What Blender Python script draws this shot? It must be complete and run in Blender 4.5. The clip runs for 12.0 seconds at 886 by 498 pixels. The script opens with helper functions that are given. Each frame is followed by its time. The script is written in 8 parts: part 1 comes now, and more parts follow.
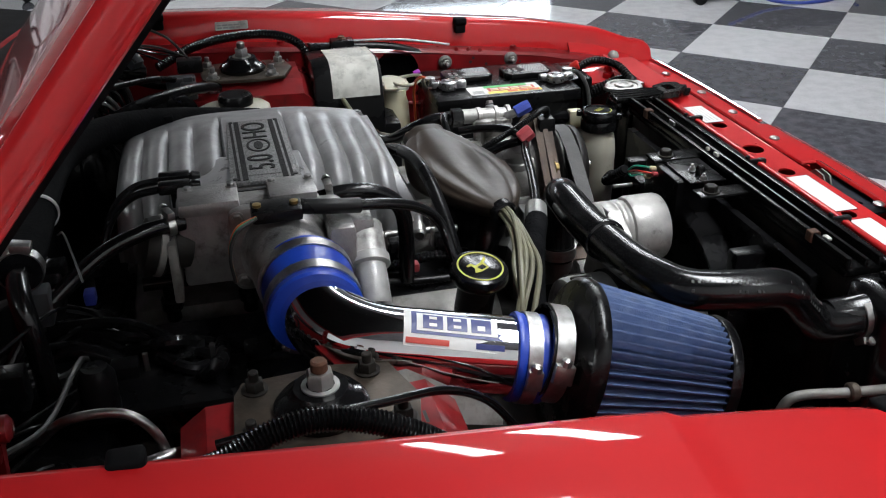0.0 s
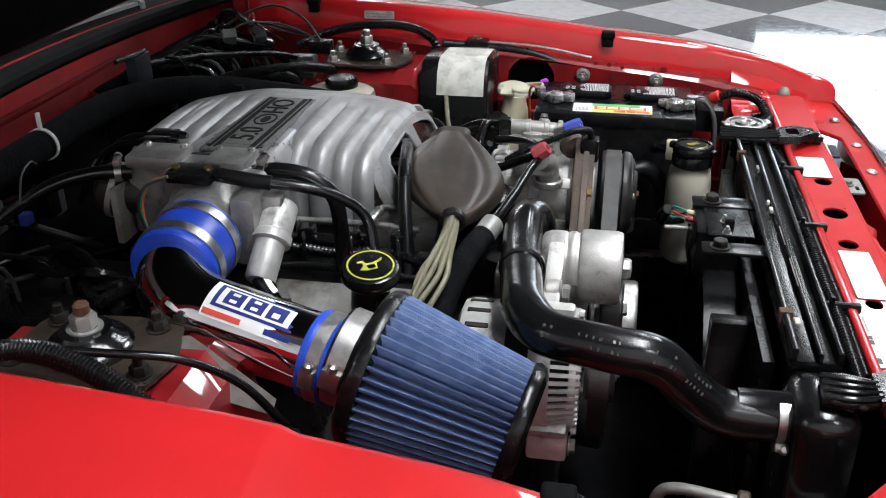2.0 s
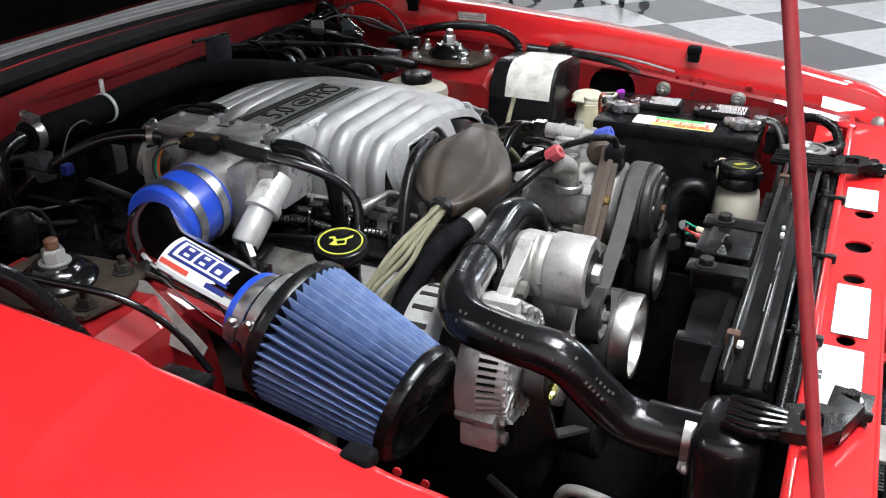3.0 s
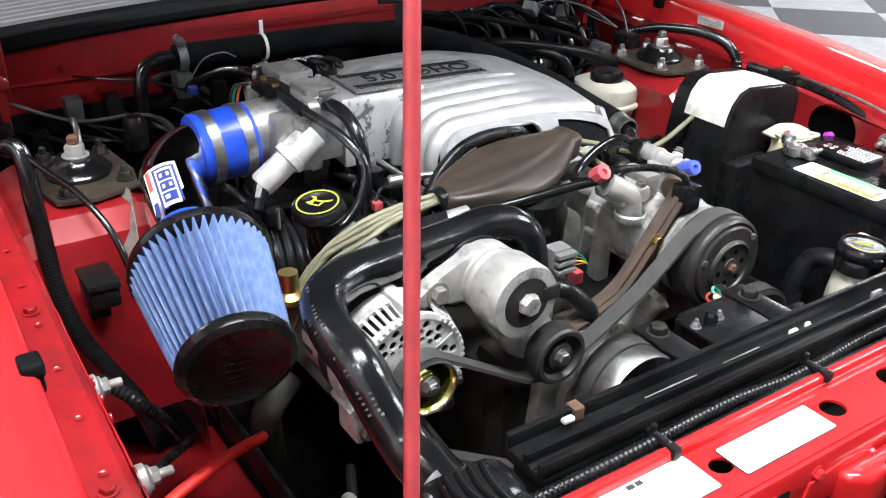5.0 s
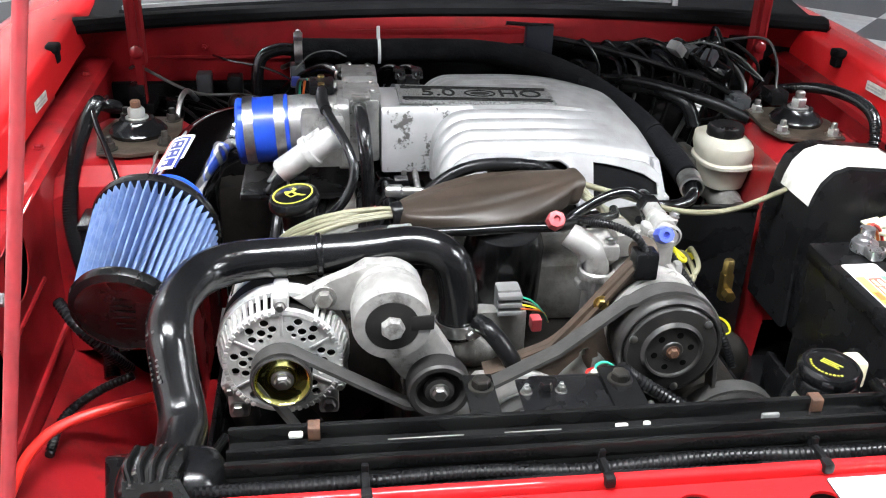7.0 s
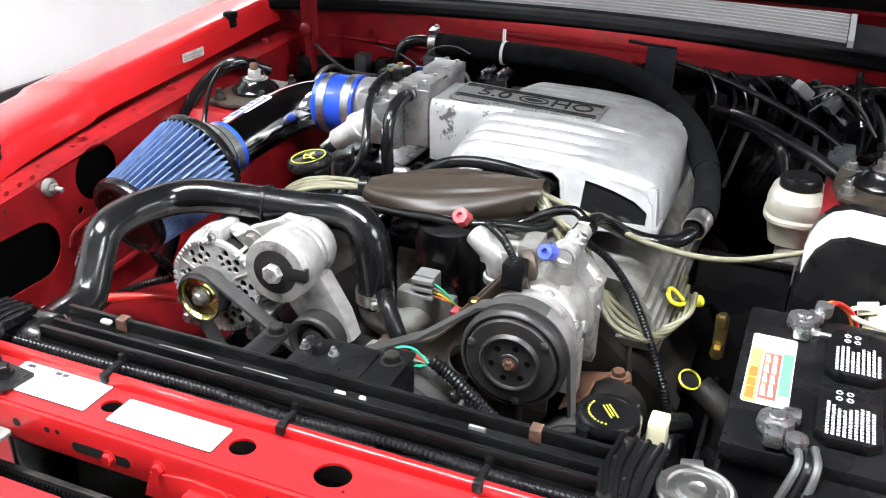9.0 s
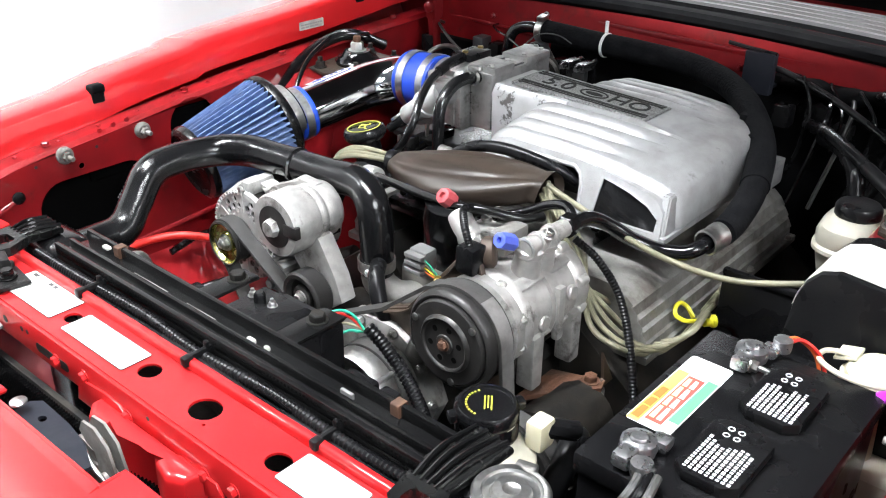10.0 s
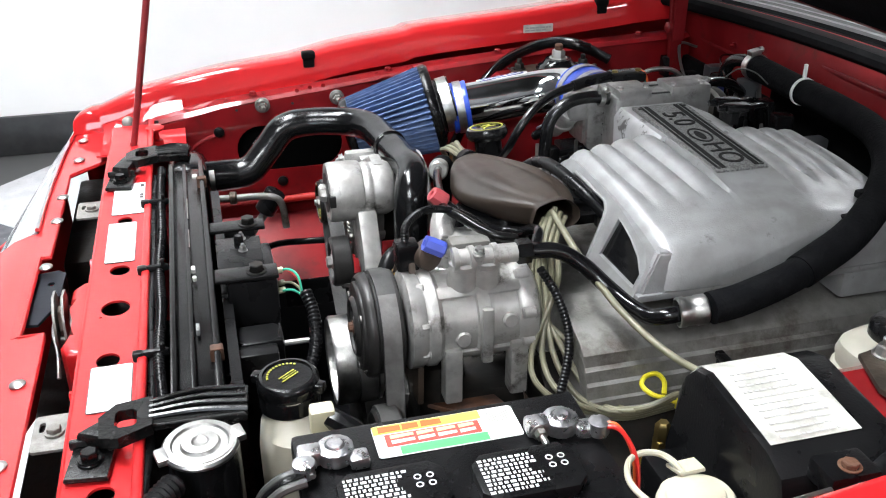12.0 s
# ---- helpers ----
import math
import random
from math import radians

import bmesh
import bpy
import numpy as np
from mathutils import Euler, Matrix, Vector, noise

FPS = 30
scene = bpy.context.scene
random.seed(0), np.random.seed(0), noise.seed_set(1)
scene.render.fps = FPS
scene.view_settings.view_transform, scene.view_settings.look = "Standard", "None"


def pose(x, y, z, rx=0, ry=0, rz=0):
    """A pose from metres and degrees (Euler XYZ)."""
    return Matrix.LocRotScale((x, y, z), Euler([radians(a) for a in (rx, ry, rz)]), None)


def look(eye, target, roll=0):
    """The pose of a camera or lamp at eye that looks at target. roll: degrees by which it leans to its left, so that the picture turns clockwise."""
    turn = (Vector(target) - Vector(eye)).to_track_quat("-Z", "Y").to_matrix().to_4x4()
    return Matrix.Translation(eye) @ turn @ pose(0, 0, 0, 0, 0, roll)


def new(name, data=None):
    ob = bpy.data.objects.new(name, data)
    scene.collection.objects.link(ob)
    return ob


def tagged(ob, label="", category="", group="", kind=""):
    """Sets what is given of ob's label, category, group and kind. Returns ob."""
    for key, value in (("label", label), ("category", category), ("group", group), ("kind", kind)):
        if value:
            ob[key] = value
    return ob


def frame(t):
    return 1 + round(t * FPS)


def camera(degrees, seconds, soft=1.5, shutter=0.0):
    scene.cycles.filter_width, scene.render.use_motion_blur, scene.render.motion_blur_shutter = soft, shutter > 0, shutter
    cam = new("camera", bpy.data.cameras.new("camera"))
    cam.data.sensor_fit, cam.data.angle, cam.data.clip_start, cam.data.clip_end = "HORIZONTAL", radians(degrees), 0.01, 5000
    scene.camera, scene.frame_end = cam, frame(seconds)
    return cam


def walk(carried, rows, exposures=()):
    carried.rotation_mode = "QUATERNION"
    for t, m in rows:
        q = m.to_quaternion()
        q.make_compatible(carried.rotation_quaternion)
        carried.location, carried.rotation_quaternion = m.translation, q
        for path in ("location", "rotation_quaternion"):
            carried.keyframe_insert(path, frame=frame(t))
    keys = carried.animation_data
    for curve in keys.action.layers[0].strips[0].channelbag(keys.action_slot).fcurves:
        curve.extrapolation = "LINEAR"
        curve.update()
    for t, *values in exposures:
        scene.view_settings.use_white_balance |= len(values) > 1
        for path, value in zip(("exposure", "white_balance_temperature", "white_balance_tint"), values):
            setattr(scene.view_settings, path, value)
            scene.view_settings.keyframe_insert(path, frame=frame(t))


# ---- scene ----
cam = camera(51.0, 12.0, 1.1)
PATH = [
    (0, (-0.058, -1.172, 1.4), (0.379, 0.539, 0.462), -0.5),
    (0.5, (0.085, -1.184, 1.394), (0.315, 0.573, 0.466), -0.6),
    (1, (0.225, -1.18, 1.387), (0.248, 0.594, 0.463), -0.6),
    (1.5, (0.368, -1.177, 1.382), (0.172, 0.59, 0.465), -0.7),
    (2, (0.465, -1.176, 1.377), (0.132, 0.573, 0.466), -0.6),
    (2.5, (0.588, -1.176, 1.372), (0.05, 0.53, 0.477), -0.5),
    (3, (0.735, -1.143, 1.367), (-0.005, 0.49, 0.481), -0.3),
    (3.5, (0.857, -1.076, 1.362), (-0.098, 0.451, 0.491), -0.0),
    (3.7, (0.896, -1.04, 1.355), (-0.142, 0.436, 0.492), 0.0),
    (5.3, (1.205, -0.666, 1.368), (-0.333, 0.207, 0.435), 1.3),
    (5.5, (1.226, -0.618, 1.369), (-0.354, 0.179, 0.436), 1.4),
    (6, (1.273, -0.504, 1.372), (-0.383, 0.122, 0.442), 1.4),
    (6.5, (1.314, -0.382, 1.375), (-0.394, 0.07, 0.438), 1.4),
    (7, (1.353, -0.238, 1.381), (-0.414, 0.002, 0.475), 1.6),
    (8.8, (1.375, 0.336, 1.392), (-0.319, -0.232, 0.496), 1.2),
    (9, (1.354, 0.404, 1.394), (-0.301, -0.272, 0.497), 1.1),
    (9.5, (1.279, 0.57, 1.395), (-0.245, -0.358, 0.491), 1.0),
    (10, (1.187, 0.721, 1.398), (-0.157, -0.433, 0.471), 0.7),
    (10.5, (1.076, 0.844, 1.399), (-0.098, -0.483, 0.471), 0.5),
    (11, (0.925, 0.958, 1.399), (-0.03, -0.536, 0.474), 0.2),
    (11.5, (0.775, 1.044, 1.397), (0.083, -0.593, 0.48), 0.0),
    (12, (0.649, 1.083, 1.394), (0.191, -0.639, 0.485), -0.1),
]
EXPOSURES = [(0, -1.50), (1, -1.48), (2, -1.12), (3, -0.62), (4.5, -0.06), (7, 0.27), (9, 0.30), (10.5, 0.0), (12, -0.46)]
walk(cam, [(t, look(eye, target, roll)) for t, eye, target, roll in PATH], EXPOSURES)

LAMP_POWER, WINDOW_POWER = 98.0, 17.0
# the last four are unseen fixtures added to brighten walls and driver side
LIGHTS = [(1.04, -0.45, 0.30, 1.8), (1.28, -0.45, 0.22, 1.8), (1.44, 3.4, 0.14, 2.2), (2.35, 3.6, 0.30, 2.2), (1.95, -2.15, 0.5, 0.26), (-3.4, -2.2, 0.30, 1.0), (-2.4, 7.2, 2.2, 0.30)]

# ---- world, lamps, exposure ----
world = bpy.data.worlds.new("room_world")
scene.world = world
world.use_nodes = True
world.node_tree.nodes["Background"].inputs[0].default_value = (0.55, 0.58, 0.62, 1)
world.node_tree.nodes["Background"].inputs[1].default_value = 0.15


# ---- materials ----
def mat(name, col, rough=0.5, metal=0.0, col2=None, nscale=30.0, bump=0.0, bscale=200.0, coat=0.0,
        rough2=None, stretch=(1, 1, 1), spec=0.5, fac=(0.4, 0.65), dirt=None, dirt_scale=9.0, dirt_fac=(0.55, 0.7),
        emit=None, estr=0.0, trans=0.0, sss=0.0, island=0.0, objrand=0.0):
    m = bpy.data.materials.new(name)
    m.use_nodes = True
    nt = m.node_tree
    n, l = nt.nodes, nt.links
    b = n["Principled BSDF"]
    b.inputs["Base Color"].default_value = (*col, 1)
    b.inputs["Roughness"].default_value = rough
    b.inputs["Metallic"].default_value = metal
    b.inputs["Specular IOR Level"].default_value = spec
    b.inputs["Coat Weight"].default_value = coat
    b.inputs["Coat Roughness"].default_value = 0.04
    b.inputs["Transmission Weight"].default_value = trans
    if sss:
        b.inputs["Subsurface Weight"].default_value = sss
        b.inputs["Subsurface Radius"].default_value = (0.01, 0.008, 0.005)
    if emit:
        b.inputs["Emission Color"].default_value = (*emit, 1)
        b.inputs["Emission Strength"].default_value = estr
    tc = n.new("ShaderNodeTexCoord")
    mp = n.new("ShaderNodeMapping")
    mp.inputs["Scale"].default_value = stretch
    l.new(tc.outputs["Object"], mp.inputs[0])
    colour = None
    nz = n.new("ShaderNodeTexNoise")
    nz.inputs["Scale"].default_value = nscale
    nz.inputs["Detail"].default_value = 6
    l.new(mp.outputs[0], nz.inputs["Vector"])
    rp = n.new("ShaderNodeMapRange")
    rp.inputs[1].default_value, rp.inputs[2].default_value = fac
    l.new(nz.outputs[0], rp.inputs[0])
    if col2:
        mx = n.new("ShaderNodeMix")
        mx.data_type = "RGBA"
        mx.inputs[6].default_value, mx.inputs[7].default_value = (*col, 1), (*col2, 1)
        l.new(rp.outputs[0], mx.inputs[0])
        colour = mx.outputs[2]
    if dirt:
        nd = n.new("ShaderNodeTexNoise")
        nd.inputs["Scale"].default_value = dirt_scale
        nd.inputs["Detail"].default_value = 9
        nd.inputs["Roughness"].default_value = 0.68
        l.new(tc.outputs["Object"], nd.inputs["Vector"])
        rd = n.new("ShaderNodeMapRange")
        rd.inputs[1].default_value, rd.inputs[2].default_value = dirt_fac
        l.new(nd.outputs[0], rd.inputs[0])
        mx = n.new("ShaderNodeMix")
        mx.data_type = "RGBA"
        mx.inputs[6].default_value, mx.inputs[7].default_value = (*col, 1), (*dirt, 1)
        if colour:
            l.new(colour, mx.inputs[6])
        l.new(rd.outputs[0], mx.inputs[0])
        colour = mx.outputs[2]
    if island or objrand:
        if island:
            src = n.new("ShaderNodeNewGeometry").outputs["Random Per Island"]
        else:
            src = n.new("ShaderNodeObjectInfo").outputs["Random"]
        amt = island or objrand
        r2 = n.new("ShaderNodeMapRange")
        r2.inputs[3].default_value, r2.inputs[4].default_value = 1 - amt, 1 + amt
        l.new(src, r2.inputs[0])
        hs = n.new("ShaderNodeHueSaturation")
        hs.inputs["Color"].default_value = (*col, 1)
        if colour:
            l.new(colour, hs.inputs["Color"])
        l.new(r2.outputs[0], hs.inputs["Value"])
        colour = hs.outputs[0]
    if colour:
        l.new(colour, b.inputs["Base Color"])
    if rough2 is not None:
        rr = n.new("ShaderNodeMapRange")
        rr.inputs[3].default_value, rr.inputs[4].default_value = rough, rough2
        l.new(rp.outputs[0], rr.inputs[0])
        l.new(rr.outputs[0], b.inputs["Roughness"])
    if bump:
        nb = n.new("ShaderNodeTexNoise")
        nb.inputs["Scale"].default_value = bscale
        nb.inputs["Detail"].default_value = 4
        l.new(mp.outputs[0], nb.inputs["Vector"])
        bp = n.new("ShaderNodeBump")
        bp.inputs["Strength"].default_value = bump
        bp.inputs["Distance"].default_value = 0.002
        l.new(nb.outputs[0], bp.inputs["Height"])
        l.new(bp.outputs[0], b.inputs["Normal"])
    return m


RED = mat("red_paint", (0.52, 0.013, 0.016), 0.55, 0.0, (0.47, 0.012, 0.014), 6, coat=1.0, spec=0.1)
RED_PANEL = mat("red_support_paint", (0.50, 0.012, 0.015), 0.5, 0.0, (0.43, 0.011, 0.013), 9, 0.06, 60, coat=0.7, spec=0.12, rough2=0.6, dirt=(0.16, 0.03, 0.025), dirt_scale=22, dirt_fac=(0.62, 0.80))
# body red set darker for the bay, its shade put into the colour
RED_BAY_SHADE = mat("red_bay_shaded", (0.235, 0.008, 0.011), 0.4, 0.0, (0.165, 0.007, 0.009), 14, 0.5, 16, coat=0.9, spec=0.2, rough2=0.5, dirt=(0.05, 0.015, 0.012), dirt_scale=13, dirt_fac=(0.55, 0.78))
# bay red, duller and darker: the shade under the hood is in the colour
RED_DULL = mat("red_firewall_shaded", (0.20, 0.008, 0.010), 0.6, 0.0, (0.15, 0.007, 0.009), 14, 0.4, 16, coat=0.08, spec=0.1, rough2=0.7, dirt=(0.05, 0.015, 0.012), dirt_scale=13, dirt_fac=(0.55, 0.78))
ALU = mat("cast_aluminium", (0.46, 0.45, 0.432), 0.34, 0.5, (0.34, 0.33, 0.312), 45, 0.14, 500, rough2=0.48, dirt=(0.075, 0.068, 0.06), dirt_scale=26, dirt_fac=(0.55, 0.70))
ALU_GREY = mat("grey_cast_throttle", (0.42, 0.415, 0.405), 0.32, 0.75, (0.31, 0.305, 0.295), 40, 0.3, 350, rough2=0.46, dirt=(0.09, 0.082, 0.075), dirt_scale=26, dirt_fac=(0.54, 0.70))
ALU_BRIGHT = mat("bright_cast_aluminium", (0.53, 0.525, 0.51), 0.38, 0.35, (0.41, 0.405, 0.39), 50, 0.16, 500, rough2=0.52, dirt=(0.15, 0.135, 0.12), dirt_scale=26, dirt_fac=(0.57, 0.72))
ALU_SILVER = mat("silver_cast_manifold", (0.325, 0.325, 0.328), 0.38, 0.45, (0.255, 0.253, 0.25), 25, 0.25, 500, rough2=0.50, dirt=(0.12, 0.115, 0.11), dirt_scale=38, dirt_fac=(0.62, 0.74))
ALU_STAIN = mat("stained_manifold", (0.49, 0.49, 0.50), 0.36, 0.5, (0.42, 0.42, 0.42), 25, 0.2, 400, dirt=(0.12, 0.115, 0.11), dirt_scale=26, dirt_fac=(0.57, 0.61))
ALU_DULL = mat("dull_aluminium", (0.25, 0.245, 0.23), 0.48, 0.5, (0.19, 0.182, 0.168), 35, 0.3, 300, rough2=0.62, dirt=(0.07, 0.055, 0.042), dirt_scale=14, dirt_fac=(0.5, 0.7))
STEEL = mat("zinc_steel", (0.50, 0.50, 0.49), 0.3, 1.0, (0.34, 0.33, 0.31), 80, 0.1, 300, rough2=0.45)
CHROME = mat("chrome", (0.86, 0.86, 0.87), 0.05, 1.0, (0.80, 0.80, 0.81), 10, rough2=0.09)
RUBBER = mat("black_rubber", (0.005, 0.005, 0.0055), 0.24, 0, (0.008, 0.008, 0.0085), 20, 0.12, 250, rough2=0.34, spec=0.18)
RUBBER_WET = mat("glossy_dressed_rubber", (0.004, 0.004, 0.0045), 0.13, 0, (0.007, 0.007, 0.0075), 12, 0.22, 90, rough2=0.24, spec=0.45)
HOSE_RUB = mat("dressed_hose_rubber", (0.004, 0.004, 0.0045), 0.13, 0, (0.007, 0.007, 0.0075), 14, 0.22, 60, rough2=0.25, spec=0.42)
FOAM = mat("black_foam_wrap", (0.004, 0.0042, 0.005), 0.85, 0, (0.008, 0.0082, 0.009), 40, 0.8, 220, spec=0.06)
PLASTIC = mat("black_plastic", (0.005, 0.005, 0.0055), 0.24, 0, (0.009, 0.009, 0.0095), 18, 0.12, 400, rough2=0.32, spec=0.16)
PLASTIC_GLOSS = mat("gloss_black_plastic", (0.005, 0.005, 0.0055), 0.16, 0, (0.008, 0.008, 0.0085), 15, 0.06, 200, rough2=0.28, spec=0.4)
BLACK_METAL = mat("black_painted_metal", (0.004, 0.004, 0.0042), 0.13, 0, (0.007, 0.007, 0.007), 15, 0.08, 150, rough2=0.22, spec=0.3, dirt=(0.05, 0.046, 0.042), dirt_scale=28, dirt_fac=(0.72, 0.82))
RAIL = mat("black_enamel_rail", (0.005, 0.005, 0.0052), 0.16, 0, (0.009, 0.009, 0.009), 15, 0.08, 90, rough2=0.26, spec=0.2, dirt=(0.04, 0.037, 0.034), dirt_scale=60, dirt_fac=(0.72, 0.84))
SCUFFED = mat("scuffed_black_casting", (0.006, 0.006, 0.006), 0.2, 0, (0.012, 0.012, 0.012), 15, 0.2, 150, rough2=0.34, spec=0.22, dirt=(0.10, 0.096, 0.092), dirt_scale=70, dirt_fac=(0.60, 0.74))
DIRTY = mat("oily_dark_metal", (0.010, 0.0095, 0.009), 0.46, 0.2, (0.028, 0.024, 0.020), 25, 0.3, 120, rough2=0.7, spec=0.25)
BLUE = mat("blue_silicone", (0.010, 0.050, 0.42), 0.36, 0, (0.012, 0.065, 0.50), 15, 0.1, 200, coat=0.1)
PLEAT = mat("blue_filter_pleats", (0.060, 0.105, 0.235), 0.75, 0, (0.10, 0.15, 0.29), 70, 0.5, 900, dirt=(0.10, 0.12, 0.17), dirt_scale=20, dirt_fac=(0.55, 0.8))
FILT_RUB = mat("filter_rubber", (0.004, 0.004, 0.0045), 0.2, 0, (0.007, 0.007, 0.007), 30, 0.1, 150, rough2=0.32, spec=0.3)
WHITE_LABEL = mat("white_label", (0.78, 0.78, 0.76), 0.5, 0, (0.70, 0.70, 0.68), 12, 0.05, 60)
OLD_LABEL = mat("aged_label", (0.60, 0.59, 0.54), 0.55, 0, (0.42, 0.41, 0.37), 40, 0.1, 80, dirt=(0.25, 0.24, 0.21), dirt_scale=45, dirt_fac=(0.5, 0.75))
FAINT_INK = mat("faded_grey_print", (0.46, 0.46, 0.45), 0.6, 0, (0.55, 0.55, 0.54), 60)
PALE_GREY = mat("pale_grey_plastic", (0.30, 0.30, 0.29), 0.42, 0, (0.24, 0.24, 0.235), 30)
MID_GREY = mat("mid_grey_plastic", (0.17, 0.17, 0.168), 0.42, 0, (0.12, 0.12, 0.118), 30)
GREY_INK = mat("grey_ink", (0.30, 0.30, 0.29), 0.6)
WHITE_INK = mat("white_ink", (0.72, 0.72, 0.72), 0.55)
BLACK_INK = mat("black_ink", (0.02, 0.02, 0.02), 0.5)
BOOT = mat("brown_rubber_boot", (0.034, 0.025, 0.019), 0.38, 0, (0.022, 0.016, 0.012), 16, 0.25, 40, rough2=0.50, spec=0.4)
KHAKI = mat("khaki_wire", (0.185, 0.175, 0.115), 0.42, 0, (0.14, 0.132, 0.085), 30, 0.1, 200)
RUST = mat("rusted_steel", (0.13, 0.058, 0.032), 0.75, 0.2, (0.06, 0.032, 0.022), 40, 0.5, 300)
BROWN = mat("brown_bracket", (0.085, 0.060, 0.045), 0.48, 0.4, (0.05, 0.038, 0.03), 22, 0.2, 200, rough2=0.62)
CREAM = mat("yellowed_plastic", (0.62, 0.58, 0.42), 0.38, 0, (0.54, 0.49, 0.33), 14, 0.06, 80, sss=0.15)
CREAM_CAP = mat("translucent_cap", (0.52, 0.50, 0.40), 0.4, 0, (0.46, 0.43, 0.32), 18, 0.06, 80, sss=0.2)
CREAM_W = mat("white_plastic_tank", (0.45, 0.43, 0.36), 0.40, 0, (0.35, 0.33, 0.265), 14, 0.06, 80, sss=0.1, dirt=(0.20, 0.18, 0.14), dirt_scale=16, dirt_fac=(0.58, 0.78))
BELT = mat("ribbed_belt", (0.030, 0.029, 0.028), 0.55, 0, (0.045, 0.043, 0.041), 50, 0.2, 300)
BELT_SHINY = mat("belt_back_sheen", (0.16, 0.155, 0.15), 0.42, 0, (0.11, 0.105, 0.10), 60, 0.2, 300)
CLUTCH = mat("clutch_steel", (0.030, 0.0285, 0.028), 0.34, 0.3, (0.020, 0.019, 0.018), 40, 0.12, 250, rough2=0.46, spec=0.35, dirt=(0.055, 0.045, 0.038), dirt_scale=35, dirt_fac=(0.62, 0.8))
# flat black that stands in for the dark inside openings
HOLE = mat("opening_black", (0.003, 0.003, 0.003), 0.9, spec=0.0)
YELLOW = mat("yellow_plastic", (0.75, 0.66, 0.03), 0.4)
YELLOW_INK = mat("yellow_ink", (0.42, 0.41, 0.04), 0.5)
GOLD = mat("gold_zinc_pulley", (0.72, 0.66, 0.24), 0.2, 1.0, (0.58, 0.60, 0.22), 25, rough2=0.32)
BRASS = mat("brass", (0.45, 0.33, 0.13), 0.35, 1.0)
CAP_RED = mat("red_cap", (0.42, 0.06, 0.07), 0.45, 0, (0.34, 0.05, 0.06), 40)
CAP_BLUE = mat("blue_cap", (0.07, 0.11, 0.52), 0.42, 0, (0.06, 0.09, 0.42), 40)
WIRE_RED = mat("red_wire", (0.55, 0.02, 0.015), 0.4)
WIRE_ORANGE = mat("orange_wire", (0.65, 0.13, 0.03), 0.45)
WIRE_GREEN = mat("green_wire", (0.02, 0.32, 0.20), 0.4)
WIRE_GREY = mat("grey_wire", (0.055, 0.055, 0.053), 0.4)
PURPLE = mat("purple_plastic", (0.36, 0.03, 0.45), 0.4)
GREY_PLASTIC = mat("grey_plastic", (0.055, 0.058, 0.062), 0.3, 0, (0.035, 0.038, 0.042), 20)
SLATE = mat("slate_bracket", (0.012, 0.0135, 0.019), 0.5, 0, (0.017, 0.0185, 0.024), 30, 0.1, 90, spec=0.12)
LEAD = mat("lead_terminal", (0.62, 0.62, 0.63), 0.24, 0.95, (0.38, 0.38, 0.39), 90, 0.9, 90, rough2=0.42)
LAB_YEL = mat("label_yellow", (0.80, 0.66, 0.10), 0.4)
LAB_PALE = mat("label_pale_yellow", (0.80, 0.72, 0.35), 0.4)
LAB_RED = mat("label_red", (0.60, 0.07, 0.05), 0.4)
LAB_GREEN = mat("label_green", (0.10, 0.52, 0.17), 0.4)
LAB_BLUE = mat("label_blue", (0.015, 0.025, 0.16), 0.4)
PLATE_GRIT = mat("grit_black_plate", (0.006, 0.006, 0.006), 0.55, 0.0, (0.014, 0.014, 0.014), 300, 0.6, 700, spec=0.12)
PLATE_METAL = mat("plate_brushed", (0.31, 0.31, 0.304), 0.42, 0.7, (0.13, 0.13, 0.128), 420, 0.6, 600, rough2=0.55, dirt=(0.06, 0.06, 0.058), dirt_scale=60, dirt_fac=(0.55, 0.75))
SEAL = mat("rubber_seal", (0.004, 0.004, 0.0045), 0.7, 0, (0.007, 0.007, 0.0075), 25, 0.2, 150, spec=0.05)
VENT = mat("cowl_vent_slat", (0.12, 0.12, 0.122), 0.45, 0, (0.11, 0.11, 0.112), 20, rough2=0.55, spec=0.3)
ROD_RED = mat("faded_red_rod", (0.30, 0.028, 0.034), 0.35, 0, (0.22, 0.022, 0.026), 40, 0.1, 120, rough2=0.5)
GLASS_DARK = mat("tinted_glass", (0.01, 0.01, 0.012), 0.04, 0.0)
LENS = mat("headlamp_lens", (0.55, 0.57, 0.6), 0.08, 0.3, (0.45, 0.47, 0.5), 40)
TILE_L = mat("light_floor_tile", (0.62, 0.62, 0.635), 0.05, 0, (0.54, 0.54, 0.555), 14, 0.03, 60, rough2=0.11, dirt=(0.46, 0.46, 0.47), dirt_scale=120, dirt_fac=(0.55, 0.65), objrand=0.08)
TILE_D = mat("dark_floor_tile", (0.075, 0.076, 0.088), 0.05, 0, (0.12, 0.121, 0.135), 18, 0.03, 60, rough2=0.11, dirt=(0.24, 0.24, 0.255), dirt_scale=130, dirt_fac=(0.6, 0.68), objrand=0.12)
GROUT = mat("tile_joint", (0.06, 0.06, 0.06), 0.6)
WALL = mat("white_wall", (0.86, 0.86, 0.85), 0.6, 0, (0.82, 0.82, 0.81), 3, 0.1, 80)
GREY_WALL = mat("grey_wall", (0.27, 0.27, 0.275), 0.6, 0, (0.24, 0.24, 0.245), 3, 0.1, 80)
CEIL = mat("ceiling_paint", (0.19, 0.19, 0.195), 0.8, 0, (0.14, 0.14, 0.145), 4)
BASEB = mat("black_baseboard", (0.015, 0.015, 0.016), 0.35, 0, (0.025, 0.025, 0.026), 20)
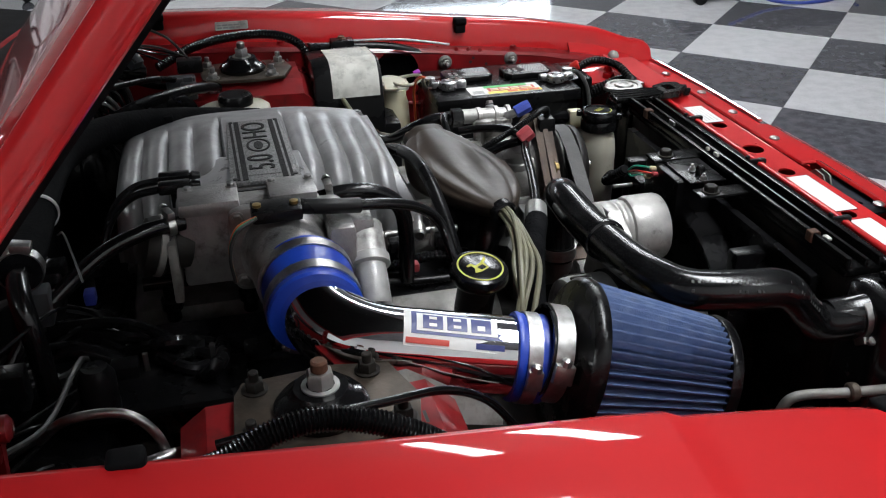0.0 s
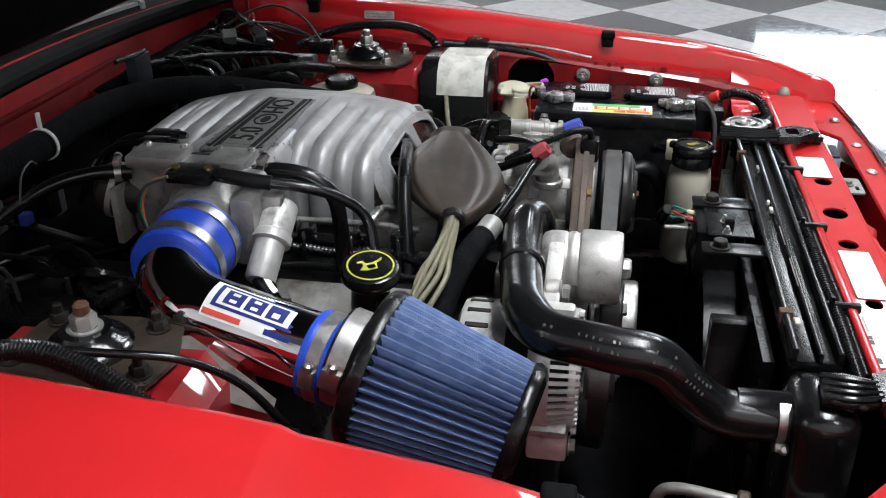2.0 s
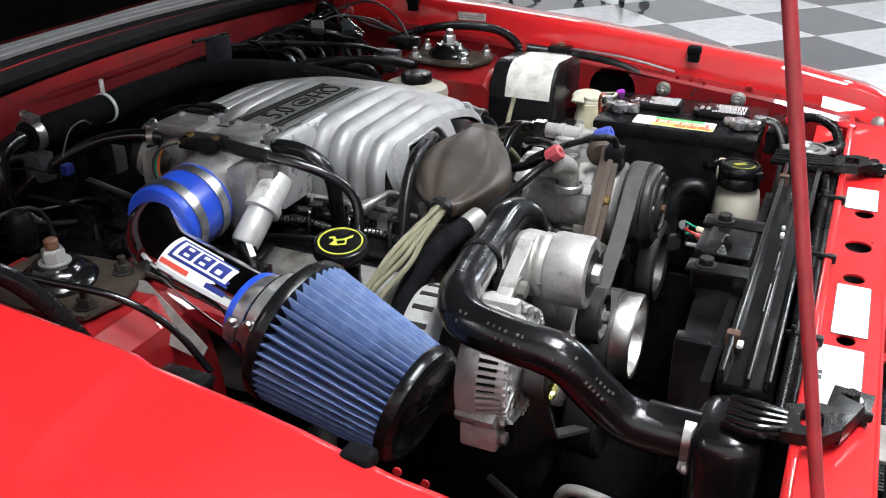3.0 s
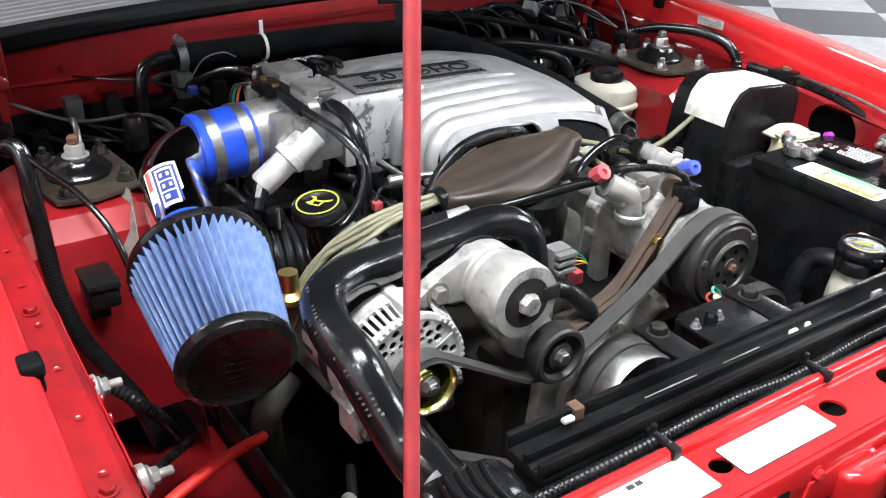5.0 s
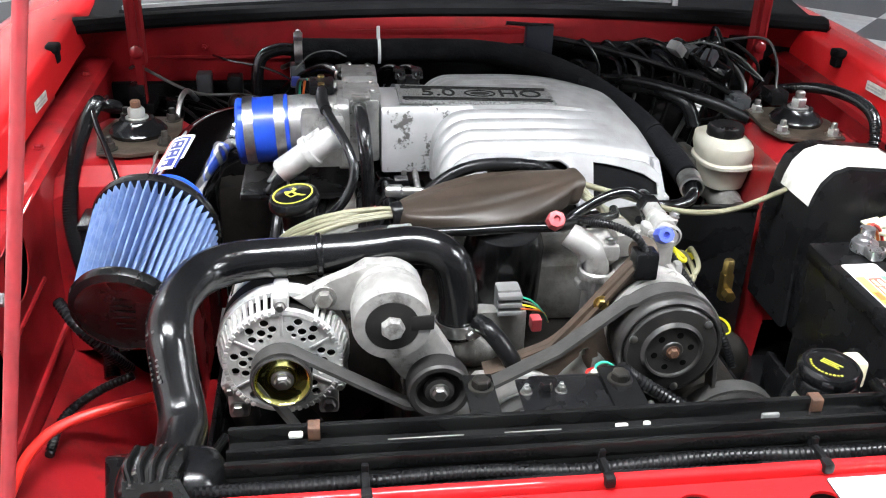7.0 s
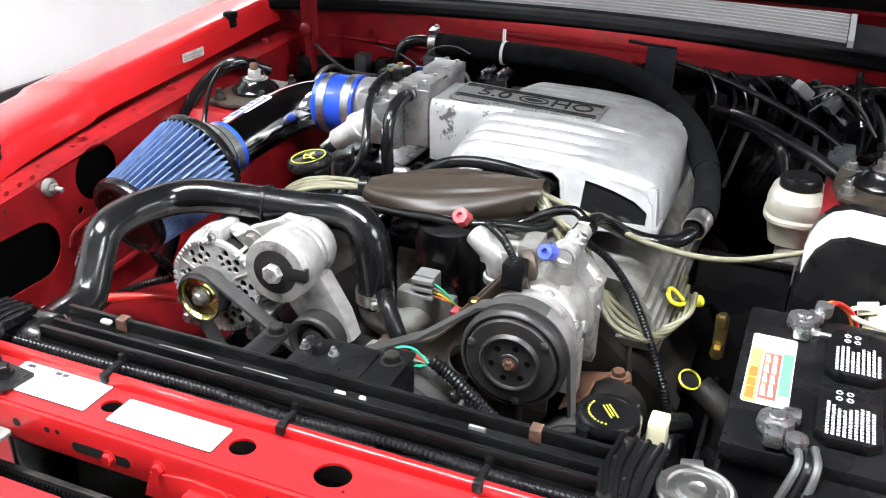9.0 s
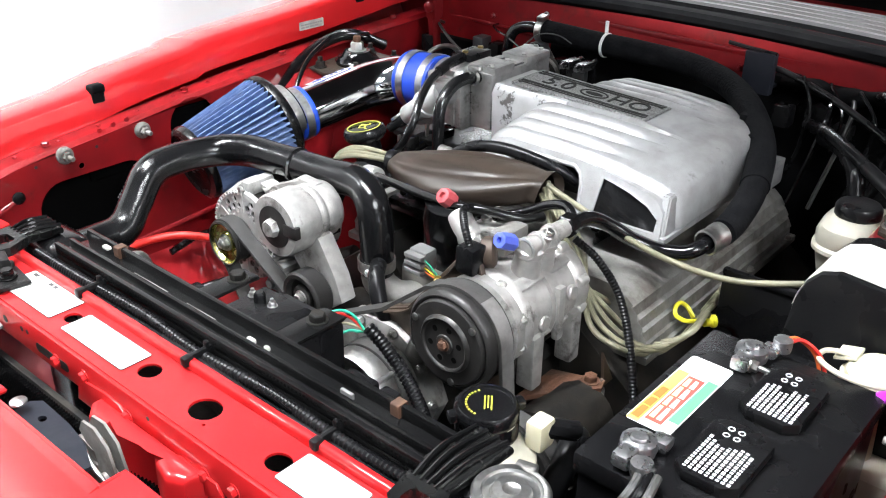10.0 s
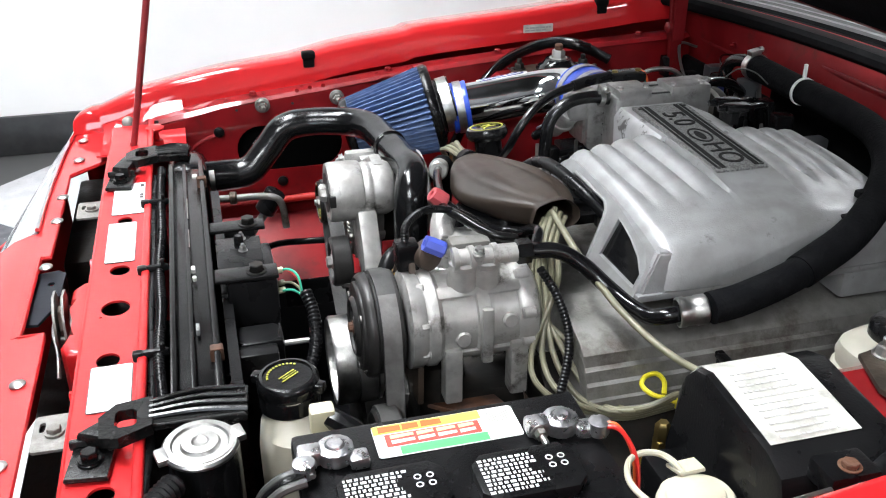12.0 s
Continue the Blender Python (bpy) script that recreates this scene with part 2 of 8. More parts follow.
LAMP = mat("lamp_diffuser", (0.9, 0.9, 0.9), 0.5, emit=(0.93, 0.965, 1.0), estr=LAMP_POWER)
WINDOW_GLOW = mat("bright_window", (0.9, 0.9, 0.9), 0.3, emit=(0.80, 0.90, 1.0), estr=WINDOW_POWER)
WHITE_NUT = mat("pale_zinc_nut", (0.44, 0.44, 0.42), 0.36, 0.6, (0.34, 0.34, 0.32), 60)
TAN_PLATE = mat("tan_zinc_plate", (0.085, 0.066, 0.050), 0.4, 0.6, (0.045, 0.036, 0.028), 30, 0.2, 200, rough2=0.55)


# ---- shape helpers ----
def thing(name, base, label, category, group="", kind=""):
    ob = new(name)
    ob.empty_display_size = 0.02
    ob.location = base
    return tagged(ob, label, category, group, kind)


def origin_of(ob):
    """Where a thing's Empty stands; a mesh part stands at the origin."""
    return Vector((0, 0, 0)) if ob.parent else Vector(ob.location)


def part(name, bm, material, parent=None, label="", sharp=38):
    """Link a bmesh, made in world metres, as one mesh object under parent."""
    bmesh.ops.recalc_face_normals(bm, faces=bm.faces)
    lim = radians(sharp)
    for f in bm.faces:
        f.smooth = True
    for e in bm.edges:
        if len(e.link_faces) == 2 and e.calc_face_angle(0) > lim:
            e.smooth = False
    me = bpy.data.meshes.new(name)
    bm.to_mesh(me)
    bm.free()
    me.materials.append(material)
    ob = new(name, me)
    if parent:
        ob.parent = parent
        ob.matrix_parent_inverse = Matrix.Translation(-origin_of(parent))
    if label:
        ob["label"] = label
    return ob


def smooth_path(pts, n=8):
    """Points on a smooth curve through pts."""
    p = [Vector(q) for q in pts]
    if len(p) < 3:
        return [p[0].lerp(p[-1], i / n) for i in range(n + 1)]
    e = [p[0] * 2 - p[1]] + p + [p[-1] * 2 - p[-2]]
    out = []
    for i in range(1, len(e) - 2):
        a, b, c, d = e[i - 1:i + 3]
        for k in range(n):
            t = k / n
            out.append(0.5 * ((2 * b) + (c - a) * t + (2 * a - 5 * b + 4 * c - d) * t * t + (3 * b - a - 3 * c + d) * t ** 3))
    out.append(p[-1])
    return out


def sweep(bm, path, radius, seg=10, cap=True, flat=1.0):
    """A tube along path; radius is a number or a function of 0..1."""
    path = [Vector(q) for q in path]
    n = len(path)
    t0 = (path[1] - path[0]).normalized()
    up = Vector((0, 0, 1)) if abs(t0.z) < 0.9 else Vector((1, 0, 0))
    side = t0.cross(up).normalized()
    rings = []
    for i, q in enumerate(path):
        t = (path[min(i + 1, n - 1)] - path[max(i - 1, 0)]).normalized()
        side = (side - t * side.dot(t)).normalized()
        v = t.cross(side)
        r = radius(i / (n - 1)) if callable(radius) else radius
        rings.append([bm.verts.new(q + side * (math.cos(a) * r) + v * (math.sin(a) * r * flat)) for a in (2 * math.pi * k / seg for k in range(seg))])
    for a, b in zip(rings, rings[1:]):
        for k in range(seg):
            bm.faces.new((a[k], a[(k + 1) % seg], b[(k + 1) % seg], b[k]))
    if cap:
        bm.faces.new(rings[0])
        bm.faces.new(rings[-1])
    return bm


def tube(pts, radius, seg=12, n=8, cap=True, flat=1.0):
    return sweep(bmesh.new(), smooth_path(pts, n), radius, seg, cap, flat)


def loom(pts, radius, pitch=0.0055, seg=10):
    """A corrugated conduit through pts."""
    path = smooth_path(pts, 12)
    dist = [0.0]
    for a, b in zip(path, path[1:]):
        dist.append(dist[-1] + (b - a).length)
    m = max(8, int(dist[-1] / (pitch / 2)))
    out, j = [], 0
    for i in range(m + 1):
        d = dist[-1] * i / m
        while j < len(dist) - 2 and dist[j + 1] < d:
            j += 1
        span = max(dist[j + 1] - dist[j], 1e-6)
        out.append(path[j].lerp(path[j + 1], (d - dist[j]) / span))
    return sweep(bmesh.new(), out, lambda u: radius * (1.0 if round(u * m) % 2 else 0.84), seg)


def frame_of(o, d, up=(0, 0, 1)):
    """A matrix at o whose z axis looks along d and whose y axis leans to up."""
    z = Vector(d).normalized()
    y = Vector(up)
    y = y - z * y.dot(z)
    if y.length < 1e-4:
        y = Vector((1, 0, 0)) - z * z.x
    y.normalize()
    x = y.cross(z)
    m = Matrix((x, y, z)).transposed().to_4x4()
    m.translation = Vector(o)
    return m


def lathe(profile, o, d, seg=32, bm=None, up=(0, 0, 1), arc=None, closed=False):
    """Turn the (radius, height) profile round the axis d at o."""
    bm = bm or bmesh.new()
    m = frame_of(o, d, up)
    rings = []
    for r, h in profile:
        if r < 1e-6:
            rings.append([bm.verts.new(m @ Vector((0, 0, h)))])
        else:
            rings.append([bm.verts.new(m @ Vector((math.cos(2 * math.pi * k / seg) * r, math.sin(2 * math.pi * k / seg) * r, h))) for k in range(seg)])
    pairs = list(zip(rings, rings[1:]))
    if closed:
        pairs.append((rings[-1], rings[0]))
    for a, b in pairs:
        for k in range(seg):
            k2 = (k + 1) % seg
            if len(a) == 1 and len(b) == 1:
                continue
            if len(a) == 1:
                bm.faces.new((a[0], b[k], b[k2]))
            elif len(b) == 1:
                bm.faces.new((a[k], a[k2], b[0]))
            else:
                bm.faces.new((a[k], a[k2], b[k2], b[k]))
    return bm


def rod(o, d, r, h, seg=20, bev=0.002, bm=None):
    """A solid round bar from o along d with softened rims."""
    bev = min(bev, r * 0.4, h * 0.4)
    return lathe([(0, 0), (r - bev, 0), (r, bev), (r, h - bev), (r - bev, h), (0, h)], o, d, seg, bm)


def block(x0, x1, y0, y1, z0, z1, bev=0.004, seg=2, bm=None, m=None):
    """A box with rounded edges, in world metres or in the frame m."""
    bm = bm or bmesh.new()
    mm = Matrix.Translation(((x0 + x1) / 2, (y0 + y1) / 2, (z0 + z1) / 2)) @ Matrix.Diagonal((abs(x1 - x0), abs(y1 - y0), abs(z1 - z0), 1))
    made = bmesh.ops.create_cube(bm, size=1, matrix=(m @ mm) if m else mm)
    if bev:
        vs = set(made["verts"])
        es = [e for e in bm.edges if e.verts[0] in vs and e.verts[1] in vs]
        bmesh.ops.bevel(bm, geom=es, offset=bev, segments=seg, profile=0.6, affect="EDGES", clamp_overlap=True)
    return bm


def prism(outline, z0, z1, m=None, bev=0.0, bm=None, seg=2):
    """A flat plate of the given outline, thick from z0 to z1 in the frame m."""
    bm = bm or bmesh.new()
    m = m or Matrix()
    a = [bm.verts.new(m @ Vector((x, y, z0))) for x, y in outline]
    b = [bm.verts.new(m @ Vector((x, y, z1))) for x, y in outline]
    n = len(a)
    f0, f1 = bm.faces.new(a[::-1]), bm.faces.new(b)
    for k in range(n):
        bm.faces.new((a[k], a[(k + 1) % n], b[(k + 1) % n], b[k]))
    if bev:
        bmesh.ops.bevel(bm, geom=list(set(list(f0.edges) + list(f1.edges))), offset=bev, segments=seg, profile=0.6, affect="EDGES", clamp_overlap=True)
    return bm


def plate_with_holes(outline, holes, z0, z1, m=None, bm=None):
    """A plate pierced by the closed outlines in holes."""
    bm = bm or bmesh.new()
    m = m or Matrix()
    loops = [outline] + list(holes)
    es, top = [], []
    for lp in loops:
        vs = [bm.verts.new((x, y, z1)) for x, y in lp]
        top.append(vs)
        es += [bm.edges.new((vs[k], vs[(k + 1) % len(vs)])) for k in range(len(vs))]
    bmesh.ops.triangle_fill(bm, edges=es, use_beauty=True, use_dissolve=False)
    faces = [f for f in bm.faces]
    ext = bmesh.ops.extrude_face_region(bm, geom=faces)
    for v in (g for g in ext["geom"] if isinstance(g, bmesh.types.BMVert)):
        v.co.z = z0
    for v in bm.verts:
        v.co = m @ v.co
    return bm


def circle(cx, cy, r, n=20, ry=None):
    return [(cx + r * math.cos(2 * math.pi * k / n), cy + (ry or r) * math.sin(2 * math.pi * k / n)) for k in range(n)]


def rrect(x0, x1, y0, y1, r=0.006, n=4):
    out = []
    for cx, cy, a in ((x1 - r, y1 - r, 0), (x0 + r, y1 - r, 90), (x0 + r, y0 + r, 180), (x1 - r, y0 + r, 270)):
        out += [(cx + r * math.cos(radians(a + 90 * k / n)), cy + r * math.sin(radians(a + 90 * k / n))) for k in range(n + 1)]
    return out


def hexnut(o, d, r, h, bm=None, stud=0.0):
    """A hexagon nut or bolt head, chamfered, with an optional stud."""
    bm = bm or bmesh.new()
    lathe([(r * 1.35, 0), (r * 1.35, h * 0.16), (r * 0.98, h * 0.18)], o, d, 18, bm)
    lathe([(r, h * 0.16), (r, h * 0.86), (r * 0.86, h), (0, h)], o, d, 6, bm)
    if stud:
        lathe([(r * 0.52, h), (r * 0.52, h + stud * 0.9), (r * 0.42, h + stud), (0, h + stud)], o, d, 12, bm)
    return bm


def grid(xs, ys, fn, bm=None):
    """A sheet of points fn(x, y) over xs and ys."""
    bm = bm or bmesh.new()
    vs = [[bm.verts.new(fn(x, y)) for y in ys] for x in xs]
    for i in range(len(xs) - 1):
        for j in range(len(ys) - 1):
            bm.faces.new((vs[i][j], vs[i + 1][j], vs[i + 1][j + 1], vs[i][j + 1]))
    return bm


def thick(bm, t):
    bmesh.ops.recalc_face_normals(bm, faces=bm.faces)
    bmesh.ops.solidify(bm, geom=list(bm.faces), thickness=t)
    return bm


def lerp_tab(tab, x):
    """Linear look-up of x in a table of (x, value...) rows."""
    if x <= tab[0][0]:
        return tab[0][1:]
    for a, b in zip(tab, tab[1:]):
        if x <= b[0]:
            u = (x - a[0]) / (b[0] - a[0])
            return tuple(p + (q - p) * u for p, q in zip(a[1:], b[1:]))
    return tab[-1][1:]


def lettering(text, size, m, material, parent, depth=0.001, name="lettering", width=1.0):
    cu = bpy.data.curves.new(name, "FONT")
    cu.body, cu.size, cu.extrude = text, size, depth
    cu.align_x, cu.align_y = "CENTER", "CENTER"
    tmp = bpy.data.objects.new(name, cu)
    me = bpy.data.meshes.new_from_object(tmp)
    bpy.data.objects.remove(tmp)
    bm = bmesh.new()
    bm.from_mesh(me)
    bpy.data.meshes.remove(me)
    bmesh.ops.transform(bm, matrix=m @ Matrix.Diagonal((width, 1, 1, 1)), verts=bm.verts)
    return part(name, bm, material, parent)


def text_bars(x0, x1, y0, y1, rows, material, parent, m, h=0.0006, name="print", fill=0.62, seed=1, words=4, gap=0.03):
    """Unreadable printing as rows of small bars, in the plane of m."""
    rnd = random.Random(seed)
    bm = bmesh.new()
    step = (y1 - y0) / rows
    for r in range(rows):
        ya = y0 + r * step
        x = x0
        end = x1 - rnd.random() * (x1 - x0) * 0.25
        while x < end:
            w = (x1 - x0) / words * (0.35 + 0.9 * rnd.random())
            xb = min(x + w, end)
            prism([(x, ya), (xb, ya), (xb, ya + step * fill), (x, ya + step * fill)], 0, h, m, bm=bm)
            x = xb + (x1 - x0) * gap
    return part(name, bm, material, parent)


def clamp(o, d, r, parent, w=0.013, screw=(0, 0, 1), name="hose_clamp", label="steel worm-drive hose clamp"):
    """A worm-drive band with its screw housing."""
    bm = lathe([(r, -w / 2), (r + 0.0016, -w / 2), (r + 0.0016, w / 2), (r, w / 2)], o, d, 32, closed=True)
    m = frame_of(o, d, screw)
    block(-0.010, 0.010, r, r + 0.009, -w * 0.55, w * 0.55, 0.002, 2, bm, m)
    lathe([(0.0055, 0), (0.0055, 0.006), (0.003, 0.008), (0, 0.008)], m @ Vector((0.009, r + 0.006, 0)), m.to_3x3() @ Vector((1, 0, 0)), 8, bm)
    return part(name, bm, STEEL, parent, label)


# ---- the room ----
floor = tagged(new("floor"), "glossy grey and black checkered tile floor", "floor", kind="structure")
part("floor_base", block(-9, 9, -2.95, 9.5, -0.12, -0.006, 0), GROUT, floor)

wall_south = part("wall_south", block(-9, 9, -3.02, -2.87, -0.006, 3.6, 0), WALL)
tagged(wall_south, "plain white painted showroom wall", "wall", kind="structure")
baseboard = part("baseboard", block(-8.99, 8.99, -2.87, -2.845, -0.004, 0.16, 0.004), BASEB)
tagged(baseboard, "black vinyl baseboard along the white wall", "baseboard", kind="structure")
# unseen end walls, grey so that they bounce less light
for nm, box in (("wall_west", (-9.15, -9, -3.02, 9.6, -0.006, 3.6)), ("wall_east", (9, 9.15, -3.02, 9.6, -0.006, 3.6))):
    tagged(part(nm, block(*box, 0), GREY_WALL), "plain unseen wall, grey to cut bounced light", "wall", kind="structure")
bm = plate_with_holes([(-9, -0.006), (9, -0.006), (9, 3.6), (-9, 3.6)], [rrect(1.95, 4.1, 1.2, 2.5, 0.01)], 0, 0.15, frame_of((0, 9.65, 0), (0, -1, 0)))
tagged(part("wall_north", bm, WALL), "white showroom wall with a bright window", "wall", kind="structure")
win = tagged(new("window_1"), "bright daylit shop window with grey frame", "window", kind="structure")
part("pane", block(1.95, 4.1, 9.60, 9.61, 1.2, 2.5, 0), WINDOW_GLOW, win)
for x in (1.95, 4.1):
    part("window_frame", block(x - 0.03, x + 0.03, 9.52, 9.59, 1.2, 2.5, 0.004), GREY_PLASTIC, win)
part("window_sill", block(1.9, 4.15, 9.42, 9.6, 1.16, 1.2, 0.006), WALL, win)
# unseen ceiling, its darkness set for reflections and fill light
ceiling = part("ceiling", block(-9.1, 9.1, -3.0, 9.6, 3.6, 3.7, 0), CEIL)
tagged(ceiling, "unseen ceiling, kept dark for the reflections", "ceiling", kind="structure")


def ceiling_light(x, y, lx, ly):
    t = thing("ceiling_light", (x, y, 3.5), "unseen fluorescent ceiling light with white diffuser, placed for its light", "ceiling light", "ceiling lights")
    part("housing", block(x - lx / 2 - 0.03, x + lx / 2 + 0.03, y - ly / 2 - 0.03, y + ly / 2 + 0.03, 3.5, 3.6, 0.01), VENT, t)
    part("diffuser", block(x - lx / 2, x + lx / 2, y - ly / 2, y + ly / 2, 3.46, 3.498, 0.01), LAMP, t)
    return t


for spot in LIGHTS:
    ceiling_light(*spot)


# ---- the car's body ----
car = thing("car", (0.2, 0, 0), "red car with its hood propped open", "car")

# fender: rows of x, edge y, edge z, crown y, crown z, side y
FEN = [(-1.0, 0.655, 0.985, 0.76, 0.985, 0.865), (-0.36, 0.652, 0.982, 0.76, 0.98, 0.868), (0.0, 0.655, 0.966, 0.765, 0.968, 0.872), (0.2, 0.658, 0.950, 0.765, 0.953, 0.872),
       (0.45, 0.662, 0.922, 0.765, 0.926, 0.868), (0.62, 0.664, 0.905, 0.76, 0.903, 0.855), (0.76, 0.665, 0.880, 0.75, 0.872, 0.83), (0.84, 0.665, 0.850, 0.74, 0.845, 0.80)]

# how much higher the passenger fender's edge stands
FEN_LIFT = [(-1.0, 0.018), (-0.25, 0.024), (-0.1, 0.017), (0.0, 0.012), (0.245, 0.014), (0.259, 0.009), (0.385, 0.008), (0.475, -0.002), (0.85, -0.002)]


def fender_row(x, s):
    ey, ez, cy, cz, sy = lerp_tab(FEN, x)
    if s < 0:
        lift = lerp_tab(FEN_LIFT, x)[0]
        ez, cz = ez + lift, cz + lift * 0.8
    pts = [(ey - 0.004, ez - 0.055), (ey, ez - 0.010), (ey + 0.004, ez - 0.003), (ey + 0.012, ez), (0.5 * (ey + cy), ez - 0.004), (cy, ez - 0.012), (cy + 0.035, ez - 0.026),
           (cy + 0.07, ez - 0.052), (sy - 0.008, cz - 0.10), (sy, cz - 0.2), (sy, 0.62), (sy - 0.01, 0.45), (sy - 0.03, 0.28)]
    return [(x, s * y, z) for y, z in pts]


def fender(s):
    bm = bmesh.new()
    xs = sorted([-1.0 + 1.84 * i / 46 for i in range(47)] + [0.245, 0.259])
    rows = []
    for x in xs:
        row = []
        for (px, y, z) in fender_row(x, s):
            if z < 0.66 and 0.02 < x < 0.70:
                w = 0.33 ** 2 - (x - 0.36) ** 2
                z = max(z, 0.33 + math.sqrt(max(w, 0)))
            row.append(bm.verts.new((px, y, z)))
        rows.append(row)
    for a, b in zip(rows, rows[1:]):
        for k in range(len(a) - 1):
            if (a[k].co - a[k + 1].co).length + (b[k].co - b[k + 1].co).length > 1e-5:
                bm.faces.new((a[k], a[k + 1], b[k + 1], b[k]))
    f = part("fender", bm, RED, car, "glossy red front fender", 50)
    # the rounded front tip of the fender
    bm = bmesh.new()
    last = fender_row(0.84, s)
    cols = []
    for i in range(7):
        a = radians(90 * i / 6)
        cols.append([bm.verts.new((0.84 + 0.05 * math.sin(a), s * (0.665 + (abs(y) - 0.665) * (1 - 0.35 * (1 - math.cos(a)))), z - 0.03 * (1 - math.cos(a)))) for _, y, z in last])
    for a, b in zip(cols, cols[1:]):
        for k in range(len(a) - 1):
            bm.faces.new((a[k], a[k + 1], b[k + 1], b[k]))
    part("fender_tip", bm, RED, f)
    return f


fenders = {s: fender(s) for s in (1, -1)}


def apron(s):
    """Inner fender: ledge, wall and bottom, pierced by its oval and round openings."""
    bm = bmesh.new()
    xs = [-0.36 + 1.16 * i / 40 for i in range(41)]
    rows = []
    for x in xs:
        ey, ez = lerp_tab(FEN, x)[:2]
        z = ez - 0.052
        rows.append([bm.verts.new((x, s * y, zz)) for y, zz in ((ey + 0.006, z - 0.004), (ey - 0.012, z), (ey - 0.036, z - 0.003), (ey - 0.044, z - 0.010))])
    for a, b in zip(rows, rows[1:]):
        for k in range(3):
            bm.faces.new((a[k], a[k + 1], b[k + 1], b[k]))
    led = part("fender_ledge", thick(bm, 0.002), RED_BAY_SHADE, car, "red painted inner fender ledge", 30)
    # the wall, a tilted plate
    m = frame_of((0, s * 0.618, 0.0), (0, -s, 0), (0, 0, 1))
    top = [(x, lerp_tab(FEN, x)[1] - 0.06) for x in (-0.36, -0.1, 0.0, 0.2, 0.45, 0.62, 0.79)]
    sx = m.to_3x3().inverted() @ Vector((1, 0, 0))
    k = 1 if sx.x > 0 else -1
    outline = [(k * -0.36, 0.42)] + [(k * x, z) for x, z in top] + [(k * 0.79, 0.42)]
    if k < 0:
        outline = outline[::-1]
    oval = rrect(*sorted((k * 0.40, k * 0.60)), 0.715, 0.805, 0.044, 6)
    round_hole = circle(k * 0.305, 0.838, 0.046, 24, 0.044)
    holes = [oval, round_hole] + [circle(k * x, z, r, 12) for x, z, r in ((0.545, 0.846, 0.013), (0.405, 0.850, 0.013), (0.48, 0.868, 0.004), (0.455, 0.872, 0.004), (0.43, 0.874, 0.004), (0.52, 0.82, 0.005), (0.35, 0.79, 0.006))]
    part("inner_fender_wall", plate_with_holes(outline, holes, 0, 0.002, m), RED_BAY_SHADE, car, "red painted inner fender wall with openings")
    # black boxes stand in for the dark behind the openings; then the lower rail
    part("opening_dark", block(0.16, 0.79, min(s * 0.64, s * 0.655), max(s * 0.64, s * 0.655), 0.42, 0.81, 0.005), HOLE, car)
    part("opening_dark", block(0.16, 0.50, min(s * 0.632, s * 0.640), max(s * 0.632, s * 0.640), 0.78, 0.862, 0.003), HOLE, car)
    bm = grid([0.10 + 0.06 * i for i in range(12)], [0.0, 0.2, 0.4, 0.6, 0.8, 1.0],
              lambda x, u: Vector((x, s * (0.615 - 0.20 * u), 0.62 - 0.10 * u - 0.05 * math.sin(u * 3.1) * (0.5 + 0.5 * math.sin(x * 9)))))
    part("frame_rail", thick(bm, 0.004), RED_BAY_SHADE, car, "red frame rail beneath the bay")
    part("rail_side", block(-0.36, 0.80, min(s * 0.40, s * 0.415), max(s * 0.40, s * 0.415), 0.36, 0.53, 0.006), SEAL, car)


for s in (1, -1):
    apron(s)


def rubber_bumper(x, s):
    ey, ez = lerp_tab(FEN, x)[:2]
    ez += lerp_tab(FEN_LIFT, x)[0] if s < 0 else 0.0
    bm = block(x - 0.011, x + 0.011, s * ey - 0.012, s * ey + 0.004, ez - 0.026, ez - 0.004, 0.004)
    block(x - 0.013, x + 0.013, s * ey - 0.014, s * ey + 0.006, ez - 0.010, ez + 0.005, 0.005, 3, bm)
    part("rubber_bumper", bm, SEAL, fenders[s], "black rubber hood bumper")


for s in (1, -1):
    for x in (-0.144, 0.449):
        rubber_bumper(x, s)
    ey, ez = lerp_tab(FEN, 0.0)[:2]
    m = frame_of((-0.008, s * (ey - 0.006), ez - 0.020), (0, -s, 0), (0, 0, 1))
    st = part("sticker", prism(rrect(-0.031, 0.031, -0.008, 0.008, 0.002), 0, 0.0008, m), OLD_LABEL, fenders[s], "small pale identification sticker")
    text_bars(-0.027, 0.027, -0.005, 0.005, 2, GREY_INK, st, m @ Matrix.Translation((0, 0, 0.0009)), 0.0003, seed=5, words=6)
    # bolts along the inner fender
    for x, z, r in ((0.546, 0.846, 0.010), (0.406, 0.850, 0.010)):
        bm = lathe([(0.014, 0), (0.014, 0.006), (0.009, 0.010)], (x, s * 0.617, z), (0, -s, 0), 18)
        hexnut((x, s * 0.608, z), (0, -s, 0), 0.008, 0.008, bm, 0.012)
        part("apron_bolt", bm, ALU_DULL, car, "dull bolt with washer")
    for x, z in ((0.63, 0.80), (0.52, 0.69), (0.66, 0.70)):
        part("rubber_plug", lathe([(0.010, 0), (0.010, 0.003), (0.006, 0.005), (0, 0.005)], (x, s * 0.616, z), (0, -s, 0), 14), RUBBER, car)


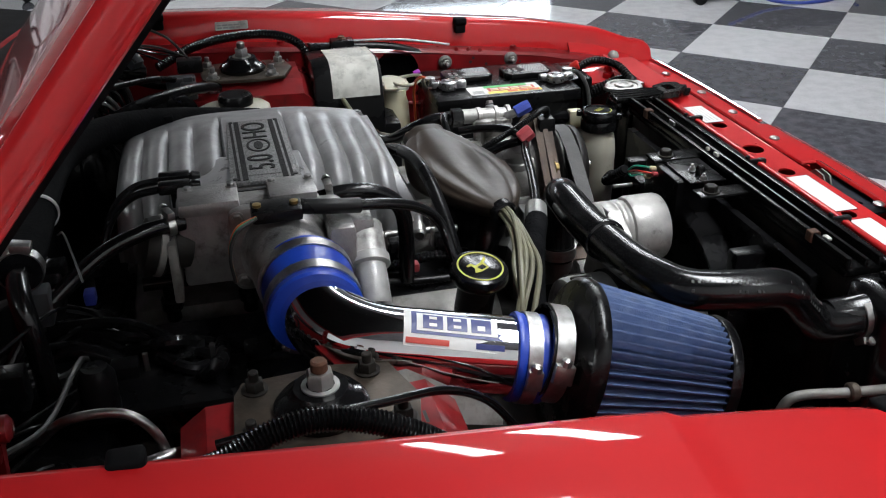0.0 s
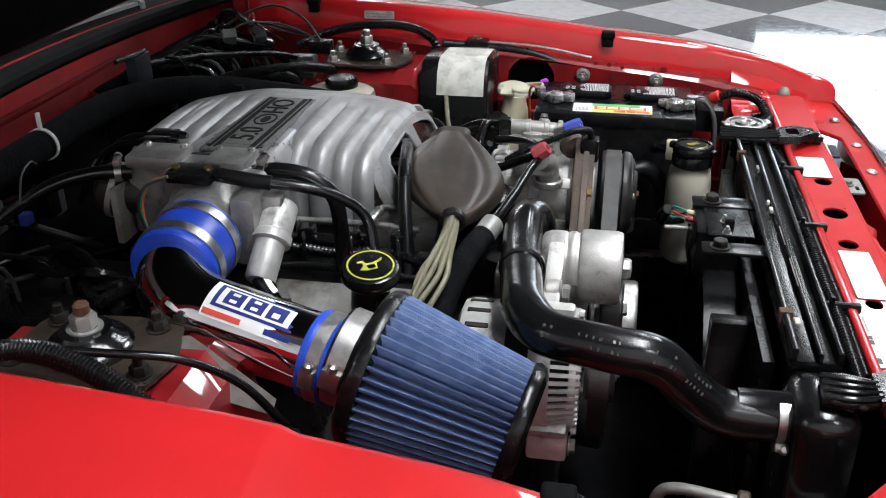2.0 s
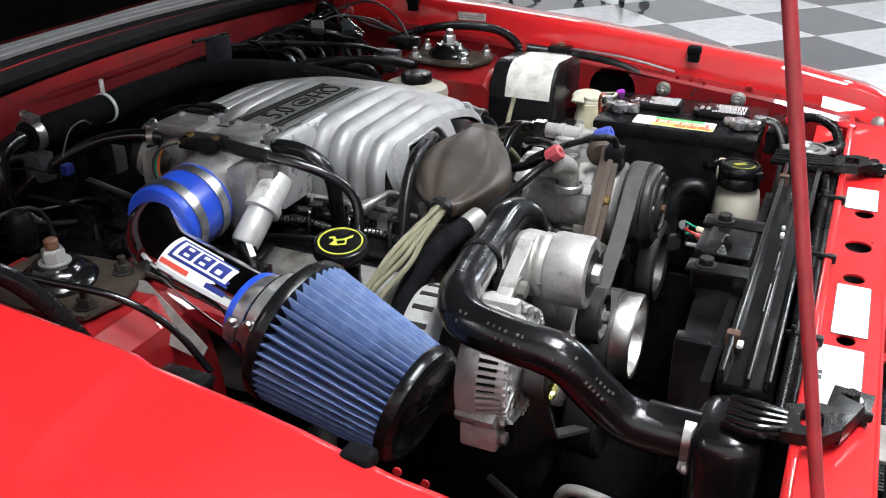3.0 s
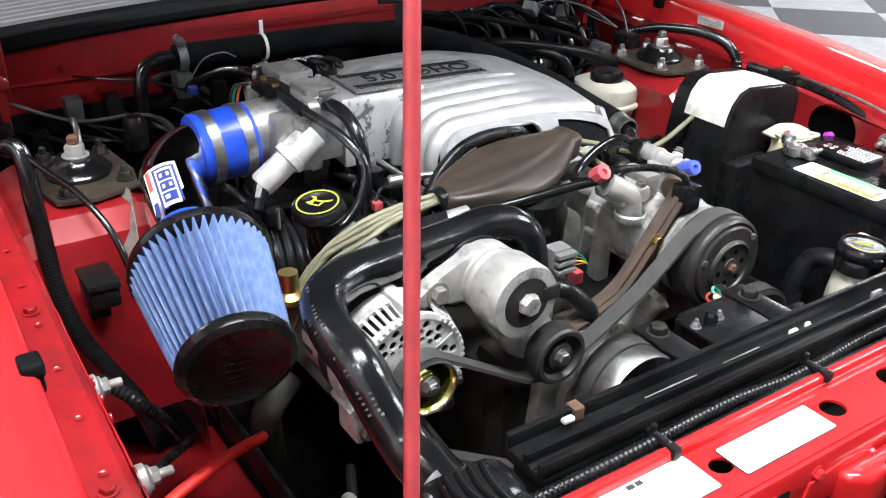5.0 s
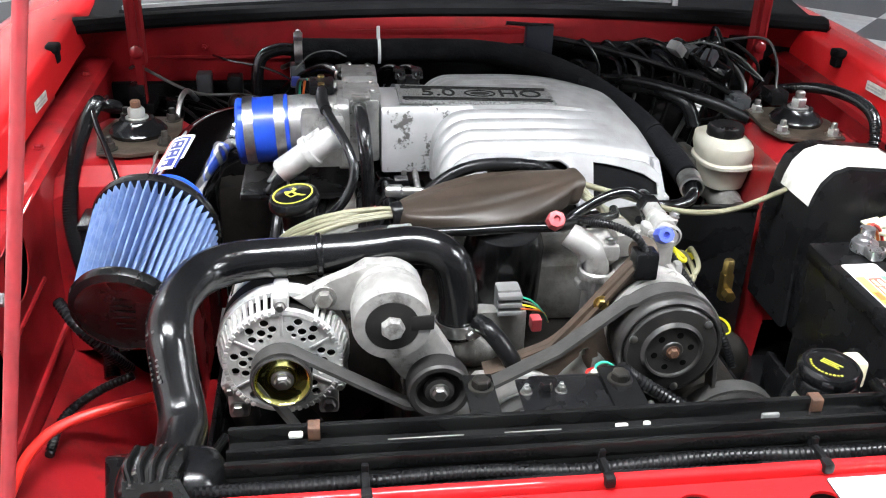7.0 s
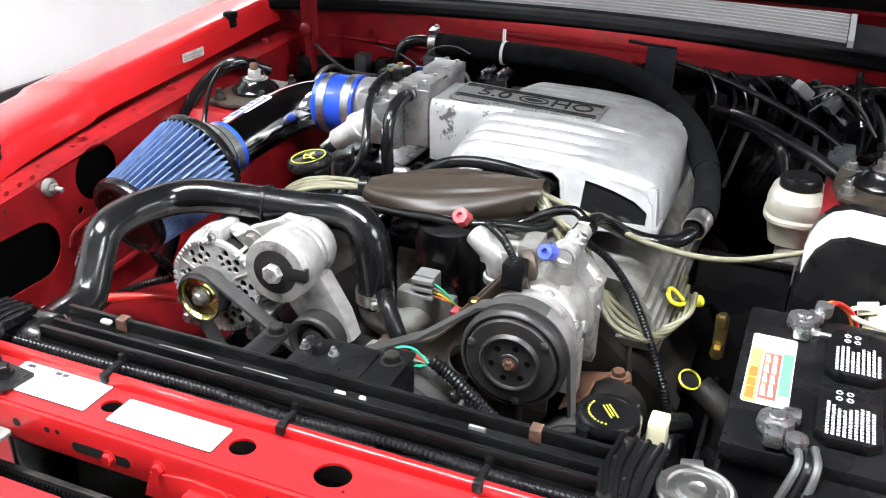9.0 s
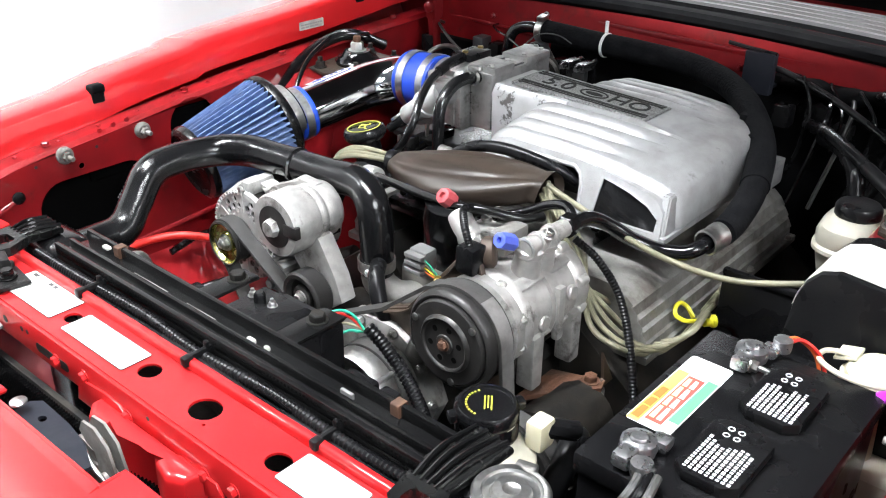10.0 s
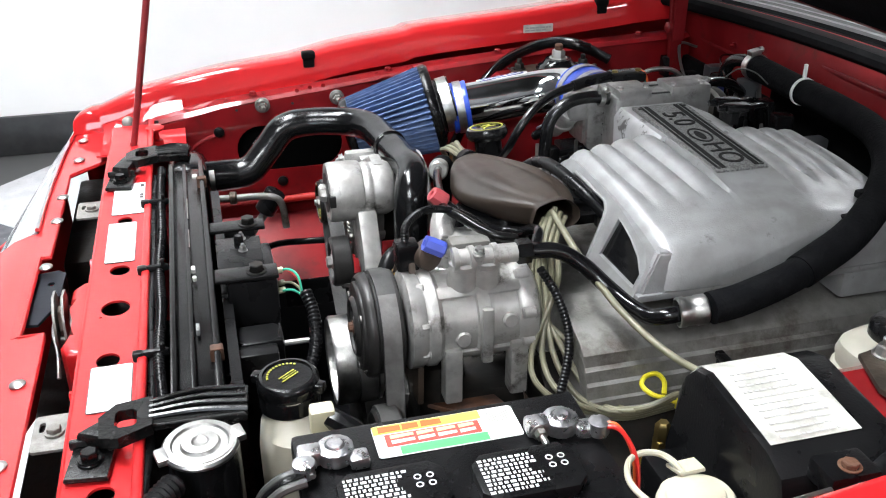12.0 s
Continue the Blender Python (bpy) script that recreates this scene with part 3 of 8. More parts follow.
def strut_tower(s):
    """Domed red tower with its top mount, plate, studs and nuts."""
    y = s * 0.515
    sec = [(-0.145, 0.62), (-0.138, 0.78), (-0.124, 0.868), (-0.10, 0.887), (0.0, 0.890), (0.10, 0.887), (0.126, 0.866), (0.142, 0.78), (0.155, 0.62)]
    bm = grid([a for a, _ in sec], [-1, -0.6, 0, 0.6, 1], lambda x, u: Vector((x, y - s * (0.105 if u < 0 else 0.072) * u, dict(sec)[x] - (0.02 if abs(u) == 1 and abs(x) < 0.14 else 0))))
    # inner face down to the rail
    for a, b in zip(sec, sec[1:]):
        q = [bm.verts.new((x, y - s * 0.072, z)) for x, z in ((a[0], a[1] - (0.02 if abs(a[0]) < 0.14 else 0)), (b[0], b[1] - (0.02 if abs(b[0]) < 0.14 else 0)), (b[0], 0.52), (a[0], 0.52))]
        for v in q[2:]:
            v.co.y = y - s * 0.080
        bm.faces.new(q)
    bmesh.ops.remove_doubles(bm, verts=bm.verts, dist=0.0005)
    tw = part("strut_tower", bm, RED_BAY_SHADE, car, "red strut tower with camber plate", 30)
    m = frame_of((0, y, 0.892), (0, 0, 1), (0, 1, 0))
    tri = [(-0.074, -0.038), (-0.066, -0.056), (0.02, -0.064), (0.070, -0.054), (0.088, 0.0), (0.078, 0.046), (0.0, 0.060), (-0.068, 0.046), (-0.077, 0.015)]
    pl = part("camber_plate", prism([(x, s * yy) for x, yy in (tri if s > 0 else tri[::-1])], 0, 0.006, m, 0.0015), TAN_PLATE, tw, "tan zinc-plated steel camber plate")
    for k in range(5):
        part("slot_mark", block(0.055 + 0.007 * k, 0.058 + 0.007 * k, y + s * 0.035 - 0.008, y + s * 0.035 + 0.008, 0.8982, 0.8988, 0), BLACK_INK, pl)
    part("rubber_mount", lathe([(0, 0), (0.040, 0.0), (0.042, 0.006), (0.036, 0.013), (0.030, 0.015), (0.024, 0.024), (0, 0.025)], (0, y, 0.898), (0, 0, 1), 28), RUBBER_WET, tw, "black rubber strut mount")
    part("strut_nut", hexnut((0, y, 0.921), (0, 0, 1), 0.0125, 0.017, None, 0.0), WHITE_NUT if s < 0 else STEEL, tw)
    part("strut_stud", rod((0, y, 0.937), (0, 0, 1), 0.0075, 0.012, 14), RUST if s < 0 else STEEL, tw)
    # passenger-side nuts take a darker metal, for the shade they sit in
    for x, yy in ((0.066, 0.03), (-0.062, 0.028), (0.048, -0.045), (-0.055, -0.042)):
        part("plate_nut", hexnut((x, y + s * yy, 0.898), (0, 0, 1), 0.0090, 0.011, None, 0.009), DIRTY if s < 0 else STEEL, tw)


for s in (1, -1):
    strut_tower(s)

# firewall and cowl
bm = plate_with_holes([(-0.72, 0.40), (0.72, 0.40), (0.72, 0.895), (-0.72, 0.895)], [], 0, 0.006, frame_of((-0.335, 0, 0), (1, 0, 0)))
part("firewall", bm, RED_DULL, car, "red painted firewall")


def cowl_x(y):
    """Front edge of the cowl, bowed back in the middle."""
    return -0.365 + 0.20 * y * y


def cowl_z(y):
    return 0.990 - 0.022 * y * y


def cowl_loft(prof, y0, y1, n=28, dx=0.0, dz=0.0):
    """A bar of the section prof, (back, up) from the cowl's edge, bent along it."""
    bm = bmesh.new()
    rings = []
    for i in range(n + 1):
        y = y0 + (y1 - y0) * i / n
        rings.append([bm.verts.new((cowl_x(y) - a - dx, y, cowl_z(y) + b + dz)) for a, b in prof])
    m = len(prof)
    for p, q in zip(rings, rings[1:]):
        for k in range(m):
            bm.faces.new((p[k], p[(k + 1) % m], q[(k + 1) % m], q[k]))
    bm.faces.new(rings[0][::-1])
    bm.faces.new(rings[-1])
    bmesh.ops.recalc_face_normals(bm, faces=bm.faces)
    return bm


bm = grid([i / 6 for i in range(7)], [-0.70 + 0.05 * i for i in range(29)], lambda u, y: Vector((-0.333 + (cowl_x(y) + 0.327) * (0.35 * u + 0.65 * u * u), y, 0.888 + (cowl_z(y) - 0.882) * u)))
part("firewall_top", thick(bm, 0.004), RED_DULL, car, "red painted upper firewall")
# pads reach higher, for the dark of clutter and shade on the firewall
for y0, y1, z0, z1 in ((-0.66, -0.30, 0.45, 0.880), (-0.30, 0.10, 0.45, 0.925), (0.10, 0.68, 0.45, 0.945)):
    part("firewall_pad", block(-0.335, -0.314, y0, y1, z0, z1, 0.01), SEAL, car, "black insulation pad raised to darken the firewall")
part("cowl_seal", cowl_loft([(-0.004, -0.004), (-0.008, 0.002), (-0.007, 0.012), (0.000, 0.019), (0.018, 0.021), (0.030, 0.018), (0.034, 0.008), (0.034, -0.004)], -0.69, 0.69), SEAL, car, "black rubber hood seal")
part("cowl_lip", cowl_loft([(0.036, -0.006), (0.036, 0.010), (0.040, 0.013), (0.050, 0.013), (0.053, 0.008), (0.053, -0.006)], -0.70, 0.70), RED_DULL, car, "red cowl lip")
part("cowl_panel", block(-0.62, -0.345, -0.74, 0.74, 0.955, 0.966, 0.004), RED_BAY_SHADE, car)
part("cowl_top", cowl_loft([(0.050, -0.020), (0.050, 0.000), (0.21, 0.024), (0.21, -0.020)], -0.70, 0.70), SEAL, car, "black cowl recess")
vent = part("cowl_vent", cowl_loft([(0.085, 0.000), (0.088, 0.012), (0.225, 0.032), (0.225, 0.0)], -0.60, 0.440), SEAL, car, "black plastic cowl vent grille with pale slats")
part("vent_end", cowl_loft([(0.083, 0.000), (0.083, 0.018), (0.088, 0.021), (0.225, 0.041), (0.225, 0.0)], 0.440, 0.450, 2), VENT, vent)
for k in range(8):
    b = 0.093 + 0.0175 * k
    h = 0.0125 + 0.0026 * k
    w = 0.0042 if k == 0 else 0.0022
    part("vent_slat", cowl_loft([(b - w, h - 0.002), (b - w, h + 0.0055), (b + w, h + 0.0062), (b + w, h - 0.002)], -0.595, 0.438), VENT, vent)
bm = grid([-0.58 - 0.06 * i for i in range(8)], [-0.68 + 0.136 * i for i in range(11)], lambda x, y: Vector((x - 0.12 * (y / 0.68) ** 2, y, 1.012 + (-0.58 - x) * 0.56)))
part("windscreen", thick(bm, 0.005), GLASS_DARK, car, "dark tinted windscreen glass")

# hood, open on its hinges
HA = radians(50.5)
hm = Matrix.Translation((-0.352, 0, 0.995)) @ Matrix.Rotation(-HA, 4, "Y")
bm = grid([0.125 + 1.165 * i / 20 for i in range(21)], [-0.70 + 1.40 * i / 24 for i in range(25)],
          lambda u, v: hm @ Vector((u, v, 0.012 * (1 - (v / 0.70) ** 2) + 0.004 * math.sin(math.pi * u / 1.26) - 0.02 * max(0, (abs(v) - 0.62) / 0.08) ** 2)))
hood = part("hood", thick(bm, 0.003), RED, car, "red hood standing open on a prop rod")
fr = rrect(0.130, 1.24, -0.675, 0.675, 0.05, 5)
hl = [rrect(0.26, 0.42, -0.55, 0.55, 0.04, 4), rrect(0.50, 0.78, -0.52, -0.06, 0.04, 4), rrect(0.50, 0.78, 0.06, 0.52, 0.04, 4), rrect(0.87, 1.10, -0.50, 0.50, 0.04, 4)]
part("hood_frame", plate_with_holes(fr, hl, -0.022, -0.013, hm), RED_BAY_SHADE, hood, "red pressed inner hood frame")
part("hood_liner", prism(rrect(0.15, 1.20, -0.64, 0.64, 0.05, 5), -0.031, -0.023, hm, 0.003), SEAL, hood, "black quilted hood liner")
for s in (1, -1):
    bm = bmesh.new()
    sweep(bm, [hm @ Vector((0.125 + 1.165 * i / 12, s * 0.690, -0.009)) for i in range(13)], 0.013, 10)
    part("hood_edge", bm, RED, hood)
    bm = prism([(-0.275, 0.850), (-0.252, 0.850), (-0.246, 0.93), (-0.243, 1.02), (-0.225, 1.10), (-0.262, 1.085), (-0.270, 1.02), (-0.270, 0.93)], -0.006, 0.006, frame_of((0, s * 0.552, 0), (0, -1, 0), (0, 0, 1)), 0.002)
    block(-0.272, -0.246, s * 0.552 - 0.013, s * 0.552 + 0.013, 0.93, 1.07, 0.004, 2, bm)
    hinge = part("hinge", bm, RED_DULL, car, "red steel hood hinge arm")
    part("hinge_pivot", lathe([(0.011, 0), (0.011, 0.006), (0.007, 0.009), (0, 0.009)], (-0.245, s * 0.552, 0.955), (1, 0, 0), 16), RED_BAY_SHADE, hinge)
    part("hinge_foot", block(-0.335, -0.250, s * 0.552 - 0.018, s * 0.552 + 0.018, 0.842, 0.862, 0.006), SEAL, hinge)

# prop rod
part("prop_rod", tube([(0.775, -0.497, 0.838), (0.768, -0.494, 0.862), (0.645, -0.418, 1.41), (0.5225, -0.341, 1.958)], 0.0056, 12, 6), ROD_RED, car, "thin red steel hood prop rod")

# core support
hole = lambda x, y, r, ry=None: circle(x, y, r, 20, ry)
slot = rrect(0.792, 0.799, -0.13, -0.07, 0.003)
outline = [(0.748, -0.60), (0.812, -0.60), (0.812, 0.60), (0.748, 0.60)]
holes = [hole(0.780, 0.066, 0.0165, 0.0185), hole(0.779, -0.031, 0.0125, 0.0135), hole(0.783, 0.180, 0.0125, 0.0145), hole(0.778, -0.185, 0.010, 0.012), hole(0.778, 0.40, 0.012), hole(0.796, 0.085, 0.0018)]
cs = part("core_support", plate_with_holes(outline, holes, 0.829, 0.832), RED_PANEL, car, "red radiator support panel with round holes")
part("core_lip", block(0.741, 0.7515, -0.60, 0.60, 0.829, 0.8435, 0.0045, 3), RED_PANEL, cs)
part("core_front", block(0.811, 0.817, -0.60, 0.60, 0.788, 0.831, 0.003), RED_PANEL, cs)
# dark patches paint the shade of a slot and small holes
bm = prism(rrect(-0.205, -0.135, 0.799, 0.811, 0.005), 0.8172, 0.8176, frame_of((0, 0, 0), (1, 0, 0), (0, 0, 1)))
part("front_slot", bm, DIRTY, cs)
for y, z, rr in ((-0.275, 0.812, 0.005), (-0.235, 0.815, 0.0035), (-0.222, 0.816, 0.003), (0.02, 0.818, 0.0025)):
    part("small_hole", lathe([(rr, 0), (rr, 0.0004), (0, 0.0004)], (0.8172, y, z), (1, 0, 0), 12), DIRTY, cs)
part("front_flange", prism([(-0.11, 0.806), (-0.06, 0.812), (-0.03, 0.810), (0.0, 0.790), (0.05, 0.788), (0.07, 0.800), (0.13, 0.800), (0.15, 0.775), (-0.12, 0.775)], 0.817, 0.820, frame_of((0, 0, 0), (1, 0, 0), (0, 0, 1)), 0.001), RED_PANEL, cs)
part("core_under", block(0.748, 0.810, -0.60, 0.60, 0.790, 0.793, 0.0), DIRTY, cs)
for y in (-0.16, -0.10, -0.02, 0.11, 0.155, 0.21):
    part("bolt_boss", hexnut((0.817, y, 0.806 + 0.008 * math.sin(y * 40)), (1, 0, 0), 0.006, 0.006), RED_PANEL, cs)
for pts in ([(-0.320, -0.205), (0.752, 0.797)], [(-0.175, -0.053), (0.762, 0.799)], [(0.193, 0.275), (0.757, 0.799)]):
    (ya, yb), (xa, xb) = pts
    m = Matrix.Translation((0, 0, 0.8325))
    dec = part("decal", prism(rrect(xa, xb, ya, yb, 0.0025), 0, 0.0008, m), WHITE_LABEL, cs, "white printed paper decal")
    part("decal_border", plate_with_holes(rrect(xa - 0.0009, xb + 0.0009, ya - 0.0009, yb + 0.0009, 0.003), [rrect(xa, xb, ya, yb, 0.0025)], 0, 0.0007, m), BLACK_INK, dec)
m = frame_of((0.776, 0.235, 0.8334), (0, 0, 1), (-1, 0, 0))
text_bars(-0.034, 0.034, -0.016, 0.018, 5, FAINT_INK, cs, m, 0.0003, seed=3, words=7, fill=0.3)
for ya, yb in ((-0.313, -0.303), (-0.276, -0.268), (-0.266, -0.259)):
    part("decal_mark", block(0.7545, 0.7595, ya, yb, 0.8333, 0.8337, 0), BLACK_INK, cs)
part("decal_rule", block(0.7603, 0.7609, -0.300, -0.209, 0.8333, 0.8336, 0), GREY_INK, cs)
text_bars(-0.020, 0.020, -0.002, 0.002, 1, GREY_INK, cs, frame_of((0.757, -0.230, 0.8334), (0, 0, 1), (-1, 0, 0)), 0.0003, seed=6, words=9)
# corner gussets between support and fenders
for s in (1, -1):
    bm = grid([0.690, 0.72, 0.76, 0.80, 0.835], [0.47, 0.52, 0.58, 0.63, 0.662], lambda x, y: Vector((x if y > 0.5 else max(x, 0.745), s * y, 0.806 + 0.022 * max(0, (0.53 - y) / 0.06) + (lerp_tab(FEN, x)[1] - 0.035 - 0.806) * max(0, (y - 0.60) / 0.062) ** 2)))
    part("corner_gusset", thick(bm, 0.003), RED_PANEL, cs, "red corner panel between support and fender", 40)
    part("gusset_bolt", hexnut((0.760, s * 0.60, 0.809), (0, 0, 1), 0.008, 0.007), RED_PANEL, cs)
    part("gusset_bolt", lathe([(0.012, 0), (0.012, 0.003), (0.006, 0.007), (0, 0.007)], (0.79, s * 0.645, 0.823), (-0.3, -s * 0.8, 0.5), 16), ALU_DULL, cs)
    # adjustable hood stop
    bm = lathe([(0.012, 0), (0.012, 0.012), (0.006, 0.014), (0.006, 0.030), (0.015, 0.031), (0.016, 0.035), (0.012, 0.038), (0, 0.039)], (0.740, s * 0.553, 0.806), (0, 0, 1), 20)
    part("hood_stop", bm, RED_PANEL, cs, "red painted screw-in hood stop")

# latch bracket and latch
bm = prism([(0.817, -0.068), (0.830, -0.068), (0.843, -0.052), (0.844, -0.022), (0.834, -0.002), (0.828, 0.030), (0.828, 0.050), (0.840, 0.062), (0.846, 0.088), (0.838, 0.106), (0.817, 0.110)], 0.715, 0.803, None, 0.009, None, 3)
part("latch_bracket", bm, RED_PANEL, cs, "red latch bracket below the support")
m = frame_of((0.848, -0.022, 0.782), (1, 0, 0), (0, 0, 1))
latch = None
for dz in (0.0, 0.011):
    bm = plate_with_holes([(-0.048, -0.055), (0.020, -0.060), (0.040, -0.040), (0.046, -0.010), (0.036, 0.022), (0.016, 0.036), (-0.006, 0.034), (-0.014, 0.020), (-0.004, 0.008), (0.010, 0.004), (0.012, -0.012), (-0.012, -0.018), (-0.044, -0.010)], [circle(-0.030, -0.034, 0.006, 12), circle(0.026, -0.042, 0.004, 10)], dz, dz + 0.003, m)
    if latch is None:
        latch = part("latch", bm, ALU_DULL, cs, "greasy steel hood latch")
    else:
        part("latch_plate", bm, ALU_DULL, latch)
part("latch_rivet", lathe([(0, -0.004), (0.007, -0.004), (0.007, 0.0), (0.005, 0.0), (0.005, 0.014), (0.007, 0.014), (0.007, 0.018), (0, 0.019)], m @ Vector((0.026, -0.020, 0)), (1, 0, 0), 14), STEEL, latch)
part("latch_jaw", prism([(-0.008, -0.004), (0.004, -0.022), (0.022, -0.026), (0.030, -0.004), (0.020, 0.018), (0.010, 0.020), (0.014, 0.002)], 0.0045, 0.0095, m, 0.001), BROWN, latch)
part("latch_spring", tube([(0.866, -0.048, 0.792), (0.864, -0.030, 0.780), (0.868, -0.006, 0.770), (0.863, 0.020, 0.752), (0.862, 0.050, 0.735)], 0.0026, 7, 5), STEEL, latch)
# gap in front of the support, with the condenser's dark face
part("grille_backing", block(0.82, 0.90, -0.58, 0.58, 0.50, 0.56, 0.004), DIRTY, car)
cond = part("condenser", block(0.818, 0.826, -0.33, 0.33, 0.42, 0.755, 0.002), DIRTY, car, "dark finned condenser behind the grille")
fin = part("fin", block(0.826, 0.834, -0.3200, -0.3186, 0.43, 0.75, 0), BLACK_METAL, cond)
for i in range(1, 120):
    ob = new("fin", fin.data)
    ob.parent = cond
    ob.matrix_parent_inverse = fin.matrix_parent_inverse
    ob.matrix_basis = Matrix.Translation((0, 0.0054 * i, 0)) @ fin.matrix_basis

# nose panel over the grille opening
def nose_in(y):
    """Rear edge of the nose panel, with the latch notch."""
    a = abs(y)
    if -0.155 < y < 0.055:
        return 0.893
    e = 0.866 if y > 0 else 0.880
    return e if a < 0.46 else e - (e - 0.810) * min(1, (a - 0.46) / 0.06)


ysn = sorted([-0.70 + 1.40 * i / 40 for i in range(41)] + [-0.1551, -0.1549, 0.0549, 0.0551])
bm = grid([0.0, 0.5, 1.0], ysn, lambda u, y: Vector((nose_in(y) + (0.905 - nose_in(y)) * u - 0.022 * max(0, (abs(y) - 0.3) / 0.4) ** 2 * u, y, 0.805 - 0.004 * u)))
nose = part("nose_panel", thick(bm, 0.003), RED, car, "red nose panel ahead of the engine bay")
bm = grid([0.0, 0.1, 0.25, 0.5, 0.75, 1.0], [-0.24 + 0.48 * i / 16 for i in range(17)],
          lambda u, y: Vector((0.905 + 0.17 * u - 0.03 * u * (y / 0.24) ** 2, y, 0.801 - 0.01 * u - 0.11 * u * u)))
part("nose_beak", thick(bm, 0.003), RED, nose)
part("nose_edge", sweep(bmesh.new(), [Vector((nose_in(y) + 0.001, y, 0.8015)) for y in ysn], 0.0035, 6), RED, nose)
for y in (-0.62, -0.52, -0.36, -0.27, -0.12, 0.16, 0.30, 0.42, 0.55):
    part("nose_screw", lathe([(0.009, 0), (0.009, 0.002), (0.006, 0.004), (0, 0.0045)], (0.882 - 0.012 * (abs(y) > 0.5), y, 0.804), (0.06, 0, 1), 14), STEEL, nose)
part("nose_bracket", plate_with_holes([(0.858, -0.118), (0.868, -0.128), (0.905, -0.122), (0.905, 0.010), (0.880, 0.014), (0.866, -0.020), (0.860, -0.060)], [circle(0.874, -0.090, 0.0045, 12, 0.0055)], 0, 0.004, Matrix.Translation((0, 0, 0.790))), SLATE, nose, "slate grey steel bracket")
part("nose_bracket", prism(rrect(0.815, 0.850, 0.375, 0.430, 0.004), 0, 0.004, Matrix.Translation((0, 0, 0.796)), 0.001), SLATE, nose, "slate grey steel bracket")
for y in (-0.312, 0.250):
    bm = plate_with_holes(rrect(0.818, 0.858, y - 0.030, y + 0.030, 0.005), [rrect(0.846, 0.852, y - 0.018, y - 0.002, 0.0028)], 0.797, 0.800)
    lathe([(0.010, 0), (0.010, 0.002), (0, 0.002)], (0.836, y + 0.002, 0.800), (0, 0, 1), 18, bm)
    hexnut((0.836, y + 0.002, 0.802), (0, 0, 1), 0.0075, 0.006, bm)
    part("headlamp_bracket", bm, ALU_DULL, nose, "bare steel headlamp bracket with bolt")
bm = grid([0, 0.33, 0.66, 1], [-0.66 + 1.32 * i / 20 for i in range(21)], lambda u, y: Vector((1.075 - 0.15 * (abs(y) / 0.66) ** 2.5, y, 0.685 - 0.34 * u)))
part("front_fascia", thick(bm, 0.004), RED, car, "red front fascia")
for s in (1, -1):
    bm = grid([0, 0.25, 0.5, 0.75, 1], [0.245 + 0.475 * i / 14 for i in range(15)], lambda u, y: Vector((0.909 - 0.022 * max(0, (y - 0.3) / 0.4) ** 2 + (0.10 - 0.055 * (y - 0.245) / 0.475) * math.sin(u * 1.5), s * y, 0.802 - 0.125 * u ** 1.4)))
    hlp = part("headlamp", thick(bm, 0.004), LENS, car, "clear headlamp lens")
    part("headlamp_trim", sweep(bmesh.new(), [Vector((0.907 - 0.022 * max(0, (y - 0.3) / 0.4) ** 2, s * y, 0.805)) for y in (0.245 + 0.475 * i / 14 for i in range(15))], 0.0035, 8), CHROME, hlp, "bright trim strip")
# cabin and rear body, closed behind the bay
def tail(x):
    """How far the body draws in towards the rear."""
    return 1 - 0.10 * max(0, (-2.6 - x) / 0.75) ** 2


SIDE = [(0.80, 0.26), (0.862, 0.44), (0.868, 0.74), (0.845, 0.88), (0.80, 0.955), (0.70, 0.985), (0.35, 0.99), (0.0, 0.99)]
for s in (1, -1):
    bm = grid([-1.0 - 0.1175 * i for i in range(21)], [float(k) for k in range(8)], lambda x, k: Vector((x, s * SIDE[int(k)][0] * tail(x), max(SIDE[int(k)][1] - 0.10 * max(0, (-2.9 - x) / 0.45) ** 2 * (k > 3), 0.33 + math.sqrt(max(0, 0.1089 - (x + 2.2) ** 2)) if k < 2 and abs(x + 2.2) < 0.33 else 0))))
    part("body_side", thick(bm, 0.004), RED, car, "glossy red body side and rear deck", 40)
    bm = grid([-0.98, -1.2, -1.5, -1.8, -2.1, -2.5, -2.85], [0.0, 0.5, 1.0], lambda x, u: Vector((x, s * (0.80 - 0.22 * u), 0.955 + u * (0.34 if -2.2 < x < -1.0 else 0.30 if x > -1.1 else max(0.01, 0.34 * (x + 2.9) / 0.7)))))
    part("side_window", thick(bm, 0.004), GLASS_DARK, car, "dark tinted side glass")
bm = grid([-1.0, -1.2, -1.5, -1.8, -2.12], [-0.585, -0.4, 0.0, 0.4, 0.585], lambda x, y: Vector((x, y, 1.27 + 0.05 * math.sin(math.pi * (-1.0 - x) / 1.4) + 0.025 * (1 - (y / 0.585) ** 2))))
part("roof", thick(bm, 0.006), RED, car, "red steel roof panel", 40)
bm = grid([-2.12, -2.4, -2.85], [-0.575, 0.0, 0.575], lambda x, y: Vector((x, y, 1.31 - 0.32 * (-2.12 - x) / 0.73)))
part("rear_window", thick(bm, 0.004), GLASS_DARK, car, "dark rear window")
part("rear_fascia", block(-3.38, -3.33, -0.77, 0.77, 0.28, 0.90, 0.02), RED, car)
# black sheet added below the bay so its depth stays dark
part("underside_dark", block(-0.32, 1.02, -0.66, 0.66, 0.30, 0.315, 0.004), SEAL, car, "added black sheet that keeps the bay bottom dark")

# dark sheet and blocks added below the nose, hiding the bright floor
part("nose_dark_sheet", block(0.822, 0.93, -0.70, 0.70, 0.585, 0.597, 0.003), DIRTY, car, "added dark sheet below the nose gap")
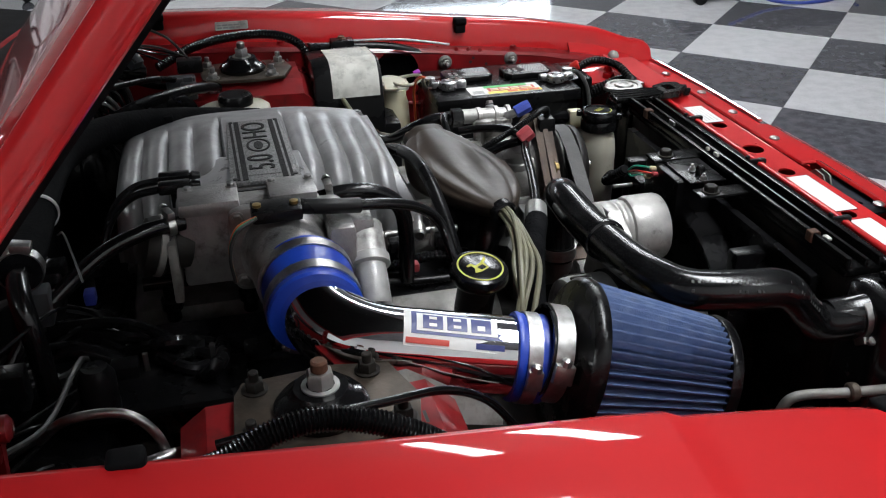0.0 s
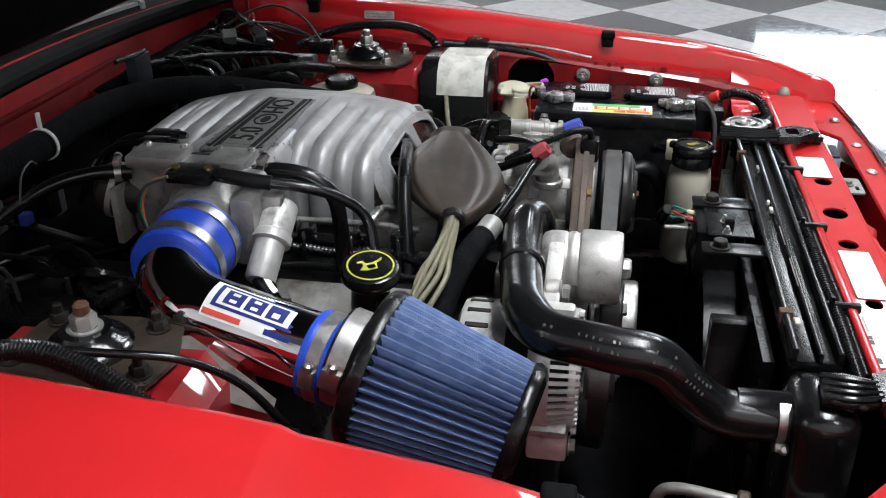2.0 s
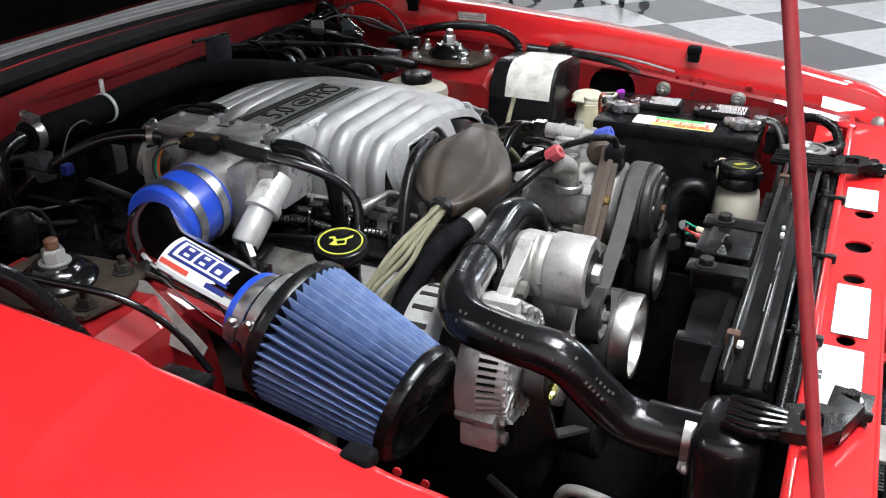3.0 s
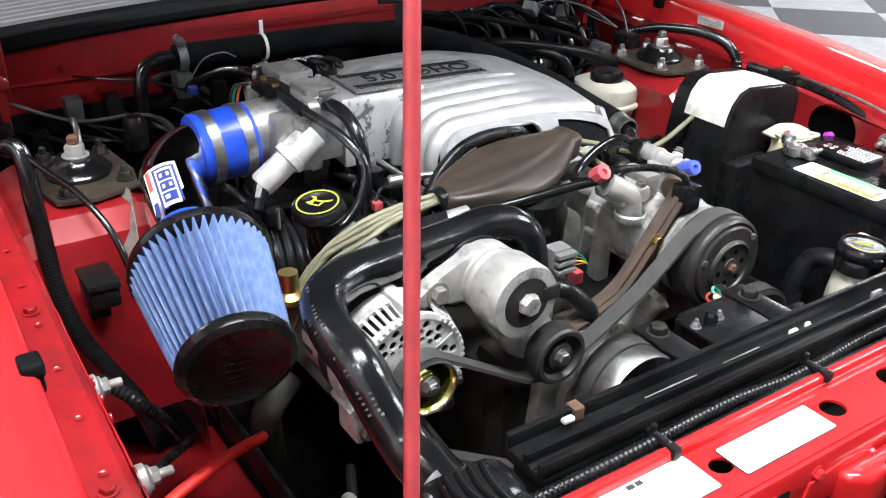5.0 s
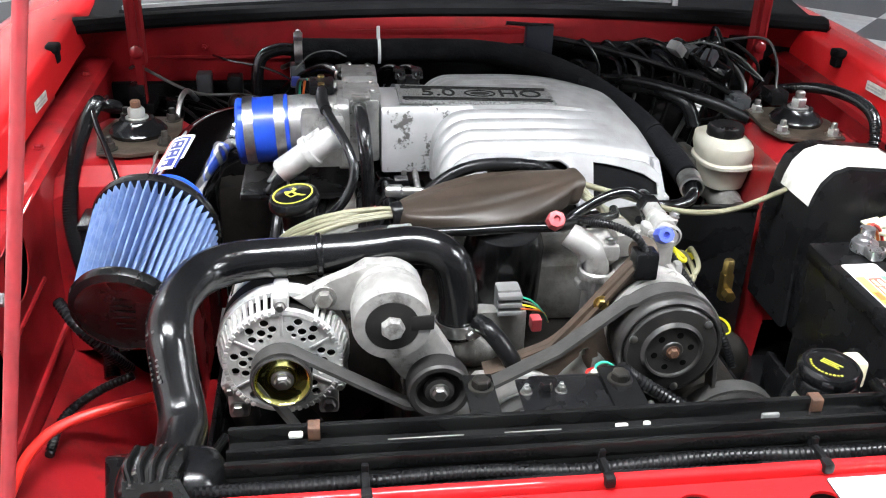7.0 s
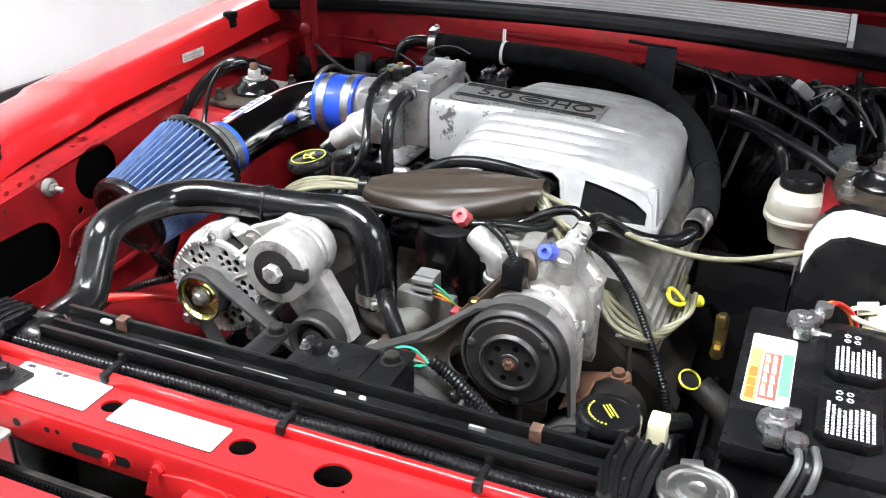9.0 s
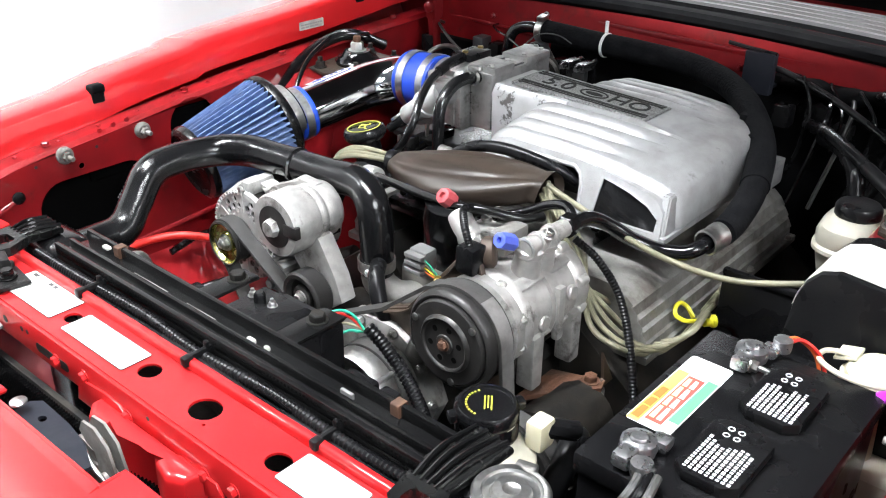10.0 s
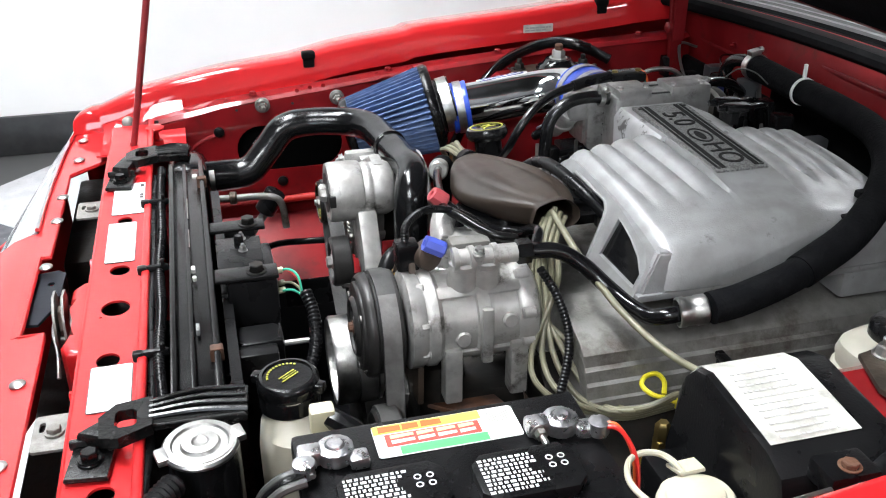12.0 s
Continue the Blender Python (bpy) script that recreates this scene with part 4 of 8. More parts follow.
for s in (1, -1):
    part("nose_dark_block", block(0.80, 0.90, min(s * 0.34, s * 0.70), max(s * 0.34, s * 0.70), 0.597, 0.70, 0.01), DIRTY, car)

rb = random.Random(11)
for s in (1, -1):
    for k in range(9):
        x = 0.18 + 0.072 * k
        ey, ez = lerp_tab(FEN, x)[:2]
        part("weld_dimple", lathe([(0.0042, 0), (0.003, -0.0010), (0, -0.0012)], (x, s * (ey - 0.022), ez - 0.0515), (0, 0, 1), 10), RED_BAY_SHADE, car)
    for x in (-0.22, 0.08, 0.30, 0.56):
        ey, ez = lerp_tab(FEN, x)[:2]
        part("fender_bolt", hexnut((x, s * (ey - 0.020), ez - 0.052), (0, 0, 1), 0.0065, 0.006, None, 0.0), RED_BAY_SHADE, car)
    part("apron_bead", tube([(0.22, s * 0.6175, 0.775), (0.36, s * 0.6175, 0.765), (0.385, s * 0.6175, 0.74)], 0.005, 8, 6), RED_BAY_SHADE, car)
    part("apron_bead", tube([(0.62, s * 0.6175, 0.80), (0.68, s * 0.6175, 0.77), (0.70, s * 0.6175, 0.68)], 0.005, 8, 6), RED_BAY_SHADE, car)
    part("apron_seam", tube([(-0.34, s * 0.617, 0.685), (0.15, s * 0.617, 0.672), (0.45, s * 0.617, 0.655), (0.78, s * 0.617, 0.645)], 0.006, 8, 8), RED_BAY_SHADE, car)
    for k in range(9):
        x, z = 0.24 + 0.5 * rb.random(), 0.67 + 0.16 * rb.random()
        if 0.38 < x < 0.62 and 0.70 < z < 0.82:
            z = 0.835 + 0.02 * rb.random()
        rr = 0.0022 + 0.002 * rb.random()
        # dark disc painted in place of a small hole
        part("apron_hole", lathe([(rr, 0), (rr, 0.0004), (0, 0.0004)], (x, s * 0.6158, z), (0, -s, 0), 10), BLACK_INK, car)
part("firewall_seam", tube([(-0.327, -0.66, 0.925), (-0.327, -0.2, 0.920), (-0.327, 0.3, 0.922), (-0.327, 0.66, 0.926)], 0.0035, 8, 8), RED_DULL, car)
for y in (-0.45, -0.18, 0.09, 0.33, 0.52):
    part("firewall_stud", hexnut((-0.329, y, 0.940), (1, 0, 0), 0.006, 0.006, None, 0.006), RED_DULL, car)

for s, wx in ((1, 0.36), (-1, 0.36), (1, -2.2), (-1, -2.2)):
    w = part("wheel", lathe([(0.10, -0.09), (0.20, -0.10), (0.215, -0.09), (0.215, 0.09), (0.20, 0.10), (0.10, 0.09)], (wx, s * 0.745, 0.315), (0, 1, 0), 40, closed=True), ALU_DULL, car, "alloy wheel with black tyre")
    part("tyre", lathe([(0.215, -0.10), (0.27, -0.112), (0.305, -0.10), (0.315, -0.075), (0.315, 0.075), (0.305, 0.10), (0.27, 0.112), (0.215, 0.10)], (wx, s * 0.745, 0.315), (0, 1, 0), 40, closed=True), RUBBER, w)


# ---- engine ----
engine = thing("engine_block", (0.1, 0, 0.45), "dark oily engine block with aluminium valve covers", "engine")
part("block", block(-0.26, 0.40, -0.16, 0.16, 0.42, 0.70, 0.02), DIRTY, engine)
part("front_cover", block(0.36, 0.43, -0.15, 0.13, 0.45, 0.72, 0.02), DIRTY, engine, "grimy aluminium timing cover")
part("lower_intake", block(-0.19, 0.26, -0.12, 0.12, 0.70, 0.79, 0.015), ALU_DULL, engine, "dull aluminium lower intake")
for s in (1, -1):
    m = Matrix.Translation((0.02, s * 0.245, 0.70)) @ Matrix.Rotation(radians(-s * 38), 4, "X")
    part("cylinder_head", block(-0.27, 0.27, -0.09, 0.09, -0.13, 0.0, 0.01, 2, None, m), DIRTY, engine)
    prof = [(0.135, 0.808), (0.205, 0.806), (0.232, 0.796), (0.244, 0.786), (0.247, 0.772), (0.254, 0.770), (0.256, 0.756), (0.262, 0.754), (0.264, 0.738), (0.268, 0.736), (0.268, 0.715), (0.12, 0.715)]
    if s < 0:
        prof = [(0.198, 0.808), *prof[1:-1], (0.19, 0.715)]
    mv = frame_of((0, 0, 0), (1, 0, 0), (0, 0, 1))
    vc = part("valve_cover", prism([(s * y, z) for y, z in prof][::s], -0.262 if s < 0 else -0.205, 0.256, mv, 0.004), ALU_DULL, engine, "dull cast aluminium valve cover with ribs", 25)
    part("cover_flange", block(-0.275 if s < 0 else -0.215, 0.265, min(s * 0.13, s * 0.275), max(s * 0.13, s * 0.275), 0.712, 0.724, 0.003), ALU_DULL, vc)
    for x in (-0.19, -0.05, 0.12, 0.24):
        part("cover_bolt", hexnut((x, s * 0.271, 0.724), (0, 0, 1), 0.005, 0.006), STEEL, vc)
for s in (-1, 1):
    for k in range(4):
        x = -0.18 + 0.125 * k
        part("exhaust_runner", tube([(x, s * 0.33, 0.63), (x + 0.02, s * 0.375, 0.60), (x + 0.01, s * 0.37, 0.52)], 0.021, 10, 5), DIRTY, engine)
# fuel rails and injectors
for s in (1, -1):
    rail = part("fuel_rail", tube([(-0.17, s * 0.125, 0.83), (0.17, s * 0.125, 0.83)], 0.009, 10, 4), BLACK_METAL, engine)
    for k in range(4):
        x = -0.14 + 0.095 * k
        part("injector", lathe([(0.009, 0), (0.009, 0.016), (0.013, 0.018), (0.013, 0.032), (0.009, 0.034), (0.009, 0.055), (0, 0.055)], (x, s * 0.122, 0.775), (0, s * 0.15, 1), 12), PLASTIC, engine)

ih = thing("injector_harness", (0.14, -0.15, 0.79), "black injector wiring over a steel fuel rail", "wiring harness")
part("trough", block(-0.02, 0.255, -0.196, -0.085, 0.786, 0.806, 0.008), RUBBER, ih)
part("steel_rail", tube([(0.055, -0.108, 0.848), (0.12, -0.110, 0.850), (0.20, -0.112, 0.850), (0.232, -0.112, 0.848)], 0.0048, 12, 5), STEEL, ih, "bare steel fuel rail")
part("loom", loom([(0.0, -0.158, 0.822), (0.07, -0.152, 0.830), (0.13, -0.156, 0.828), (0.19, -0.150, 0.832), (0.25, -0.150, 0.818)], 0.0075), RUBBER_WET, ih)
part("loom", loom([(0.02, -0.185, 0.812), (0.10, -0.180, 0.820), (0.17, -0.182, 0.816), (0.24, -0.176, 0.812)], 0.0055), RUBBER, ih)
for k in range(3):
    x = 0.085 + 0.062 * k
    part("injector_plug", block(x - 0.011, x + 0.011, -0.142, -0.120, 0.826, 0.852, 0.004), PLASTIC_GLOSS, ih)
    part("lead", tube([(x, -0.142, 0.846), (x + 0.004, -0.158, 0.852), (x + 0.008, -0.170, 0.838), (x + 0.01, -0.174, 0.820)], 0.0028, 8, 5), RUBBER_WET, ih)
    part("clip", block(x - 0.016, x - 0.012, -0.130, -0.122, 0.834, 0.858, 0.001), STEEL, ih)
part("red_plug", block(0.150, 0.166, -0.178, -0.164, 0.826, 0.838, 0.003), CAP_RED, ih)

# upper intake manifold
intake = thing("intake_manifold", (0, 0.06, 0.80), "silver cast upper intake manifold with ribbed runners", "intake manifold")
XF, XR, YP, YD = 0.162, -0.192, -0.085, 0.235
LOBES = (0.0, 0.27, 0.53, 0.77, 1.0)


def shell_row(x):
    """Profile of the ribbed runner cover at x: up the throttle side, over the bend, across to the far edge."""
    d = abs(x + 0.010)
    side = XF + 0.010 if x > -0.010 else -XR - 0.010
    u = min(max((d - 0.045) / (side - 0.045), 0), 1)
    top = 0.944 - 0.017 * u ** 1.6
    r = 0.056
    dip = 0.0
    for a, b in zip(LOBES, LOBES[1:]):
        if a <= u < b and d > 0.045:
            t = (u - a) / (b - a)
            if b == 1.0:
                t = min(t, 0.5)
            dip = 0.0165 * (1 - math.sqrt(max(0, 1 - (2 * t - 1) ** 2)))
    roll = 0.010 * max(0, (u - 0.88) / 0.12) ** 2
    yend = YD - 0.035 * max(0, (-0.115 - x) / 0.09) ** 2.4 - 0.006 * max(0, (x - 0.14) / 0.022) ** 2
    out = []
    for i in range(4):
        out.append((YP + dip + roll, 0.838 + (top - r - 0.838) * i / 4))
    for i in range(11):
        q = math.pi / 2 * i / 10
        k = r - dip - roll
        out.append((YP + r - k * math.cos(q), top - r + k * math.sin(q)))
    for i in range(1, 33):
        y = YP + r + (yend - YP - r) * i / 32
        f = min(1, max(0, (0.195 - 0.030 * u - y) / 0.12))
        f = f * f * (3 - 2 * f)
        z = top - dip * f - roll
        if y > 0.05:
            z -= 0.024 * ((y - 0.05) / 0.185) ** 1.8
        if i > 29:
            z -= 0.0012 * (i - 29) ** 2
        out.append((y, z))
    return out


bm = bmesh.new()
NX = 104
xs = [XR + (XF - XR) * i / NX for i in range(NX + 1)]
cols = [[bm.verts.new((x, y, z)) for y, z in shell_row(x)] for x in xs]
for a, b in zip(cols, cols[1:]):
    for j in range(len(a) - 1):
        bm.faces.new((a[j], b[j], b[j + 1], a[j + 1]))
dr = [bm.verts.new((c[-1].co.x, c[-1].co.y + 0.008, 0.858)) for c in cols]
for i in range(NX):
    bm.faces.new((cols[i][-1], cols[i + 1][-1], dr[i + 1], dr[i]))
lo = [bm.verts.new((XR - 0.006, v.co.y, min(v.co.z, 0.858))) for v in cols[0]]
for j in range(len(lo) - 1):
    bm.faces.new((cols[0][j], cols[0][j + 1], lo[j + 1], lo[j]))
part("runner_shell", bm, ALU_SILVER, intake, "silver ribbed cast runner cover", 40)
# front plate with the open arch and the black runner mouth
mfr = Matrix(((0, -0.48, 1, 0.190 + 0.48 * 0.855), (1, 0, 0, 0), (0, 1, 0, 0), (0, 0, 0, 1)))
edge = [(y, z + 0.0015) for y, z in shell_row(XF)]
arch = [(-0.024, 0.838), (-0.022, 0.899), (-0.013, 0.908), (0.084, 0.908), (0.096, 0.901), (0.102, 0.888), (0.111, 0.842)]
mouth = [(0.130, 0.857), (0.226, 0.859), (0.225, 0.876), (0.205, 0.888), (0.175, 0.897), (0.150, 0.902), (0.131, 0.904)]
face = [edge[0]] + arch + [(0.124, 0.842), (0.236, 0.850)] + edge[::-1][:-1]
part("front_plate", plate_with_holes(face, [mouth], -0.010, 0.004, mfr), ALU_SILVER, intake)
lip = [mfr @ Vector((y, z, 0.003)) for y, z in arch]
part("arch_lip", sweep(bmesh.new(), lip, 0.0032, 8), ALU_SILVER, intake)
part("mouth_lip", sweep(bmesh.new(), [mfr @ Vector((y, z, 0.003)) for y, z in mouth[1:] + mouth[:1]], 0.0016, 8), ALU_SILVER, intake)
part("runner_mouth", prism([(0.127, 0.853), (0.229, 0.853), (0.229, 0.886), (0.127, 0.908)], -0.030, -0.001, mfr, 0.001), PLASTIC_GLOSS, intake, "glossy black runner opening")
bm = bmesh.new()
for ya, yb in ((0.0, 0.0), (-0.012, -0.012)):
    for x, y, z in ((0.148, 0.2315, 0.903), (0.1645, 0.2305, 0.904), (0.1915, 0.2400, 0.850), (0.148, 0.2400, 0.850)):
        bm.verts.new((x, y + ya, z))
bm.verts.ensure_lookup_table()
for q in ((0, 1, 2, 3), (7, 6, 5, 4), (0, 4, 5, 1), (1, 5, 6, 2), (2, 6, 7, 3), (3, 7, 4, 0)):
    bm.faces.new([bm.verts[i] for i in q])
bmesh.ops.recalc_face_normals(bm, faces=bm.faces)
bmesh.ops.bevel(bm, geom=bm.edges[:], offset=0.0022, segments=2, affect="EDGES")
part("corner_wall", bm, ALU_SILVER, intake)
part("lower_lip", block(XR, 0.193, 0.10, 0.243, 0.848, 0.857, 0.003), ALU_SILVER, intake)
# dark blocks fill the arch, for the shade inside it
part("gap_dark_core", block(0.03, 0.115, -0.06, 0.124, 0.80, 0.905, 0.004), DIRTY, intake)
part("gap_dark_side", block(0.110, 0.158, 0.112, 0.124, 0.845, 0.900, 0.002), DIRTY, intake)
part("runner_base", block(-0.18, 0.12, -0.05, 0.13, 0.775, 0.845, 0.02), ALU_DULL, intake)
part("corner_boss", lathe([(0.014, -0.02), (0.0125, 0.002), (0.010, 0.0045), (0.0055, 0.0035), (0, 0.003)], (0.1465, 0.212, 0.9025), (0.25, 0.15, 1), 24), ALU_SILVER, intake)
part("rear_skirt", block(-0.198, -0.085, 0.13, 0.2415, 0.812, 0.852, 0.006), ALU_SILVER, intake)
# box-shaped plenum towards the throttle
bm = prism([(-0.112, 0.858), (0.046, 0.845), (0.050, 0.930), (0.040, 0.945), (-0.060, 0.945), (-0.112, 0.922)], 0.02, 0.158, frame_of((0, 0, 0), (0, -1, 0), (0, 0, 1)), 0.004)
part("plenum_box", bm, ALU_STAIN, intake, "stained silver plenum box")
part("plenum_web", block(-0.05, 0.034, -0.14, 0.105, 0.930, 0.9415, 0.003), ALU_SILVER, intake)
# badge plate
mpl = Matrix.Translation((-0.009, -0.010, 0.9435)) @ Matrix.Rotation(radians(-2.0), 4, "X")
plate = part("badge_plate", prism([(-0.043, -0.120), (0.043, -0.120), (0.037, 0.120), (-0.037, 0.120)], 0, 0.005, mpl, 0.0012), PLATE_METAL, intake, "black and silver 5.0 HO badge plate")
part("badge_field", prism([(-0.020, -0.100), (0.020, -0.100), (0.020, 0.108), (-0.020, 0.108)], 0.005, 0.0056, mpl), PLATE_METAL, plate)
for k in (-1, 1):
    for a, b in ((0.0205, 0.0272), (0.0302, 0.0338)):
        part("badge_stripe", prism([(min(k * a, k * b), -0.114), (max(k * a, k * b), -0.114), (max(k * a, k * b), 0.114), (min(k * a, k * b), 0.114)], 0.005, 0.0058, mpl), PLATE_GRIT, plate)
mt = mpl @ Matrix.Translation((0, 0, 0.0058)) @ Matrix.Rotation(radians(90), 4, "Z")
lettering("5.0", 0.046, mt @ Matrix.Translation((-0.058, 0, 0)), PLATE_GRIT, plate, 0.0009, "numeral", 0.98)
lettering("HO", 0.046, mt @ Matrix.Translation((0.070, 0, 0)), PLATE_GRIT, plate, 0.0009, "letters", 0.98)
part("badge_oval", plate_with_holes(circle(0, 0.007, 0.0155, 28, 0.0245), [circle(0, 0.007, 0.0128, 28, 0.0215)], 0.0056, 0.0066, mpl), PLATE_GRIT, plate)
part("badge_oval_core", prism(circle(0, 0.007, 0.0060, 20, 0.0150), 0.0056, 0.0064, mpl), PLATE_GRIT, plate)
for x, y in ((-0.036, -0.108), (0.036, -0.108), (-0.031, 0.113), (0.031, 0.113)):
    part("badge_screw", lathe([(0.003, 0), (0.003, 0.0012), (0, 0.0016)], mpl @ Vector((x, y, 0.005)), (0, 0, 1), 10), BLACK_INK, plate)

# throttle body with spacer
throttle = thing("throttle_body", (-0.01, -0.22, 0.85), "cast aluminium throttle body with sensor and tube", "throttle body")
part("spacer", block(-0.115, 0.046, -0.205, -0.160, 0.862, 0.958, 0.006), ALU_GREY, throttle)
for x0, x1 in ((-0.112, -0.045), (-0.012, 0.042)):
    part("spacer_top", block(x0, x1, -0.212, -0.158, 0.952, 0.968, 0.004), ALU_GREY, throttle)
part("flange", prism(rrect(-0.060, 0.070, -0.052, 0.050, 0.012), 0.0, 0.016, frame_of((0.0, -0.205, 0.910), (0, -1, 0)), 0.003), ALU_GREY, throttle)
part("bore", lathe([(0.049, 0), (0.052, 0.012), (0.047, 0.03), (0.046, 0.085), (0.040, 0.085), (0.040, 0.0)], (0.0, -0.219, 0.908), (0.08, -1, -0.02), 36), ALU_GREY, throttle)
part("linkage_cover", block(0.045, 0.075, -0.275, -0.215, 0.865, 0.950, 0.008), ALU_GREY, throttle)
part("idle_tube", lathe([(0, 0), (0.019, 0), (0.021, 0.003), (0.021, 0.040), (0.0235, 0.042), (0.0235, 0.052), (0.018, 0.054), (0.018, 0.098), (0.015, 0.102), (0, 0.102)], (0.090, -0.225, 0.925), (-0.03, -0.80, -0.58), 24), ALU_BRIGHT, throttle, "silver cylindrical idle valve")
pg = part("idle_plug", lathe([(0, 0), (0.010, 0), (0.011, 0.004), (0.011, 0.020), (0.008, 0.024), (0.008, 0.040), (0.005, 0.044), (0, 0.044)], (0.086, -0.304, 0.868), (0.62, -0.45, -0.50), 10), PLASTIC, throttle, "black wiring plug with clip")
part("plug_clip", block(-0.004, 0.004, 0.009, 0.012, 0.004, 0.030, 0.001, 1, None, frame_of((0.086, -0.304, 0.868), (0.62, -0.45, -0.50))), STEEL, pg)
part("idle_neck", block(0.045, 0.100, -0.250, -0.212, 0.905, 0.945, 0.010), ALU_GREY, throttle)
part("position_sensor", block(-0.035, 0.020, -0.262, -0.225, 0.958, 0.972, 0.004), PLASTIC, throttle, "black throttle position sensor")
for x in (-0.028, 0.012):
    part("sensor_screw", lathe([(0.005, 0), (0.005, 0.003), (0, 0.004)], (x, -0.244, 0.972), (0, 0, 1), 10), BRASS, throttle)
egr = part("egr_valve", lathe([(0, 0), (0.022, 0), (0.024, 0.01), (0.024, 0.024), (0.034, 0.030), (0.034, 0.040), (0.030, 0.052), (0.014, 0.060), (0, 0.062)], (-0.105, -0.190, 0.905), (-0.80, -0.12, 0.25), 26), DIRTY, throttle, "dark round diaphragm valve")
part("valve_rim", lathe([(0.0335, 0.031), (0.0355, 0.032), (0.0355, 0.0385), (0.0335, 0.0395)], (-0.105, -0.190, 0.905), (-0.80, -0.12, 0.25), 30, closed=True), ALU_DULL, egr)
part("valve_bracket", block(-0.128, -0.118, -0.232, -0.168, 0.858, 0.932, 0.003), ALU_DULL, egr, "pale steel bracket")
for k in range(4):
    part("flange_bolt", hexnut((0.052 if k % 2 else -0.050, -0.221, 0.872 if k < 2 else 0.950), (0, -1, 0), 0.006, 0.006), STEEL, throttle)

for z in (0.884, 0.902, 0.920, 0.938):
    part("spacer_joint", block(-0.1155, 0.0465, -0.2035, -0.2015, z, z + 0.0012, 0), DIRTY, throttle)
part("cover_gasket", plate_with_holes(rrect(-0.096, 0.036, -0.208, -0.164, 0.006), [rrect(-0.092, 0.032, -0.204, -0.168, 0.005)], 0.9578, 0.9592), BLACK_INK, throttle)
for x, y in ((-0.100, -0.170), (-0.052, -0.170), (-0.006, -0.170), (0.036, -0.170)):
    part("cover_screw", hexnut((x, y, 0.968), (0, 0, 1), 0.0045, 0.004), STEEL, throttle)

# chrome intake tube with blue couplers
itube = thing("intake_tube", (0.1, -0.40, 0.80), "polished chrome intake tube with blue couplers", "intake tube")
TP = [(0.016, -0.305, 0.906), (0.016, -0.345, 0.904), (0.027, -0.387, 0.899), (0.062, -0.416, 0.891), (0.11, -0.428, 0.883), (0.16, -0.437, 0.875), (0.232, -0.450, 0.864)]
part("pipe", tube(TP, 0.0405, 36, 10), CHROME, itube)
part("coupler", lathe([(0.036, 0), (0.0495, 0), (0.0505, 0.003), (0.0495, 0.007), (0.0485, 0.040), (0.0490, 0.070), (0.0495, 0.073), (0.0475, 0.076), (0.036, 0.076)], (0.014, -0.292, 0.907), (0.02, -1, -0.05), 40, closed=True), BLUE, itube, "blue silicone coupler")
d1 = Vector((0.02, -1, -0.05)).normalized()
for h in (0.013, 0.058):
    clamp(Vector((0.014, -0.292, 0.907)) + d1 * h, d1, 0.0493, itube, 0.0145, (-0.4, 0, -1))
d2 = Vector((0.94, -0.165, -0.165)).normalized()
part("end_coupler", lathe([(0.041, 0), (0.0445, 0), (0.0455, 0.003), (0.0445, 0.006), (0.0445, 0.026), (0.0455, 0.029), (0.0445, 0.032), (0.041, 0.032)], (0.1955, -0.4432, 0.8698), d2, 40, closed=True), BLUE, itube, "blue silicone coupler")
clamp(Vector((0.1955, -0.4432, 0.8698)) + d2 * 0.016, d2, 0.0447, itube, 0.014, (0.1, -1, 0.1))
# badge on the tube
dd = Vector((0.94, -0.165, -0.17)).normalized()
axis_p = Vector((0.125, -0.4310, 0.8803))


def on_tube(u, a, lift):
    """A point u along the tube and a round it, lifted off its skin."""
    side = dd.cross(Vector((0, 0, 1))).normalized()
    upv = side.cross(dd)
    return axis_p + dd * u + (upv * math.cos(a) + side * math.sin(a)) * (0.0407 + lift)


def tube_patch(u0, u1, a0, a1, lift, name, material, parent):
    bm = grid([u0 + (u1 - u0) * i / 6 for i in range(7)], [a0 + (a1 - a0) * i / 8 for i in range(9)], lambda u, a: on_tube(u, a, lift))
    return part(name, thick(bm, 0.0004), material, parent)


bd = tube_patch(-0.040, 0.062, -0.14, 0.92, 0.0005, "badge", WHITE_LABEL, itube)
tube_patch(-0.033, 0.056, -0.06, 0.62, 0.0010, "badge_panel", LAB_BLUE, bd)
tube_patch(-0.028, 0.051, 0.02, 0.54, 0.0015, "badge_field", WHITE_LABEL, bd)
for k in range(3):
    u0 = -0.022 + 0.0235 * k
    tube_patch(u0, u0 + 0.0195, 0.08, 0.48, 0.002, "badge_mark", LAB_BLUE, bd)
    tube_patch(u0 + 0.006, u0 + 0.0135, 0.34 - 0.05 * (k == 2), 0.42, 0.0024, "badge_cut", WHITE_LABEL, bd)
    if k < 2:
        tube_patch(u0 + 0.006, u0 + 0.0135, 0.14, 0.22, 0.0024, "badge_cut", WHITE_LABEL, bd)
tube_patch(-0.038, 0.004, 0.72, 0.86, 0.0010, "badge_stripe", LAB_RED, bd)
tube_patch(0.030, 0.058, 0.72, 0.86, 0.0010, "badge_stripe", LAB_BLUE, bd)

